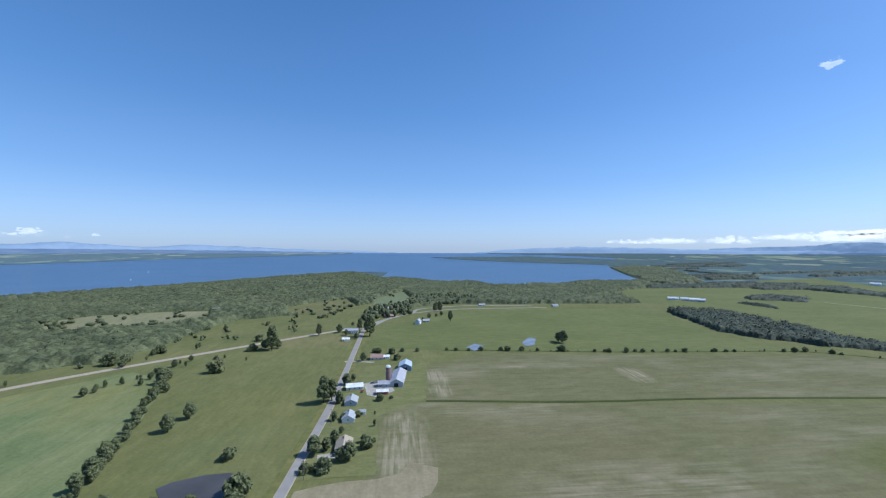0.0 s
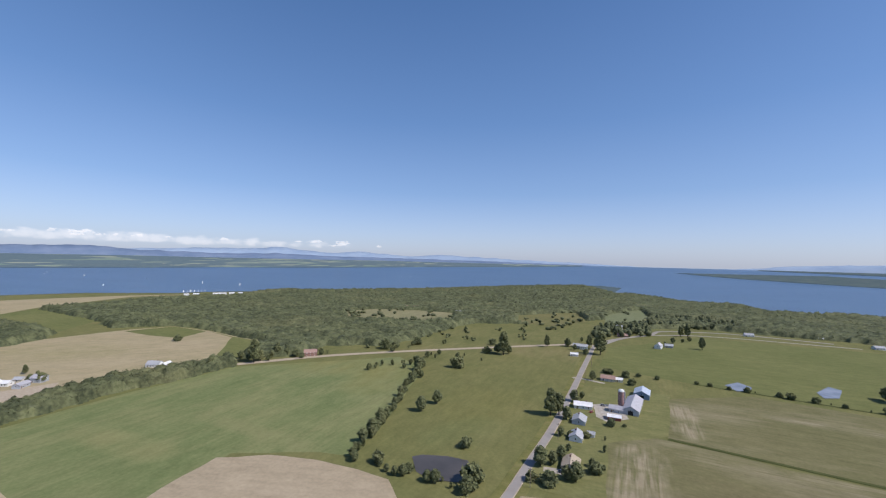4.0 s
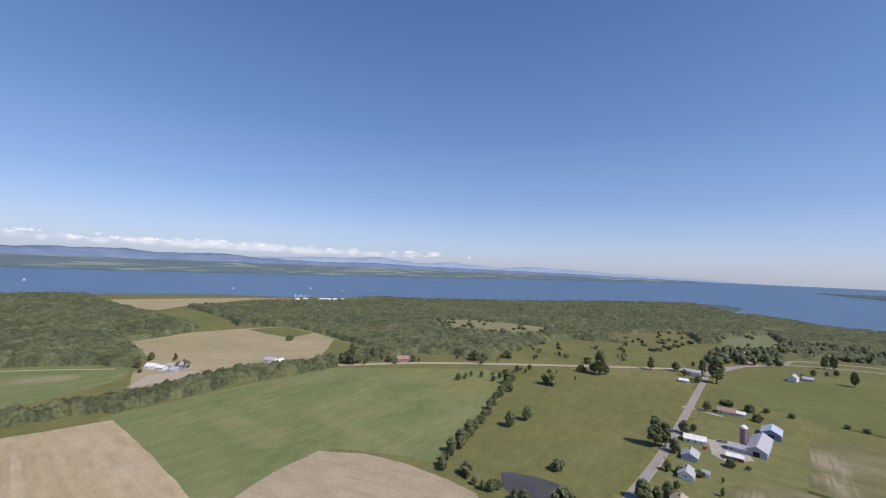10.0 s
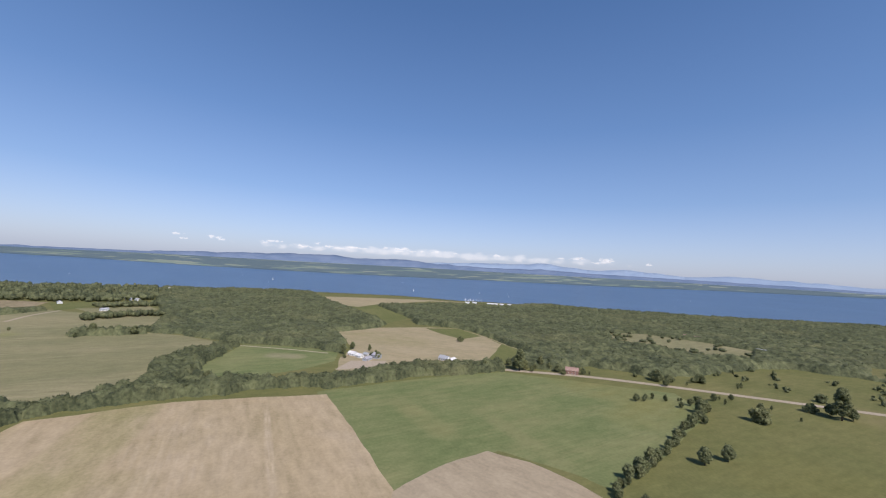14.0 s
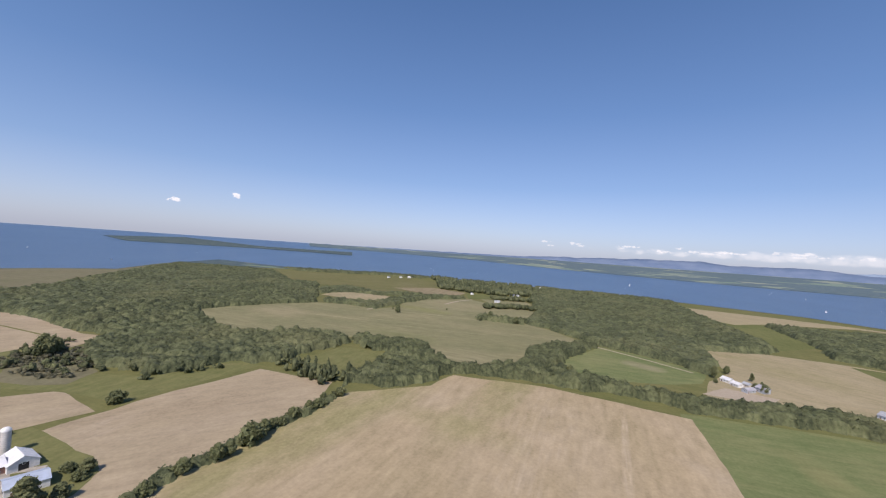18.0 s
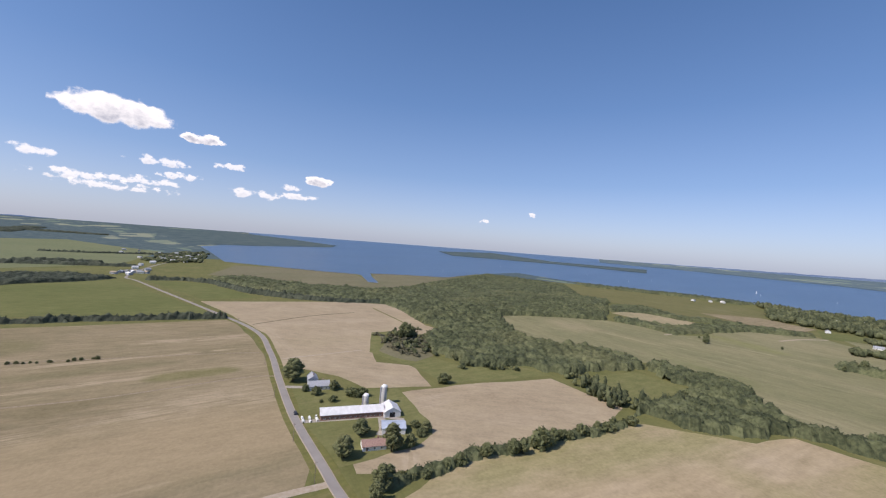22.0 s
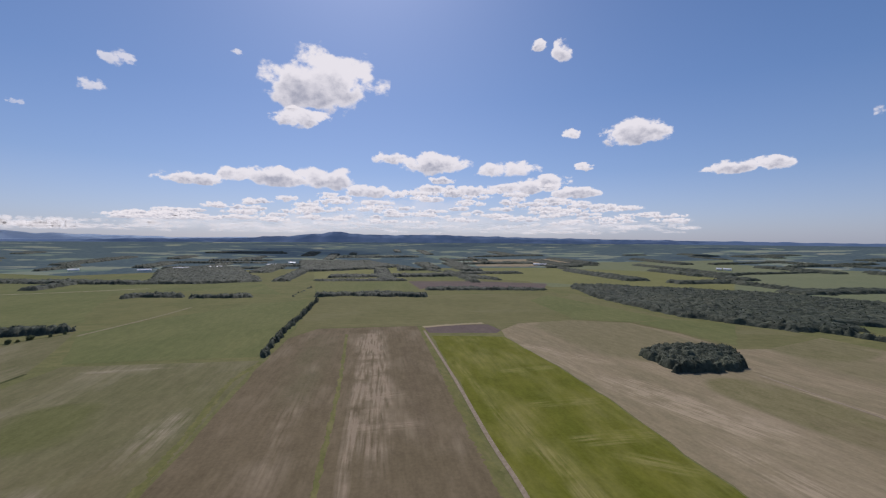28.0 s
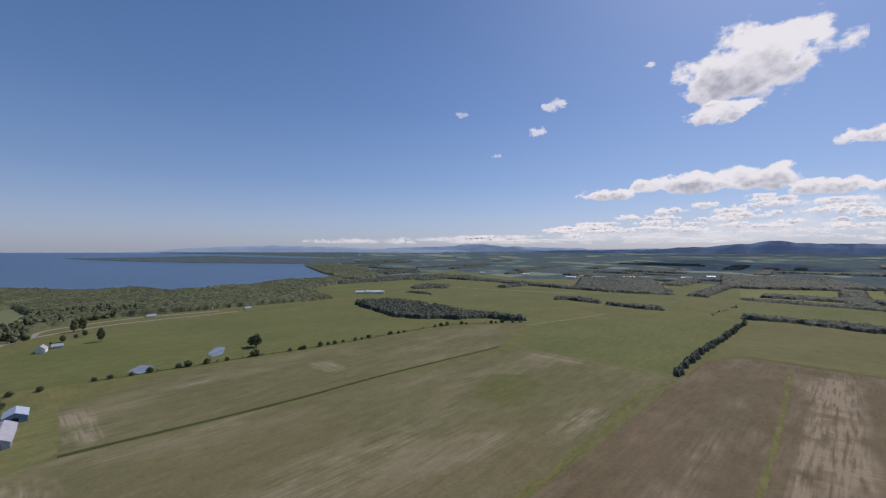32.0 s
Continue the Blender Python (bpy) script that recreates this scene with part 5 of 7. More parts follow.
for _i in range(95):
    _h, _d = _lines.uniform(196, 332), 1300 + 3200 * _lines.random() ** 1.6
    _p = spot(_h, _d)
    _turn = radians(5 + _lines.choice((0, 0, 90)))
    _n, _w = _lines.uniform(60, 260), _lines.uniform(6, 26) * (1 + _d / 4000)
    _box = [(_p.x + math.cos(_turn) * a * _n - math.sin(_turn) * b * _w, _p.y + math.sin(_turn) * a * _n + math.cos(_turn) * b * _w) for a, b in ((-1, -1), (1, -1), (1, 1), (-1, 1))]
    wood("far_tree_line", [(math.degrees(math.atan2(-x, y)) % 360, unreach(math.hypot(x, y))) for x, y in _box], DARKWOOD, 9, 8, "far dark line of trees between fields", 60 + _i, "tree line", 0.9, True)


# ---- single trees ----
def crown_mesh(seed, wide, tall, base, blobs, leaves, leaf=0.55):
    """A crown: boughs as uneven lumps, with loose leaf clumps standing off them."""
    rng = np.random.default_rng(seed)
    c, rad = [], []
    for i in range(blobs):
        u = (i + 0.5) / blobs
        zz = base + (tall - base) * (0.12 + 0.8 * u)
        belly = math.sin(math.pi * min(1, 0.18 + 0.80 * u)) ** 0.7
        a = 2.4 * i + rng.uniform(-0.5, 0.5)
        q = wide * 0.5 * belly * (0.35 + 0.5 * rng.random())
        c.append((q * math.cos(a), q * math.sin(a), zz))
        rad.append(wide * (0.095 + 0.085 * rng.random()))
    c, rad = np.array(c), np.array(rad)
    v, f = lumps(c, rad, 0.85, 2, rng, 0.3)
    quads_v, quads_f = [v], [f]
    pick = rng.integers(0, blobs, leaves)
    d = rng.normal(size=(leaves, 3))
    d /= np.linalg.norm(d, axis=1)[:, None]
    p = c[pick] + d * (rad[pick] * rng.uniform(0.92, 1.28, leaves))[:, None]
    a = rng.normal(size=(leaves, 3))
    b = np.cross(a, d)
    a = np.cross(b, rng.normal(size=(leaves, 3)))
    a /= np.linalg.norm(a, axis=1)[:, None] + 1e-9
    b /= np.linalg.norm(b, axis=1)[:, None] + 1e-9
    size = leaf * rng.uniform(0.6, 1.4, leaves)[:, None]
    tri = np.stack([p - a * size, p + a * size * 0.9 + b * size * 0.5, p + b * size * 1.1 - a * 0.2 * size], 1).reshape(-1, 3)
    quads_v.append(tri)
    quads_f.append(np.arange(leaves * 3).reshape(-1, 3) + len(v))
    return np.concatenate(quads_v), np.concatenate(quads_f)


def tube(bm, a, b, r0, r1, sides=7):
    a, b = Vector(a), Vector(b)
    q = (b - a).to_track_quat("Z", "Y")
    rings = []
    for p, r in ((a, r0), (a.lerp(b, 0.5) + q @ Vector((r0 * 0.25, 0, 0)), (r0 + r1) / 2), (b, r1)):
        rings.append([bm.verts.new(p + q @ Vector((r * math.cos(2 * math.pi * i / sides), r * math.sin(2 * math.pi * i / sides), 0))) for i in range(sides)])
    for k in range(2):
        for i in range(sides):
            j = (i + 1) % sides
            bm.faces.new((rings[k][i], rings[k][j], rings[k + 1][j], rings[k + 1][i]))
    bm.faces.new(list(reversed(rings[0])))
    bm.faces.new(rings[2])


def make_tree(seed, wide, tall, base, blobs, leaves, name="tree"):
    rng = random.Random(seed)
    root = new(name)
    bm = bmesh.new()
    r = 0.02 * tall + 0.08
    tube(bm, (0, 0, -0.2), (0.1, 0.05, tall * 0.45), r, r * 0.6, 8)
    tube(bm, (0.1, 0.05, tall * 0.45), (0, 0.1, tall * 0.8), r * 0.6, r * 0.2)
    for i in range(5):
        a = 2.5 * i + rng.random()
        z = base + (tall - base) * (0.05 + 0.13 * i)
        tube(bm, (0.05, 0.03, z), (wide * 0.34 * math.cos(a), wide * 0.34 * math.sin(a), z + wide * 0.22), r * 0.4, r * 0.12, 5)
    part("trunk", bm, BARK, root, "", True)
    v, f = crown_mesh(seed, wide, tall, base, blobs, leaves)
    ob = new("crown", fast_mesh("crown", v, f, LEAF, False))
    ob.parent = root
    return root


KINDS = {
    "broad": [make_tree(s, 9.5, 12, 1.6, 46, 1100) for s in (1, 2, 3, 11)],
    "tall": [make_tree(s, 7.0, 15, 1.8, 46, 1000) for s in (4, 5)],
    "slim": [make_tree(s, 5.0, 10, 1.0, 32, 700) for s in (6, 7)],
    "bush": [make_tree(s, 4.4, 3.4, 0.1, 22, 420, "bush") for s in (8, 9)],
}
USED = {}
HEIGHTS = {"broad": 12.0, "tall": 15.0, "slim": 10.0, "bush": 3.4}
_place = random.Random(5)


def plant(kind, heading, d, tall, label="", group="", wide=1.0, at=None):
    i = _place.randrange(len(KINDS[kind]))
    s = tall / HEIGHTS[kind]
    p = at or spot(heading, d)
    p = Vector((p[0], p[1], ground(p[0], p[1])))
    m = Matrix.Translation(p) @ Matrix.Rotation(_place.random() * 6.28, 4, "Z") @ Matrix.Diagonal((s * wide, s * wide, s, 1))
    first = KINDS[kind][i]
    if (kind, i) in USED:
        ob = copy_thing(first, m)
    else:
        USED[(kind, i)] = True
        ob = first
        ob.matrix_basis = m
    for key in ("label", "category", "group"):
        if key in ob:
            del ob[key]
    return tagged(ob, label or ("rounded green shrub in rough grass" if kind == "bush" else "leafy broadleaf tree in full summer leaf"), "bush" if kind == "bush" else "tree", group)


def hedge(line, gap, tall, kinds, label, group, spread=2.0, seed=1, wide=1.0):
    """Trees along a line of (heading, distance)."""
    rng = random.Random(seed)
    pts = [spot(h, d) for h, d in line]
    for a, b in zip(pts, pts[1:]):
        n = max(1, int((b - a).length / gap))
        for i in range(n):
            p = a.lerp(b, (i + rng.random() * 0.8) / n) + Vector((rng.uniform(-1, 1), rng.uniform(-1, 1), 0)) * spread
            plant(rng.choice(kinds), 0, 0, tall * rng.uniform(0.65, 1.25), label, group, wide, p)


def tree_line(line, width, tall, label, seed):
    """A far line of trees, too close together to count."""
    pts = [spot(h, d) for h, d in line]
    left, right = [], []
    for i, p in enumerate(pts):
        g = pts[min(i + 1, len(pts) - 1)] - pts[max(i - 1, 0)]
        n = Vector((-g.y, g.x, 0)).normalized() * width / 2
        left.append(p + n)
        right.append(p - n)
    ring = left + right[::-1]
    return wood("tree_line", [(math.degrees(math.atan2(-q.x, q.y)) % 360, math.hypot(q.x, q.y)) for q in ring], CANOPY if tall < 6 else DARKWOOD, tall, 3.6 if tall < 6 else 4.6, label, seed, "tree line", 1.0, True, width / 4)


tree_line([(232.7, 725), (221.5, 724), (214.3, 692), (203.6, 617), (193.2, 596), (182.0, 589)], 10, 8, "long dark line of slim trees behind the stubble", 51)
tree_line([(161.3, 190), (152.9, 204), (146.8, 230), (142.3, 238), (137.8, 258), (131.2, 290), (127.6, 317)], 7, 4.5, "continuous low hedge of leafy shrubs between bare fields", 53)
tree_line([(288.2, 429), (285.6, 530), (283.0, 650), (281.2, 814)], 5, 7.5, "straight dark tree line between two fields", 52)
tree_line([(190.3, 998), (186.8, 1004), (183.6, 958), (179.8, 832), (176.0, 782), (170.7, 752), (167.0, 740), (162.4, 752)], 14, 9, "dark front row of trees before a marsh", 54)
tree_line([(199.3, 1826), (195.0, 1799), (190.7, 1838), (187.5, 1824)], 12, 8, "far dark line of trees between hay fields", 55)
hedge([(43.3, 242), (40.4, 268), (37.5, 316), (34.9, 393), (33.5, 446)], 4.6, 8.5, ["slim", "broad", "broad"],
      "slim leafy tree in a field hedgerow", "hedgerow between the meadows", seed=1)
hedge([(41.1, 443), (38.2, 443), (35.3, 462), (31.0, 501)], 9, 7, ["broad", "slim", "bush"],
      "leafy tree beside the gravel road", "trees by the gravel road", seed=2)
hedge([(39.7, 231), (36.7, 226), (34.0, 218), (31.0, 215), (27.5, 204)], 7, 5.5, ["broad", "bush", "slim"],
      "rounded leafy tree at the pond's edge", "trees round the pond", seed=3)
hedge([(358.9, 469), (348.0, 476), (334.5, 510), (325.6, 559), (316.9, 627), (306.9, 662)], 11, 3.0, ["bush", "bush", "slim"],
      "small tree in a thin field hedge", "thin hedge across the hay field", seed=4)
hedge([(161.3, 189), (152.9, 203), (146.8, 229), (142.3, 237), (137.8, 257), (131.2, 289), (127.6, 316)], 7, 3.6, ["bush"],
      "leafy hedgerow bush between bare fields", "hedgerow by the dairy farm", seed=5)
hedge([(206.8, 461), (203.2, 454), (198.3, 435), (193.4, 430)], 4.5, 1.5, ["bush"],
      "low scrubby bush in a stubble field", "bushes in the stubble", seed=8)
for _k, _h, _d, _t in (
        ("tall", 15.8, 319, 21.1), ("tall", 14.7, 322, 17.5), ("broad", 13.7, 316, 11.3), ("broad", 12.7, 358, 11.2),
        ("broad", 11.8, 369, 7.7), ("broad", 14.4, 284, 8.5), ("broad", 13.4, 264, 5.8),):
    plant(_k, _h, _d, _t, "tall leafy roadside tree by the houses", "roadside trees by the houses")
for _k, _h, _d, _t in (
        ("broad", 17.0, 240, 12.2), ("broad", 15.4, 243, 10.3), ("broad", 14.3, 251, 9.8), ("broad", 12.4, 229, 12.3),
        ("broad", 13.6, 229, 9.8), ("broad", 10.4, 248, 6.9),):
    plant(_k, _h, _d, _t, "broad leafy garden tree shading a house", "garden trees")
for _k, _h, _d, _t in (
        ("bush", 9.9, 241, 4.1), ("bush", 18.2, 222, 3.6), ("bush", 15.8, 220, 4.5), ("bush", 16.4, 221, 3.2),
        ("slim", 8.9, 270, 8.1), ("slim", 8.9, 288, 5.4), ("bush", 8.2, 315, 3.3), ("bush", 6.6, 318, 1.7),
        ("bush", 13.1, 285, 3.1), ("bush", 11.2, 287, 2.7),):
    plant(_k, _h, _d, _t, "round garden shrub on a lawn", "garden shrubs")
for _k, _h, _d, _t in (
        ("broad", 33.6, 311, 13.5), ("broad", 31.4, 328, 12.8), ("broad", 34.1, 425, 14.4), ("broad", 33.5, 434, 11.3),
        ("slim", 31.8, 475, 9.9), ("broad", 28.6, 475, 9.2), ("slim", 27.7, 490, 7.6), ("bush", 28.6, 438, 7.4),
        ("bush", 27.3, 253, 4.0), ("tall", 22.3, 508, 20.8), ("broad", 23.1, 517, 12.6), ("broad", 21.5, 516, 13.2),
        ("tall", 16.4, 574, 14.5), ("bush", 24.6, 514, 6.0), ("slim", 25.3, 471, 6.7), ("bush", 23.8, 567, 5.1),):
    plant(_k, _h, _d, _t, "single leafy tree standing in the meadow", "meadow trees")
for _k, _h, _d, _t in (
        ("broad", 12.8, 567, 15.6), ("broad", 13.7, 588, 13.3), ("broad", 11.4, 542, 9.5), ("tall", 11.0, 595, 14.8),
        ("tall", 9.6, 553, 22.0), ("tall", 10.0, 582, 17.3), ("broad", 11.9, 635, 8.7), ("broad", 10.5, 431, 10.9),
        ("slim", 30.4, 561, 10.8), ("broad", 35.0, 545, 8.4), ("broad", 37.5, 523, 12.1), ("bush", 34.3, 553, 7.1),
        ("bush", 38.8, 526, 8.8),):
    plant(_k, _h, _d, _t, "leafy tree near the road fork", "trees at the road fork")
for _k, _h, _d, _t in (
        ("broad", 37.1, 220, 9.7), ("broad", 35.9, 219, 7.8), ("broad", 31.4, 212, 9.5), ("broad", 32.5, 213, 7.0),
        ("slim", 27.5, 202, 7.1), ("bush", 26.2, 215, 5.8), ("bush", 39.3, 234, 4.1), ("broad", 42.6, 237, 8.2),
        ("broad", 38.2, 224, 5.0), ("bush", 26.8, 206, 5.0),):
    plant(_k, _h, _d, _t, "dark rounded tree beside the farm pond", "trees by the pond")
for _k, _h, _d, _t in (
        ("tall", 358.3, 664, 12.6), ("broad", 2.2, 678, 8.1), ("broad", 1.3, 692, 11.6), ("broad", 0.3, 707, 11.8),
        ("broad", 359.6, 721, 10.3), ("tall", 0.5, 764, 15.4), ("tall", 359.8, 767, 14.5), ("bush", 6.5, 457, 4.6),
        ("bush", 8.4, 463, 3.5), ("bush", 9.0, 466, 2.9), ("bush", 5.1, 465, 2.9), ("bush", 3.0, 465, 2.9),
        ("bush", 5.8, 431, 4.3),):
    plant(_k, _h, _d, _t, "small dark tree by the far houses", "trees by the far houses")
for _k, _h, _d, _t in (
        ("broad", 342.8, 529, 20.7), ("broad", 343.4, 534, 16.2), ("bush", 342.9, 487, 5.0),):
    plant(_k, _h, _d, _t, "single round tree in a hay field", "hay field trees")
for _k, _h, _d, _t in (
        ("slim", 75.7, 514, 12.8), ("broad", 78.9, 554, 10.9), ("slim", 76.6, 542, 9.4), ("tall", 80.1, 521, 11.5),
        ("bush", 64.0, 640, 5.7), ("broad", 60.5, 475, 12.3), ("tall", 55.7, 482, 18.6), ("broad", 54.9, 489, 13.9),
        ("broad", 54.0, 485, 13.8),):
    plant(_k, _h, _d, _t, "leafy tree by the white farm", "trees by the white farm")
for _k, _h, _d, _t in (
        ("broad", 120.5, 714, 13.0), ("tall", 158.8, 487, 17.0), ("broad", 158.4, 492, 13.0), ("broad", 79.9, 500, 9.0), ("broad", 76.2, 505, 8.0), ("broad", 75.4, 500, 9.5), ("broad", 173.4, 334, 21.0), ("broad", 166.0, 215, 14.0), ("broad", 165.4, 219, 10.4), ("broad", 163.8, 240, 11.1),
        ("tall", 159.4, 222, 13.9), ("broad", 158.7, 224, 11.1), ("broad", 156.7, 227, 8.5), ("broad", 154.7, 247, 7.6),
        ("bush", 156.3, 253, 2.9), ("bush", 155.4, 242, 3.1),):
    plant(_k, _h, _d, _t, "big dark green farmyard tree on the lawn", "farmyard trees at the dairy farm", 1.25)
for _k, _h, _d, _t in (
        ("bush", 165.6, 300, 4.1), ("bush", 164.9, 299, 4.5), ("bush", 164.1, 300, 4.1), ("broad", 160.7, 313, 5.1),
        ("bush", 167.9, 313, 4.3), ("bush", 170.3, 304, 4.2), ("bush", 171.7, 312, 3.4), ("bush", 168.0, 290, 2.8),
        ("bush", 169.5, 289, 1.6),):
    plant(_k, _h, _d, _t, "round dark shrub by the farm buildings", "shrubs at the dairy farm")
for _k, _h, _d, _t in (
        ("broad", 145.8, 225, 9.8), ("broad", 142.2, 232, 12.6), ("broad", 140.8, 236, 9.6), ("bush", 138.4, 248, 7.2),
        ("broad", 137.0, 256, 12.6), ("broad", 136.2, 263, 7.5), ("broad", 132.9, 280, 9.1), ("broad", 131.6, 289, 8.2),
        ("broad", 129.8, 304, 7.3), ("broad", 160.4, 187, 13.6), ("broad", 161.0, 178, 11.8), ("broad", 159.4, 197, 9.0),):
    plant(_k, _h, _d, _t, "broad hedgerow tree between bare fields", "large hedgerow trees")
for _k, _h, _d, _t in (
        ("broad", 158.5, 484, 21.6), ("broad", 157.8, 492, 15.7), ("slim", 159.2, 481, 14.8), ("bush", 152.7, 337, 5.3),
        ("bush", 184.1, 174, 4.5),):
    plant(_k, _h, _d, _t, "lone leafy tree at a field's edge", "field edge trees")
for _k, _h, _d, _t in (
        ("broad", 120.5, 742, 14.1), ("broad", 121.2, 750, 9.5), ("broad", 108.8, 690, 14.6), ("broad", 107.4, 711, 17.6),
        ("broad", 105.9, 710, 12.3), ("broad", 103.8, 693, 13.6),):
    plant(_k, _h, _d, _t, "leafy tree in a broad pasture", "pasture trees")
for _k, _h, _d, _t in (
        ("broad", 96.3, 424, 13.2), ("bush", 122.0, 401, 5.8), ("broad", 113.6, 778, 9.3),):
    plant(_k, _h, _d, _t, "leafy tree rising over the tree belt", "belt trees")
for _k, _h, _d, _t in (
        ("broad", 37.8, 506, 10.0), ("broad", 35.6, 528, 7.4), ("slim", 30.7, 554, 11.5), ("broad", 41.0, 427, 8.3),
        ("broad", 40.1, 432, 6.3), ("slim", 37.7, 444, 8.4), ("broad", 36.1, 432, 8.1), ("broad", 35.2, 446, 8.8),
        ("broad", 33.7, 399, 13.9),):
    plant(_k, _h, _d, _t, "tree beside the pale gravel road", "gravel road trees")
for _k, _h, _d, _t in (
        ("broad", 50.6, 497, 10.5), ("broad", 51.8, 503, 12.0), ("tall", 52.9, 508, 13.5), ("broad", 47.4, 501, 10.0), ("slim", 46.6, 503, 9.0), ("broad", 49.8, 510, 11.5),
        ("broad", 48.0, 512, 12.0), ("bush", 49.9, 489, 3.0), ("broad", 53.6, 500, 9.5), ("broad", 57.2, 506, 10.5), ("broad", 56.3, 497, 11.0)):
    plant(_k, _h, _d, _t, "dark leafy tree beside a brick house", "trees round the brick house")
for _k, _list in KINDS.items():
    for _i, _ob in enumerate(_list):
        if (_k, _i) not in USED:
            for _o in (*_ob.children_recursive, _ob):
                bpy.data.objects.remove(_o)


# ---- buildings ----
def paint(name, c, rough=0.7, metal=0.0, size=1.5, per=0.0):
    return simple(name, tuple(0.88 * x for x in c), tuple(min(0.95, 1.06 * x) for x in c), size, rough, metal, 0.35, per=per)


def ribbed(name, c, turn=0.0, pitch=0.9, metal=0.3, rough=0.45):
    """Sheet-metal roofing or siding with standing seams and faint rust."""
    m, nt, b = blank(name, rough, metal, 0.4)
    w = node(nt, "TexWave", Scale=1.0 / pitch)
    w.bands_direction = "X"
    nt.links.new(coords(nt, turn), w.inputs["Vector"])
    col = blend(nt, mottle(nt, coords(nt), 3.0, 5), tuple(0.82 * x for x in c), c)
    col = blend(nt, mottle(nt, coords(nt, 0, (3, 0.5, 1)), 2.0, 5, 0.62, 0.8), col, tuple(x * k for x, k in zip(c, (0.75, 0.66, 0.58))))
    nt.links.new(col, b.inputs["Base Color"])
    relief(nt, b, w.outputs["Fac"], 0.5, 0.05)
    return m


WHITE = paint("white_siding", (0.74, 0.74, 0.72))
CREAM = paint("cream_siding", (0.62, 0.58, 0.5))
GREY = paint("grey_siding", (0.42, 0.44, 0.47))
BLUE = paint("blue_grey_siding", (0.22, 0.29, 0.40))
RED = paint("barn_red", (0.26, 0.075, 0.06))
BRICK = simple("brick_wall", (0.22, 0.125, 0.10), (0.31, 0.19, 0.155), 0.5, 0.9, bump=0.01)
SHINGLE = simple("grey_shingles", (0.30, 0.31, 0.33), (0.42, 0.43, 0.45), 0.6, 0.9, bump=0.02)
SHINGLE_RED = simple("brown_red_shingles", (0.27, 0.17, 0.14), (0.38, 0.255, 0.21), 0.6, 0.9, bump=0.02)
SHINGLE_TAN = simple("tan_shingles", (0.33, 0.27, 0.20), (0.44, 0.37, 0.28), 0.6, 0.9, bump=0.02)
STEEL = ribbed("galvanised_roof", (0.43, 0.42, 0.45), metal=0.05, rough=0.6)
WHITE_ROOF = ribbed("white_metal_roof", (0.80, 0.79, 0.78), metal=0.0)
PALE_BLUE_ROOF = ribbed("pale_blue_metal_roof", (0.46, 0.52, 0.61), metal=0.0)
TRIM = paint("white_trim", (0.8, 0.8, 0.78))
WOOD_DOOR = simple("door_wood", (0.16, 0.10, 0.07), (0.24, 0.16, 0.11), 0.5, 0.7)
# near-black plates on closed walls: the unlit inside is put into the colour
DARK = simple("dark_opening", (0.02, 0.02, 0.022), (0.035, 0.035, 0.035), 0.5, 0.8)
CONCRETE = simple("silo_concrete", (0.50, 0.48, 0.44), (0.62, 0.60, 0.56), 1.2, 0.9, bump=0.02)
SILO_RED = simple("silo_tile", (0.23, 0.13, 0.115), (0.32, 0.19, 0.165), 0.9, 0.85, bump=0.02)
_m, _nt, _b = blank("window_glass", 0.08, 0.0, 0.6)
_nt.links.new(blend(_nt, mottle(_nt, coords(_nt), 1.0, 2), (0.03, 0.035, 0.04), (0.07, 0.08, 0.09)), _b.inputs["Base Color"])
GLASS = _m
RUBBER = simple("rubber", (0.02, 0.02, 0.02), (0.03, 0.03, 0.03), 0.2, 0.9)


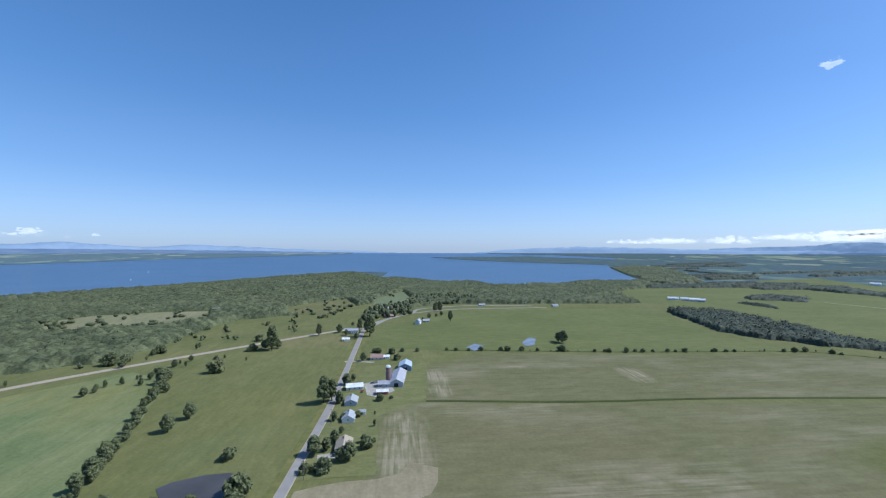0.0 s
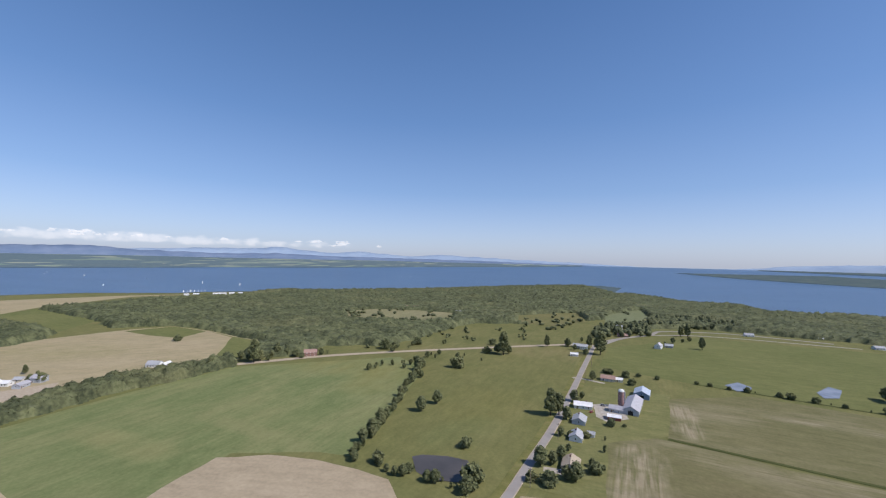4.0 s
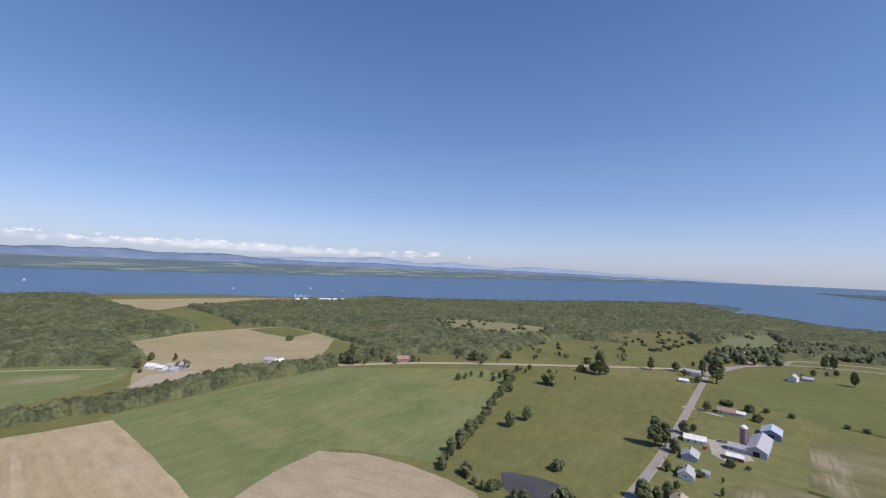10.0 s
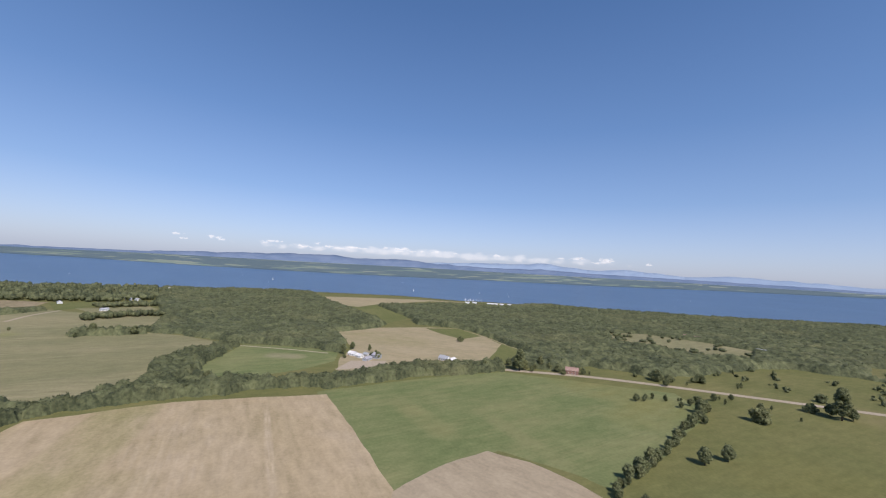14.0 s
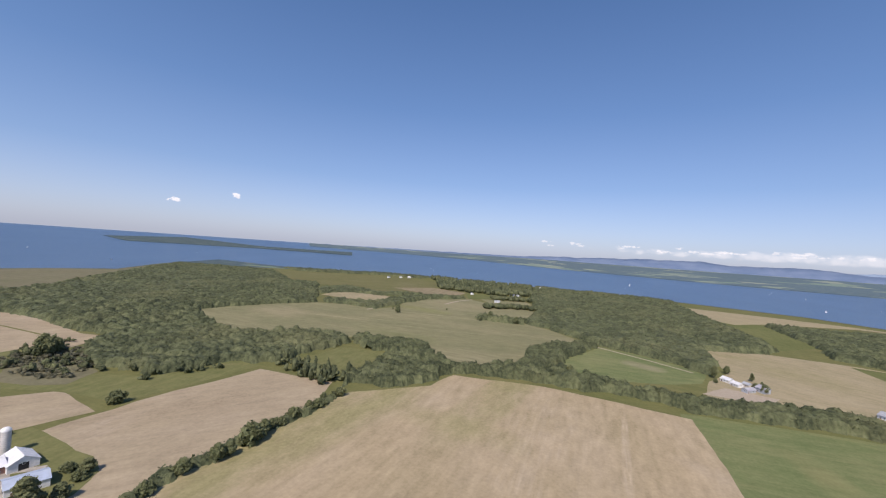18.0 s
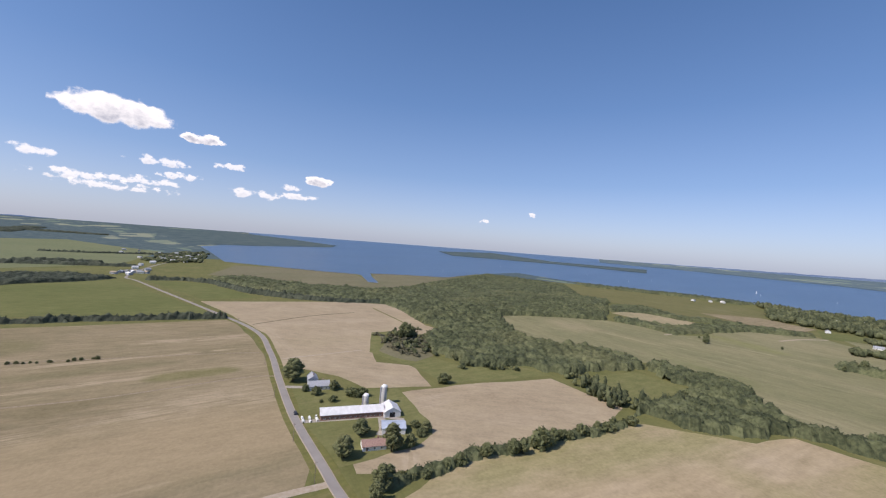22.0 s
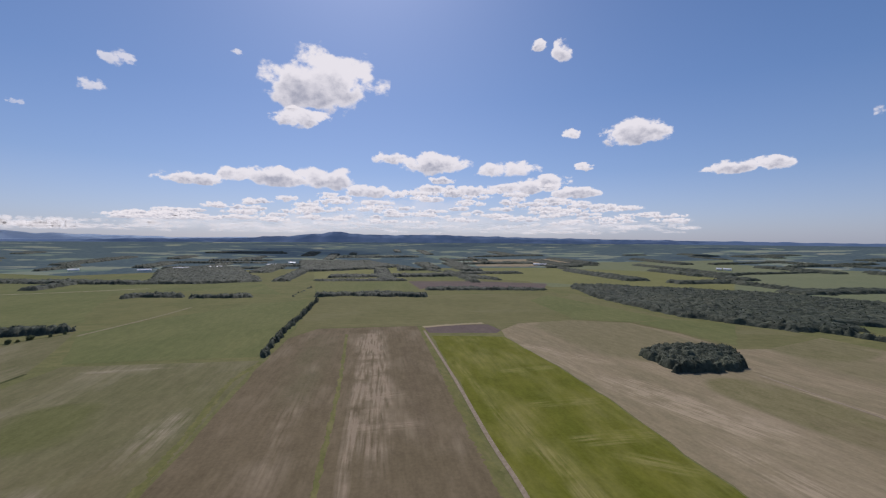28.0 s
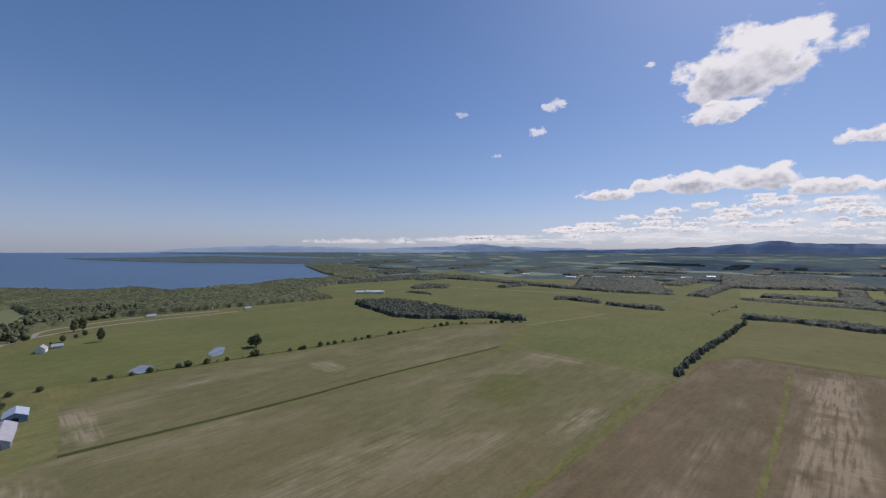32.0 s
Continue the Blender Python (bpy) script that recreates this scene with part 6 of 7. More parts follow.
def building(name, x, y, yaw, length, width, eaves, rise, wall, roof, label, category, windows=3, doors=1, chimney=False, over=0.45,
             big_door=False, rows=1, gable_window=True, up=0.0, win=(1.0, 1.2)):
    """A gabled building with its ridge along its length."""
    root = new(name)
    root.matrix_basis = pose(x, y, ground(x, y, up), 0, 0, yaw)
    tagged(root, label, category)
    hl, hw = length / 2, width / 2
    bm = bmesh.new()
    prof = [(-hw, -0.3), (hw, -0.3), (hw, eaves), (0, eaves + rise), (-hw, eaves)]
    ends = [[bm.verts.new((sx * hl, py, pz)) for py, pz in prof] for sx in (-1, 1)]
    bm.faces.new(list(reversed(ends[0])))
    bm.faces.new(ends[1])
    for i in range(5):
        j = (i + 1) % 5
        bm.faces.new((ends[0][i], ends[0][j], ends[1][j], ends[1][i]))
    bmesh.ops.recalc_face_normals(bm, faces=bm.faces[:])
    part("wall", bm, wall, root)
    slope = rise / hw
    th = 0.22
    for s in (-1, 1):
        bm = bmesh.new()
        y1, z1 = s * (hw + over), eaves - slope * over
        pts = [(0.0, eaves + rise), (y1, z1), (y1, z1 + th), (0.0, eaves + rise + th)]
        e = [[bm.verts.new((q * (hl + over), py, pz + 0.02)) for py, pz in pts] for q in (-1, 1)]
        bm.faces.new(e[0])
        bm.faces.new(e[1])
        for i in range(4):
            j = (i + 1) % 4
            bm.faces.new((e[0][i], e[0][j], e[1][j], e[1][i]))
        bmesh.ops.recalc_face_normals(bm, faces=bm.faces[:])
        part("roof_slope", bm, roof, root)
    bm = bmesh.new()
    box(bm, -hl - over, -0.18, eaves + rise + th - 0.06, hl + over, 0.18, eaves + rise + th + 0.07)
    part("ridge_cap", bm, roof, root)

    def opening(px, py, pz, w, h, side, kind):
        t = 0.07
        bm = bmesh.new()
        if side in "ab":
            s = -1 if side == "a" else 1
            box(bm, px - w / 2, min(py, py + s * t), pz, px + w / 2, max(py, py + s * t), pz + h)
        else:
            s = -1 if side == "c" else 1
            box(bm, min(px, px + s * t), py - w / 2, pz, max(px, px + s * t), py + w / 2, pz + h)
        fr = part(kind, bm, TRIM if kind == "window" else (WOOD_DOOR if kind == "door" else DARK), root)
        if kind == "window":
            bm = bmesh.new()
            k = 0.1
            if side in "ab":
                box(bm, px - w / 2 + k, min(py, py + s * (t + 0.02)), pz + k, px + w / 2 - k, max(py, py + s * (t + 0.02)), pz + h - k)
            else:
                box(bm, min(px, px + s * (t + 0.02)), py - w / 2 + k, pz + k, max(px, px + s * (t + 0.02)), py + w / 2 - k, pz + h - k)
            part("pane", bm, GLASS, fr)

    for row in range(rows):
        z = 0.95 + 2.7 * row
        for i in range(windows):
            px = -hl + length * (i + 0.75) / (windows + 0.5)
            opening(px, -hw, z, *win, "a", "window")
            opening(px, hw, z, *win, "b", "window")
    if gable_window:
        for side, sx in (("c", -hl), ("d", hl)):
            opening(sx, 0, eaves * 0.55 if eaves < 3.2 else eaves - 0.9, win[0], win[1], side, "window")
    for i in range(doors):
        px = -hl + length * (i + 0.5) / doors * 0.35
        opening(px, -hw, 0, 0.95, 2.05, "a", "door")
    if big_door:
        opening(-hl, 0, 0, min(3.6, width * 0.4), min(3.4, eaves), "c", "barn_door")
        opening(hl, 0, 0, min(3.6, width * 0.4), min(3.4, eaves), "d", "barn_door")
    if chimney:
        bm = bmesh.new()
        box(bm, hl * 0.35, 0.3, eaves + rise * 0.4, hl * 0.35 + 0.7, 1.0, eaves + rise + 1.0)
        box(bm, hl * 0.35 - 0.07, 0.23, eaves + rise + 1.0, hl * 0.35 + 0.77, 1.07, eaves + rise + 1.12)
        part("chimney", bm, BRICK, root)
    return root


def silo(x, y, radius, tall, body, cap, label):
    root = new("silo")
    root.matrix_basis = pose(x, y, ground(x, y))
    tagged(root, label, "silo")

    def ring(bm, r0, z0, r1, z1, n=28):
        a = [bm.verts.new((r0 * math.cos(6.2832 * i / n), r0 * math.sin(6.2832 * i / n), z0)) for i in range(n)]
        b = [bm.verts.new((r1 * math.cos(6.2832 * i / n), r1 * math.sin(6.2832 * i / n), z1)) for i in range(n)]
        for i in range(n):
            bm.faces.new((a[i], a[(i + 1) % n], b[(i + 1) % n], b[i]))

    bm = bmesh.new()
    ring(bm, radius, -0.2, radius, tall)
    part("body", bm, body, root, smooth=True)
    for i in range(int(tall / 0.9)):
        bm = bmesh.new()
        z = 0.5 + 0.9 * i
        ring(bm, radius + 0.03, z, radius + 0.03, z + 0.09)
        part("hoop", bm, STEEL, root)
    bm = bmesh.new()
    for i in range(7):
        a, b = i / 7 * math.pi / 2, (i + 1) / 7 * math.pi / 2
        ring(bm, (radius + 0.08) * math.cos(a), tall + radius * 0.85 * math.sin(a), max(0.02, (radius + 0.08) * math.cos(b)), tall + radius * 0.85 * math.sin(b))
    part("dome", bm, cap, root, smooth=True)
    bm = bmesh.new()
    box(bm, radius - 0.05, -0.5, 0, radius + 0.75, 0.5, tall + 0.1)
    part("chute", bm, STEEL, root)
    return root


# homestead by the road
building("barn", -35.6, 360, 90, 35, 11.5, 3.8, 3.0, GREY, STEEL, "long grey barn with a galvanised metal roof", "barn", 9, 2, big_door=True)
building("barn_wing", -46, 345, 2, 10, 7, 3.0, 1.8, GREY, STEEL, "low barn wing with a galvanised roof", "barn", 2, 1)
building("cattle_shed", -45, 327, 10, 9, 6.5, 2.6, 1.0, RED, WHITE_ROOF, "small dark red shed with a white metal roof", "shed", 1, 1)
building("blue_barn", -32.2, 397, 92, 17, 12, 4.2, 2.8, BLUE, PALE_BLUE_ROOF, "blue grey pole barn with a pale metal roof", "barn", 2, 1, big_door=True)
silo(-44, 356, 2.3, 13.2, SILO_RED, WHITE, "dark red tile silo with a white dome")
building("house", -70, 339, 14, 13.5, 8, 2.7, 2.0, WHITE, WHITE_ROOF, "white bungalow with a white metal roof", "house", 3, 1, True)
building("house", -65.7, 307, 96, 12, 9, 2.7, 2.2, GREY, SHINGLE, "grey house with a grey shingle roof", "house", 3, 1, True)
building("house", -61, 277, 96, 11, 8, 2.7, 2.2, WHITE, SHINGLE, "white house with a grey shingle roof", "house", 3, 1, True)
building("garden_shed", -53.5, 286, 8, 4.5, 3.5, 2.2, 1.2, WHITE, SHINGLE, "small white garden shed with a grey roof", "shed", 1, 1)
building("house", -55, 237, 98, 13, 9, 2.7, 2.2, CREAM, SHINGLE_TAN, "cream house with a tan roof under trees", "house", 3, 1, True)
building("house", -65.6, 432, 6, 13, 9, 2.7, 2.4, CREAM, SHINGLE_RED, "cream bungalow with a brown red roof", "house", 3, 1, True)
building("garage", -55.5, 434, 6, 6, 5.5, 2.4, 1.4, WHITE, WHITE_ROOF, "small white garage beside a bungalow", "garage", 1, 1)
# by the road fork
building("shed", -118.7, 520, 15, 9, 6, 2.5, 1.5, WHITE, WHITE_ROOF, "white shed by the road fork", "shed", 1, 1)
building("house", -117, 566, 10, 10, 8, 4.5, 2.4, WHITE, SHINGLE, "white two-storey house among trees", "house", 3, 1, True, rows=2)
building("house", -128, 575, 10, 10, 8, 2.8, 2.4, GREY, SHINGLE, "grey house among trees by the road", "house", 3, 1, True)
building("house", -86, 703, 15, 15, 9, 2.7, 2.4, BRICK, SHINGLE_RED, "brick bungalow with a brown red roof", "house", 3, 1, True)
building("house", -101, 780, 20, 10, 8, 4.5, 2.6, WHITE, SHINGLE, "white two-storey house at the wood's edge", "house", 3, 1, True, rows=2)
building("white_barn", -32, 638, 80, 12, 8, 4.4, 3.4, WHITE, STEEL, "white gabled barn in a hay field", "barn", 2, 1)
building("house", -20, 655, 10, 10, 7, 2.7, 2.2, GREY, SHINGLE, "low grey house beside dark trees", "house", 2, 1)
for _h, _d, _yaw in ((353.9, 850, 10), (348.2, 905, 5), (343.9, 870, 20)):
    _p = spot(_h, _d)
    building("house", _p.x, _p.y, _yaw, 13, 8, 2.8, 2.3, WHITE, SHINGLE, "low white house along the wood's edge", "house", 3, 1)
# among the western woods
for _h, _d, _yaw, _w, _r in ((35.8, 950, 30, CREAM, SHINGLE_RED), (34.8, 945, 40, WHITE, SHINGLE_RED), (28.7, 871, 10, WHITE, SHINGLE), (48.8, 499, 50, BRICK, SHINGLE_RED)):
    _p = spot(_h, _d)
    building("house", _p.x, _p.y, _yaw, 14, 9, 4.6, 2.8, _w, _r, "two-storey house with a red brown roof at the woods" if _r is SHINGLE_RED else "white house in a woodland clearing", "house", 3, 1, True, rows=2)
# white farm
building("farm_shed", -506, 100, 40, 10, 7, 3.0, 2.0, WHITE, WHITE_ROOF, "white farm building with a white roof", "barn", 3, 1)
building("farm_shed", -494, 106, 35, 9, 6, 2.8, 1.8, WHITE, WHITE_ROOF, "long white farm building beside a bare yard", "barn", 3, 1)
building("farm_shed", -478, 112, 130, 11, 6, 3.0, 1.6, GREY, STEEL, "grey shed with a metal roof by a bare yard", "shed", 2, 1)
building("garage", -500, 116, 40, 7, 6, 2.6, 1.6, CREAM, SHINGLE, "small cream garage beside white farm buildings", "garage", 1, 1)
building("farmhouse", -486, 125, 35, 9, 8, 4.4, 2.4, GREY, STEEL, "grey white farmhouse by a bare yard", "house", 2, 1, True, rows=2)
building("house", -463, 205, 30, 13, 8, 3.0, 2.8, WHITE, SHINGLE, "large white house with a grey roof behind the tree belt", "house", 4, 1, True)
building("house_wing", -453, 211, 120, 10, 7, 2.8, 2.2, WHITE, WHITE_ROOF, "white wing of a large house", "house", 2, 1)
# dairy farm
building("dairy_barn", -68, -258.5, 174, 40, 10.5, 3.6, 2.6, BRICK, WHITE_ROOF, "very long brick dairy barn with a white metal roof", "barn", 12, 2, win=(1.1, 0.8))
building("milk_house", -93, -255, 84, 13, 11, 3.6, 3.0, WHITE, WHITE_ROOF, "white gabled milk house at the barn's end", "barn", 3, 1, big_door=True)
building("machine_shed", -87, -231, 165, 14, 11, 3.8, 1.6, WHITE, PALE_BLUE_ROOF, "white machine shed with a pale blue metal roof", "shed", 2, 1, big_door=True)
building("house", -70, -215, 174, 13, 8, 2.7, 2.0, WHITE, SHINGLE_RED, "white bungalow with a faded red roof on a lawn", "house", 3, 1, True)
building("farmhouse", -55, -312, 178, 15, 9, 3.2, 2.6, WHITE, SHINGLE, "white farmhouse with a blue grey roof by the road", "house", 4, 1, True)
building("farmhouse_wing", -52, -325, 88, 11, 7, 4.6, 2.4, GREY, SHINGLE, "grey two-storey house beside a big tree", "house", 2, 1, True, rows=2)
silo(-93.5, -272, 2.1, 12.0, CONCRETE, WHITE, "tall pale concrete silo with a white dome")
silo(-80.5, -271, 1.9, 7.4, CONCRETE, WHITE, "short pale concrete silo with a white dome")


def hutch(x, y, yaw):
    root = new("calf_hutch")
    root.matrix_basis = pose(x, y, 0, 0, 0, yaw)
    bm = bmesh.new()
    prof = [(-0.75, 0), (0.75, 0), (0.7, 0.8), (0.4, 1.3), (-0.4, 1.3), (-0.7, 0.8)]
    e = [[bm.verts.new((s * 1.1, p, z)) for p, z in prof] for s in (-1, 1)]
    bm.faces.new(e[0])
    bm.faces.new(e[1])
    for i in range(6):
        bm.faces.new((e[0][i], e[0][(i + 1) % 6], e[1][(i + 1) % 6], e[1][i]))
    bmesh.ops.recalc_face_normals(bm, faces=bm.faces[:])
    part("shell", bm, WHITE, root)
    bm = bmesh.new()
    box(bm, 1.1, -0.35, 0.05, 1.13, 0.35, 1.0)
    part("doorway", bm, DARK, root)
    return tagged(root, "small white plastic calf hutch beside the barn", "calf hutch", "calf hutches by the dairy barn")


_hut = hutch(-46.0, -262, 80)
for _i in range(1, 9):
    copy_thing(_hut, pose(-46.0 + 4.2 * (_i % 3), -262 + 2.9 * (_i // 3) + 0.6 * (_i % 2), 0, 0, 0, 80 + 7 * (_i % 4)))


def car(x, y, yaw, colour, label):
    root = new("car")
    root.matrix_basis = pose(x, y, 0.3, 0, 0, yaw)
    tagged(root, label, "car")
    bm = bmesh.new()
    prof = [(-2.15, 0.35), (2.15, 0.35), (2.2, 0.75), (1.2, 0.95), (-1.9, 0.98), (-2.2, 0.8)]
    e = [[bm.verts.new((p, s * 0.86, z)) for p, z in prof] for s in (-1, 1)]
    bm.faces.new(e[0])
    bm.faces.new(e[1])
    for i in range(6):
        bm.faces.new((e[0][i], e[0][(i + 1) % 6], e[1][(i + 1) % 6], e[1][i]))
    bmesh.ops.recalc_face_normals(bm, faces=bm.faces[:])
    part("body", bm, colour, root)
    bm = bmesh.new()
    a = [bm.verts.new((p, q, 0.95)) for p, q in ((-1.85, -0.8), (1.0, -0.8), (1.0, 0.8), (-1.85, 0.8))]
    b = [bm.verts.new((p, q, 1.46)) for p, q in ((-1.4, -0.62), (0.35, -0.62), (0.35, 0.62), (-1.4, 0.62))]
    for i in range(4):
        bm.faces.new((a[i], a[(i + 1) % 4], b[(i + 1) % 4], b[i]))
    part("cabin_glass", bm, GLASS, root)
    bm = bmesh.new()
    box(bm, -1.42, -0.64, 1.46, 0.37, 0.64, 1.5)
    part("roof", bm, colour, root)
    for wx in (-1.35, 1.35):
        for wy in (-0.8, 0.8):
            bm = bmesh.new()
            bmesh.ops.create_cone(bm, cap_ends=True, segments=16, radius1=0.33, radius2=0.33, depth=0.22, matrix=Matrix.Translation((wx, wy, 0.33)) @ Matrix.Rotation(math.pi / 2, 4, "X"))
            part("wheel", bm, RUBBER, root)
    return root


car(-34.3, -270, 93, paint("dark_car_paint", (0.05, 0.05, 0.06), 0.3), "dark car driving on the country road")
car(-57.5, 228, 20, paint("blue_car_paint", (0.06, 0.08, 0.13), 0.3), "dark blue car parked in a driveway")
car(-62, 331, 80, paint("red_car_paint", (0.30, 0.05, 0.04), 0.3), "red car parked beside a bungalow")
car(-57, 352, 10, paint("grey_car_paint", (0.3, 0.3, 0.32), 0.3), "grey car parked on the gravel yard")

# far farms and villages
_far = random.Random(8)
for _h, _d, _l in ((191.4, 1240, 12), (190.9, 1330, 10), (189.8, 1420, 14), (188.8, 1560, 16), (187.9, 1500, 11), (187.3, 1640, 18), (186.6, 1480, 12), (186.4, 1730, 14), (185.7, 1590, 16), (185.2, 1820, 14), (187.6, 1880, 15)):
    _p = spot(_h, _d)
    building("house", _p.x, _p.y, 40 + _far.uniform(-30, 30), _l, 8, 4, 3, WHITE, WHITE_ROOF, "white house of a far shore village", "house", 3, 1, gable_window=False)
for _h, _d, _l, _w in ((329.7, 1098, 22, 9), (328.5, 1104, 16, 8), (327.4, 1096, 24, 9), (326.6, 1090, 10, 8)):
    _p = spot(_h, _d)
    building("farm_barn", _p.x, _p.y, -25 + _far.uniform(-5, 5), _l, _w, 4.5, 3, WHITE, WHITE_ROOF, "long white barn of a far farm", "barn", 4, 1, gable_window=False)
for _h, _d, _l in ((63.3, 1290, 12), (62.3, 1300, 14), (59.8, 1300, 34), (58.5, 1304, 14), (57.5, 1304, 11)):
    _p = spot(_h, _d)
    building("boat_shed", _p.x, _p.y, 60 + _far.uniform(-6, 6), _l, 9, 3.6, 1.8, WHITE, WHITE_ROOF, "white boat shed by the lake shore", "boat shed", 3, 1, gable_window=False, up=3)
for _h, _d in ((119.2, 1500), (120.4, 1480), (122.1, 1450), (112.4, 1460), (107.4, 1380), (105.8, 1390), (103.6, 1430), (100.8, 1440), (109.5, 1320), (103.8, 1147), (104.6, 1160), (101.5, 1210), (113.6, 974), (110.2, 1106), (105.0, 706), (106.6, 965), (107.9, 1375)):
    _p = spot(_h, _d)
    building("cottage", _p.x, _p.y, _far.uniform(0, 180), 12, 8, 3.4, 2.4, WHITE, WHITE_ROOF if _far.random() < 0.6 else SHINGLE, "white cottage near the lake shore", "cottage", 2, 1, up=4 if _d > 1250 else 0)
for _i in range(26):
    _h, _d = _far.uniform(184.8, 193.5), _far.choice((1120, 1150, 1180, 1600, 1700, 1850, 2000))
    _p = spot(_h if _d > 1500 else _far.uniform(190.2, 194), _d + _far.uniform(-30, 30))
    building("village_house", _p.x, _p.y, _far.uniform(0, 180), 12, 8, 3.6, 2.4, _far.choice((WHITE, CREAM, GREY)), _far.choice((SHINGLE, SHINGLE_TAN, WHITE_ROOF)), "small house of a lakeside village", "house", 2, 1)
for _h, _d, _l in ((228.8, 1990, 26), (229.6, 2000, 18), (213.2, 2200, 24), (250.2, 1950, 40), (251.0, 1960, 24), (306.5, 1900, 30), (300.5, 1750, 40), (297, 1800, 50), (293.5, 1820, 50), (287, 1900, 36), (312.4, 2000, 26), (284.5, 2050, 30)):
    _p = spot(_h, _d)
    building("farm_barn", _p.x, _p.y, _h + _far.uniform(-8, 8), _l, 12, 4.5, 3, WHITE, WHITE_ROOF, "far white farm building on the plain", "barn", 2, 1, gable_window=False, up=2)


# ---- utility poles along the roads ----
POLE = simple("grey_pole_wood", (0.16, 0.13, 0.10), (0.24, 0.2, 0.16), 0.5, 0.9)


def utility_pole():
    root = new("utility_pole")
    bm = bmesh.new()
    tube(bm, (0, 0, -0.3), (0, 0, 10.5), 0.17, 0.12, 8)
    part("pole", bm, POLE, root)
    bm = bmesh.new()
    box(bm, -1.1, -0.06, 9.6, 1.1, 0.06, 9.75)
    part("crossarm", bm, POLE, root)
    return tagged(root, "weathered wooden utility pole beside the road", "utility pole", "utility poles along the road")


_pole = None
for _line, _side in ((ROAD_A[2:9], -7.5), (ROAD_B[2:10], 7.5)):
    _pts = [spot(h, d) for h, d in _line]
    for _a, _b in zip(_pts, _pts[1:]):
        _n = max(1, int((_b - _a).length / 50))
        _dir = (_b - _a).normalized()
        for _i in range(_n):
            _q = _a.lerp(_b, (_i + 0.5) / _n) + Vector((-_dir.y, _dir.x, 0)) * _side
            _mm = pose(_q.x, _q.y, 0, 0, 0, math.degrees(math.atan2(_dir.y, _dir.x)) + 90)
            if _pole is None:
                _pole = utility_pole()
                _pole.matrix_basis = _mm
            else:
                copy_thing(_pole, _mm)


# ---- boats on the lake ----
SAIL = paint("sail_cloth", (0.85, 0.85, 0.85))


def boat():
    root = new("sailing_boat")
    bm = bmesh.new()
    n = 9
    top, low = [], []
    for i in range(n):
        t = i / (n - 1)
        x = -5 + 10 * t
        w = 1.6 * math.sin(math.pi * (0.18 + 0.82 * (1 - t))) ** 0.8 if t < 1 else 0.02
        top.append((x, w, 1.1 + 0.3 * t))
        low.append((x * 0.9, w * 0.45, -0.3))
    v = [[bm.verts.new((x, s * w, z)) for x, w, z in line] for s, line in ((1, top), (1, low), (-1, low), (-1, top))]
    for a, b in ((0, 1), (1, 2), (2, 3), (3, 0)):
        for i in range(n - 1):
            bm.faces.new((v[a][i], v[a][i + 1], v[b][i + 1], v[b][i]))
    bmesh.ops.recalc_face_normals(bm, faces=bm.faces[:])
    part("hull", bm, WHITE, root)
    bm = bmesh.new()
    tube(bm, (0.6, 0, 0.8), (0.6, 0, 13), 0.09, 0.05, 6)
    part("mast", bm, STEEL, root)
    for nm, pts in (("mainsail", ((0.5, 0, 2.0), (-4.2, 0.9, 2.0), (-2.2, 0.9, 7.0), (0.5, 0, 12.6))), ("jib", ((0.9, 0, 10.6), (4.8, 0, 1.6), (0.9, 0.9, 1.9), (2.6, 0.5, 5.0)))):
        bm = bmesh.new()
        a = [bm.verts.new(p) for p in pts]
        b = [bm.verts.new((x, y + 0.05, z)) for x, y, z in pts]
        bm.faces.new(a)
        bm.faces.new(list(reversed(b)))
        for i in range(4):
            bm.faces.new((a[i], b[i], b[(i + 1) % 4], a[(i + 1) % 4]))
        part(nm, bm, SAIL, root)
    return tagged(root, "small white sailing boat on the blue lake", "boat", "boats on the lake")


_boat = None
_spin = random.Random(4)
for _h, _d in ((89.7, 2223), (93.4, 2920), (75.4, 2988), (72.6, 2567), (67.2, 2211), (57.8, 1936), (40.0, 2250), (36.8, 2631), (35.5, 2604), (84.7, 3358),
               (126.7, 2550), (116.2, 2402), (111.9, 2912), (104.5, 2382), (89.7, 2324), (75.6, 2729), (71.0, 1800), (61.7, 1870), (57.6, 1750), (134.4, 2615),
               (63.6, 1440), (63.2, 1430), (62.9, 1450), (62.5, 1435), (62.1, 1450), (61.8, 1440), (61.4, 1455), (129.3, 2249), (115.8, 2189), (109.7, 2264), (93.3, 2596), (90.2, 1984), (80.1, 3328), (37.1, 1960), (154.0, 1800), (146, 2700), (160.5, 2500)):
    _q = spot(_h, _d, 0.6)
    _s = 0.8 * max(0.55, reach(_d) / _d)
    _mm = Matrix.Translation(_q) @ Matrix.Rotation(_spin.uniform(0, 6.28), 4, "Z") @ Matrix.Diagonal((_s, _s, _s, 1))
    if _boat is None:
        _boat = boat()
        _boat.matrix_basis = _mm
    else:
        copy_thing(_boat, _mm)


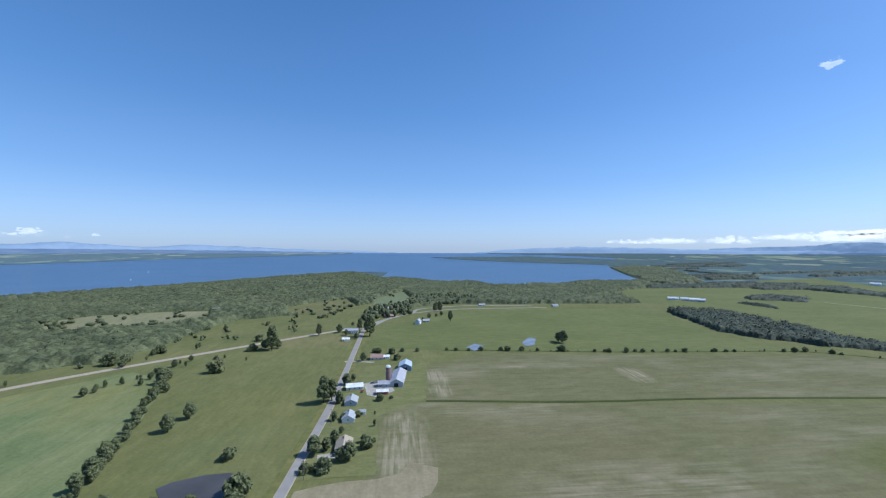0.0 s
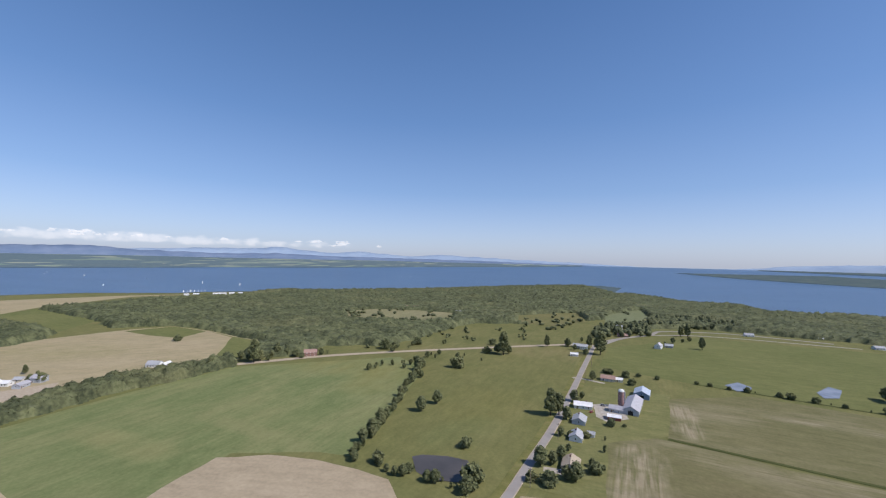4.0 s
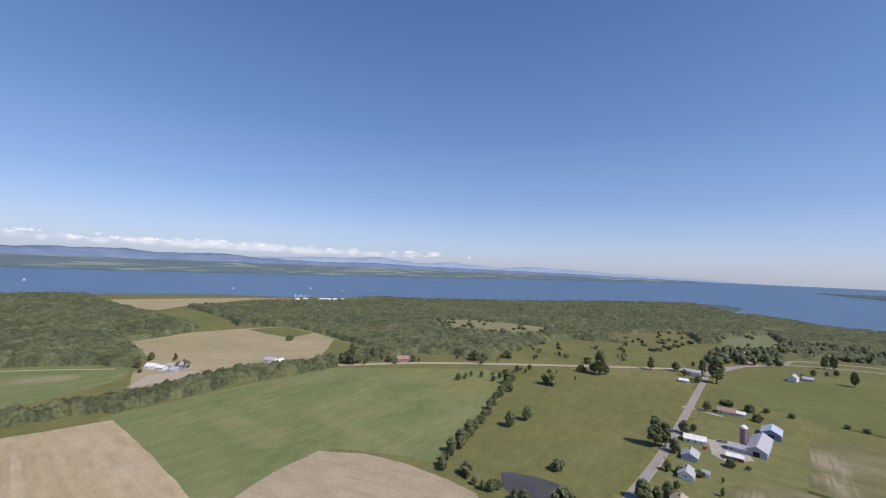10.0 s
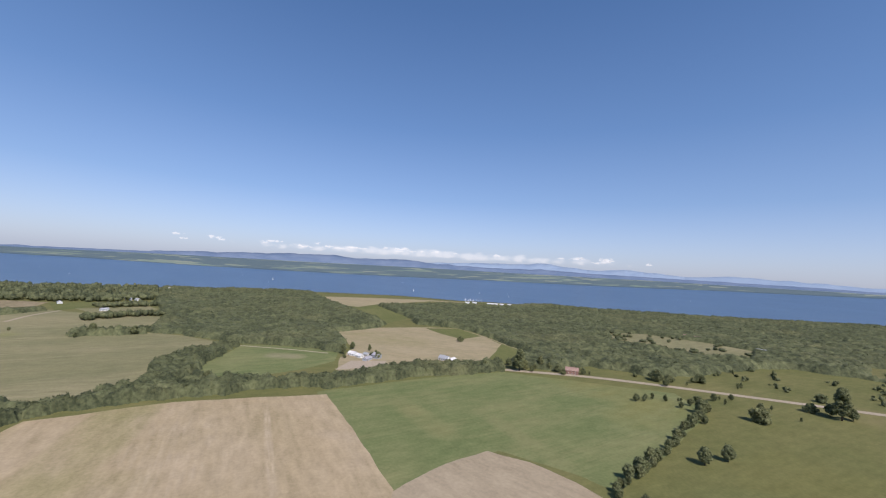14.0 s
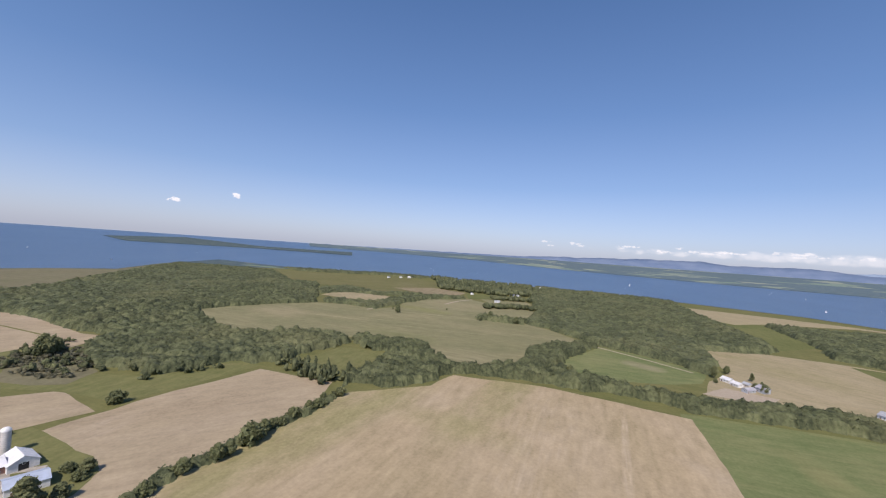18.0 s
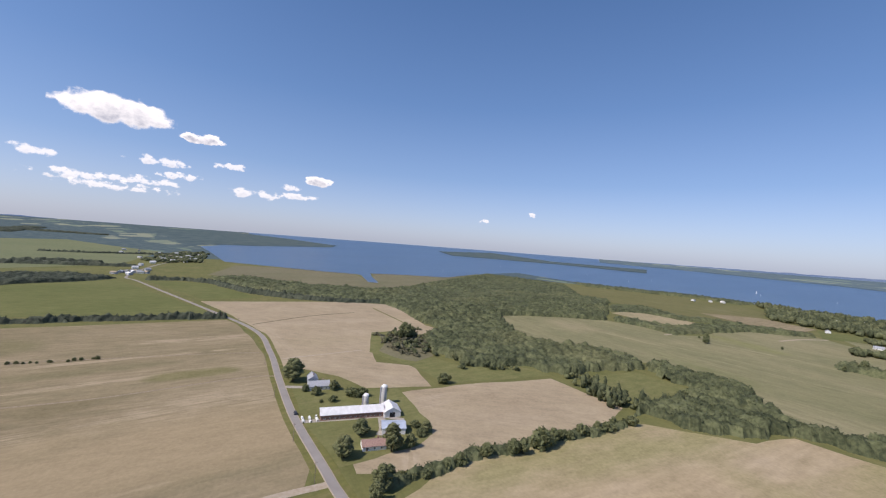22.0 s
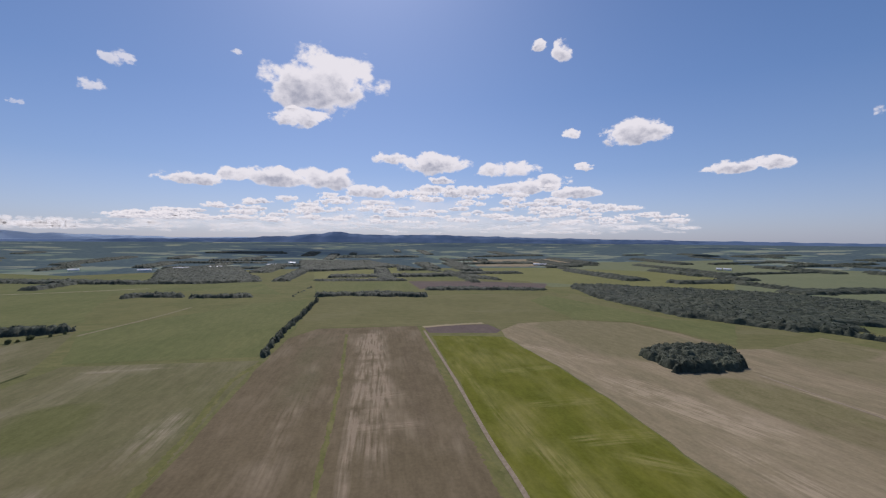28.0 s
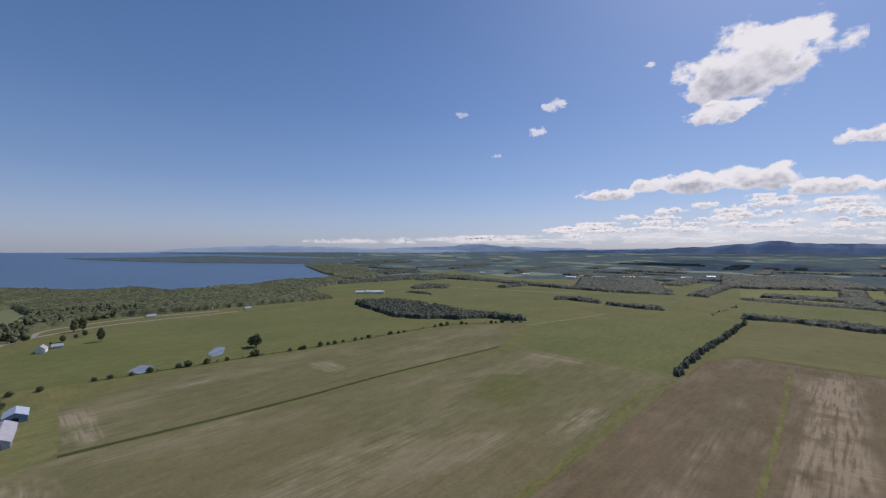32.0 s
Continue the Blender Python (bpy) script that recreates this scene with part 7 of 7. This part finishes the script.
# ---- clouds, far off in the sky ----
def cloud_stuff(name, ragged, solid, shade, dense=1.0):
    m = bpy.data.materials.new(name)
    m.use_nodes = True
    nt = m.node_tree
    nt.nodes.clear()
    info = nt.nodes.new("ShaderNodeObjectInfo")
    shape = nt.nodes.new("ShaderNodeUVMap")
    shape.uv_map = "UVMap"
    uvw = shape.outputs[0]
    sep = nt.nodes.new("ShaderNodeSeparateXYZ")
    nt.links.new(uvw, sep.inputs[0])

    def math_node(op, a, b=None, c=None):
        n = nt.nodes.new("ShaderNodeMath")
        n.operation = op
        for i, v in enumerate((a, b, c)):
            if v is None:
                continue
            if hasattr(v, "node"):
                nt.links.new(v, n.inputs[i])
            else:
                n.inputs[i].default_value = v
        return n.outputs[0]

    x = math_node("MULTIPLY_ADD", sep.outputs[0], 2, -1)
    y = math_node("MULTIPLY_ADD", sep.outputs[1], 2, -1)
    # a flat base: what lies under the middle falls off faster
    y2 = math_node("MULTIPLY", y, math_node("MULTIPLY_ADD", math_node("LESS_THAN", y, 0), 0.5, 1.0))
    body = math_node("SUBTRACT", 1.0, math_node("ADD", math_node("MULTIPLY", x, x), math_node("MULTIPLY", y2, y2)))
    off = nt.nodes.new("ShaderNodeVectorMath")
    off.operation = "MULTIPLY_ADD"
    grain = nt.nodes.new("ShaderNodeUVMap")
    grain.uv_map = "grain"
    nt.links.new(grain.outputs[0], off.inputs[0])
    off.inputs[1].default_value = (1.15, 1.5, 1.0)
    shift = nt.nodes.new("ShaderNodeCombineXYZ")
    for i in range(3):
        nt.links.new(math_node("MULTIPLY", info.outputs["Random"], 37.0 + 11 * i), shift.inputs[i])
    nt.links.new(shift.outputs[0], off.inputs[2])
    n1 = node(nt, "TexNoise", Scale=1.0, Detail=9.0, Roughness=0.56)
    nt.links.new(off.outputs[0], n1.inputs["Vector"])
    cover = math_node("ADD", math_node("MULTIPLY", body, solid), math_node("MULTIPLY_ADD", n1.outputs["Fac"], ragged, -0.5 * ragged))
    alpha = node(nt, "MapRange")
    alpha.interpolation_type = "SMOOTHSTEP"
    alpha.inputs[1].default_value, alpha.inputs[2].default_value = 0.16, 0.46
    nt.links.new(cover, alpha.inputs[0])
    thick = node(nt, "MapRange")
    thick.interpolation_type = "SMOOTHSTEP"
    thick.inputs[1].default_value, thick.inputs[2].default_value = 0.35, 1.0
    nt.links.new(math_node("ADD", cover, math_node("MULTIPLY", y, -0.75)), thick.inputs[0])
    n2 = node(nt, "TexNoise", Scale=2.3, Detail=6.0, Roughness=0.6)
    nt.links.new(off.outputs[0], n2.inputs["Vector"])
    # sunlit white and the grey shade of the base are painted into the emission
    dim = math_node("MULTIPLY", math_node("MULTIPLY", thick.outputs[0], shade), math_node("MULTIPLY_ADD", n2.outputs["Fac"], 2.2, -0.45))
    col = blend(nt, math_node("MINIMUM", math_node("MAXIMUM", dim, 0.0), 1.0), (1.0, 0.985, 0.97), (0.47, 0.49, 0.55))
    em = nt.nodes.new("ShaderNodeEmission")
    nt.links.new(col, em.inputs[0])
    em.inputs[1].default_value = 0.97
    tr = nt.nodes.new("ShaderNodeBsdfTransparent")
    mix = nt.nodes.new("ShaderNodeMixShader")
    nt.links.new(math_node("MULTIPLY", alpha.outputs[0], dense), mix.inputs[0])
    nt.links.new(tr.outputs[0], mix.inputs[1])
    nt.links.new(em.outputs[0], mix.inputs[2])
    out = nt.nodes.new("ShaderNodeOutputMaterial")
    nt.links.new(mix.outputs[0], out.inputs[0])
    return m


CUMULUS = cloud_stuff("cumulus", 2.7, 0.85, 1.0, 0.95)
BANK = cloud_stuff("bank_cloud", 3.0, 0.7, 1.15, 0.88)
VEIL = cloud_stuff("cloud_veil", 0.9, 0.42, 0.1, 0.34)
WISP = cloud_stuff("thin_cloud", 2.4, 0.45, 0.5, 0.72)
FAINT = cloud_stuff("faint_cloud", 2.6, 0.5, 0.5, 0.45)


def cloud(heading, height, across, tall, material, label, r=4700.0, group=""):
    """A cloud, across and tall in degrees as seen from the fields, bowed like a shallow shell."""
    a, e = radians(heading), radians(height)
    w, h = r * radians(across) * 0.54, r * radians(tall) * 0.64
    nx, ny = 8, 4
    grain = max(1.0, (tall / 2.5) ** 0.6)
    me = bpy.data.meshes.new("cloud")
    verts = [((2 * i / nx - 1) * w, (2 * j / ny - 1) * h, -0.10 * w * ((2 * i / nx - 1) ** 2 + (2 * j / ny - 1) ** 2)) for j in range(ny + 1) for i in range(nx + 1)]
    faces = [(j * (nx + 1) + i, j * (nx + 1) + i + 1, (j + 1) * (nx + 1) + i + 1, (j + 1) * (nx + 1) + i) for j in range(ny) for i in range(nx)]
    me.from_pydata(verts, [], faces)
    uv = me.uv_layers.new(name="UVMap")
    for loop in me.loops:
        j, i = divmod(loop.vertex_index, nx + 1)
        uv.data[loop.index].uv = (i / nx, j / ny)
    fine = me.uv_layers.new(name="grain")
    for loop in me.loops:
        j, i = divmod(loop.vertex_index, nx + 1)
        fine.data[loop.index].uv = (i / nx * w / h * grain, j / ny * grain)
    me.materials.append(material)
    ob = new("cloud", me)
    p = Vector((-math.sin(a) * math.cos(e) * r, math.cos(a) * math.cos(e) * r, EYE + math.sin(e) * r))
    ob.matrix_basis = look(p, (0, 0, EYE)) @ Matrix.Rotation(math.pi, 4, "Y") @ Matrix.Rotation(math.pi, 4, "Y")
    return tagged(ob, label, "cloud", group, "structure")


for _c in ((250.9, 25.0, 2.2, 1.8), (247.8, 23.9, 2.6, 3.4), (246.6, 13.9, 2.6, 1.6), (238.7, 13.5, 10.5, 3.4), (244.8, 9.7, 2.6, 1.2), (227.1, 8.5, 9.6, 1.8),
           (212.4, 11.9, 9.0, 2.8), (206.3, 12.1, 3.0, 1.6), (193.9, 11.6, 10.0, 3.8), (185.7, 10.3, 5.6, 1.2), (171.9, 7.1, 4.2, 1.5)):
    cloud(*_c, CUMULUS, "small white fair-weather cloud in a blue sky", group="fair-weather clouds")
for _c in ((280.5, 19.8, 15.5, 8.2), (283.6, 15.6, 7.6, 2.6)):
    cloud(*_c, CUMULUS, "large white heaped cloud with grey base")
for _c in ((302.6, 19.0, 3.2, 2.2), (304.7, 15.9, 3.2, 1.7), (290.9, 22.2, 1.3, 0.9), (315.4, 18.6, 1.8, 1.1), (310.6, 13.0, 1.4, 0.7)):
    cloud(*_c, FAINT if _c[0] > 306 else WISP, "small ragged white cloud in a blue sky", group="ragged clouds")
for _c in ((271.7, 11.2, 5.0, 1.9), (265.2, 10.4, 10.0, 3.2), (255.2, 9.6, 9.0, 2.5), (249.5, 8.0, 7.0, 1.8), (266, 7.2, 4.0, 1.2), (280.1, 8.0, 9, 3.0), (274.2, 6.6, 10.0, 1.8),
           (252.6, 7.2, 10.5, 1.9), (246.3, 6.4, 7.0, 1.6), (296.0, 7.2, 8.2, 1.6), (287.5, 8.0, 12, 2.6), (259.5, 6.9, 7, 1.5)):
    cloud(*_c, CUMULUS, "white cloud with a flat grey base", 4720, "cloud bank")
for _c in ((200.5, 6.1, 6.0, 1.2), (189.7, 7.0, 7.0, 1.2), (182.5, 7.5, 3.6, 0.9), (179.7, 4.6, 6.2, 1.4), (191, 4.6, 8.0, 1.1), (197, 4.3, 8.0, 1.2), (193, 3.6, 12, 1.0), (188, 5.6, 5, 0.9),
           (175.4, 5.9, 2.6, 0.9), (174.6, 4.8, 6.2, 1.0), (142.2, 5.0, 1.3, 0.8), (148.6, 3.7, 1.8, 0.6)):
    cloud(*_c, WISP, "thin flat white cloud low over the land", 4740, "low flat clouds")
_rain = random.Random(21)
for _i in range(330):
    _hh = _rain.uniform(232, 316)
    _lim = 1.6 + 6.6 * max(0.0, 1 - abs(_hh - 266) / 42)
    _el = 1.0 + (_lim - 0.6) * _rain.random() ** 1.1
    cloud(_hh, _el, _rain.uniform(1.2, 3.6) + 0.24 * _el, 0.26 + 0.10 * _el, BANK if _el > 2.4 else FAINT, "flat white cloud in a bank over the hills", 4755 + _i * 0.2, "cloud bank over the hills")
for _i in range(16):
    cloud(_rain.uniform(302, 336), _rain.uniform(0.9, 1.8), _rain.uniform(2, 5), _rain.uniform(0.4, 0.7), FAINT, "pale heaped cloud low on the horizon", 4805 + _i, "pale clouds on the horizon")
for _i in range(30):
    cloud(_rain.uniform(40, 104), _rain.uniform(1.45, 2.2), _rain.uniform(0.8, 2.6), _rain.uniform(0.22, 0.45), FAINT, "pale small cloud low over the far hills", 4780 + _i, "pale clouds over the far hills")
# broad faint sheets whose glow stands in for haze under the clouds
for _c in ((246, 2.0, 24, 2.6), (262, 2.6, 28, 3.6), (278, 2.6, 28, 3.4), (294, 1.9, 24, 2.2), (312, 1.4, 26, 1.4), (330, 1.2, 18, 1.0), (270, 4.6, 24, 3.2), (254, 1.4, 26, 1.6), (286, 1.4, 26, 1.6), (68, 1.6, 60, 1.4)):
    cloud(*_c, VEIL, "thin pale veil of haze and cloud over the horizon", 4830, "cloud veils")
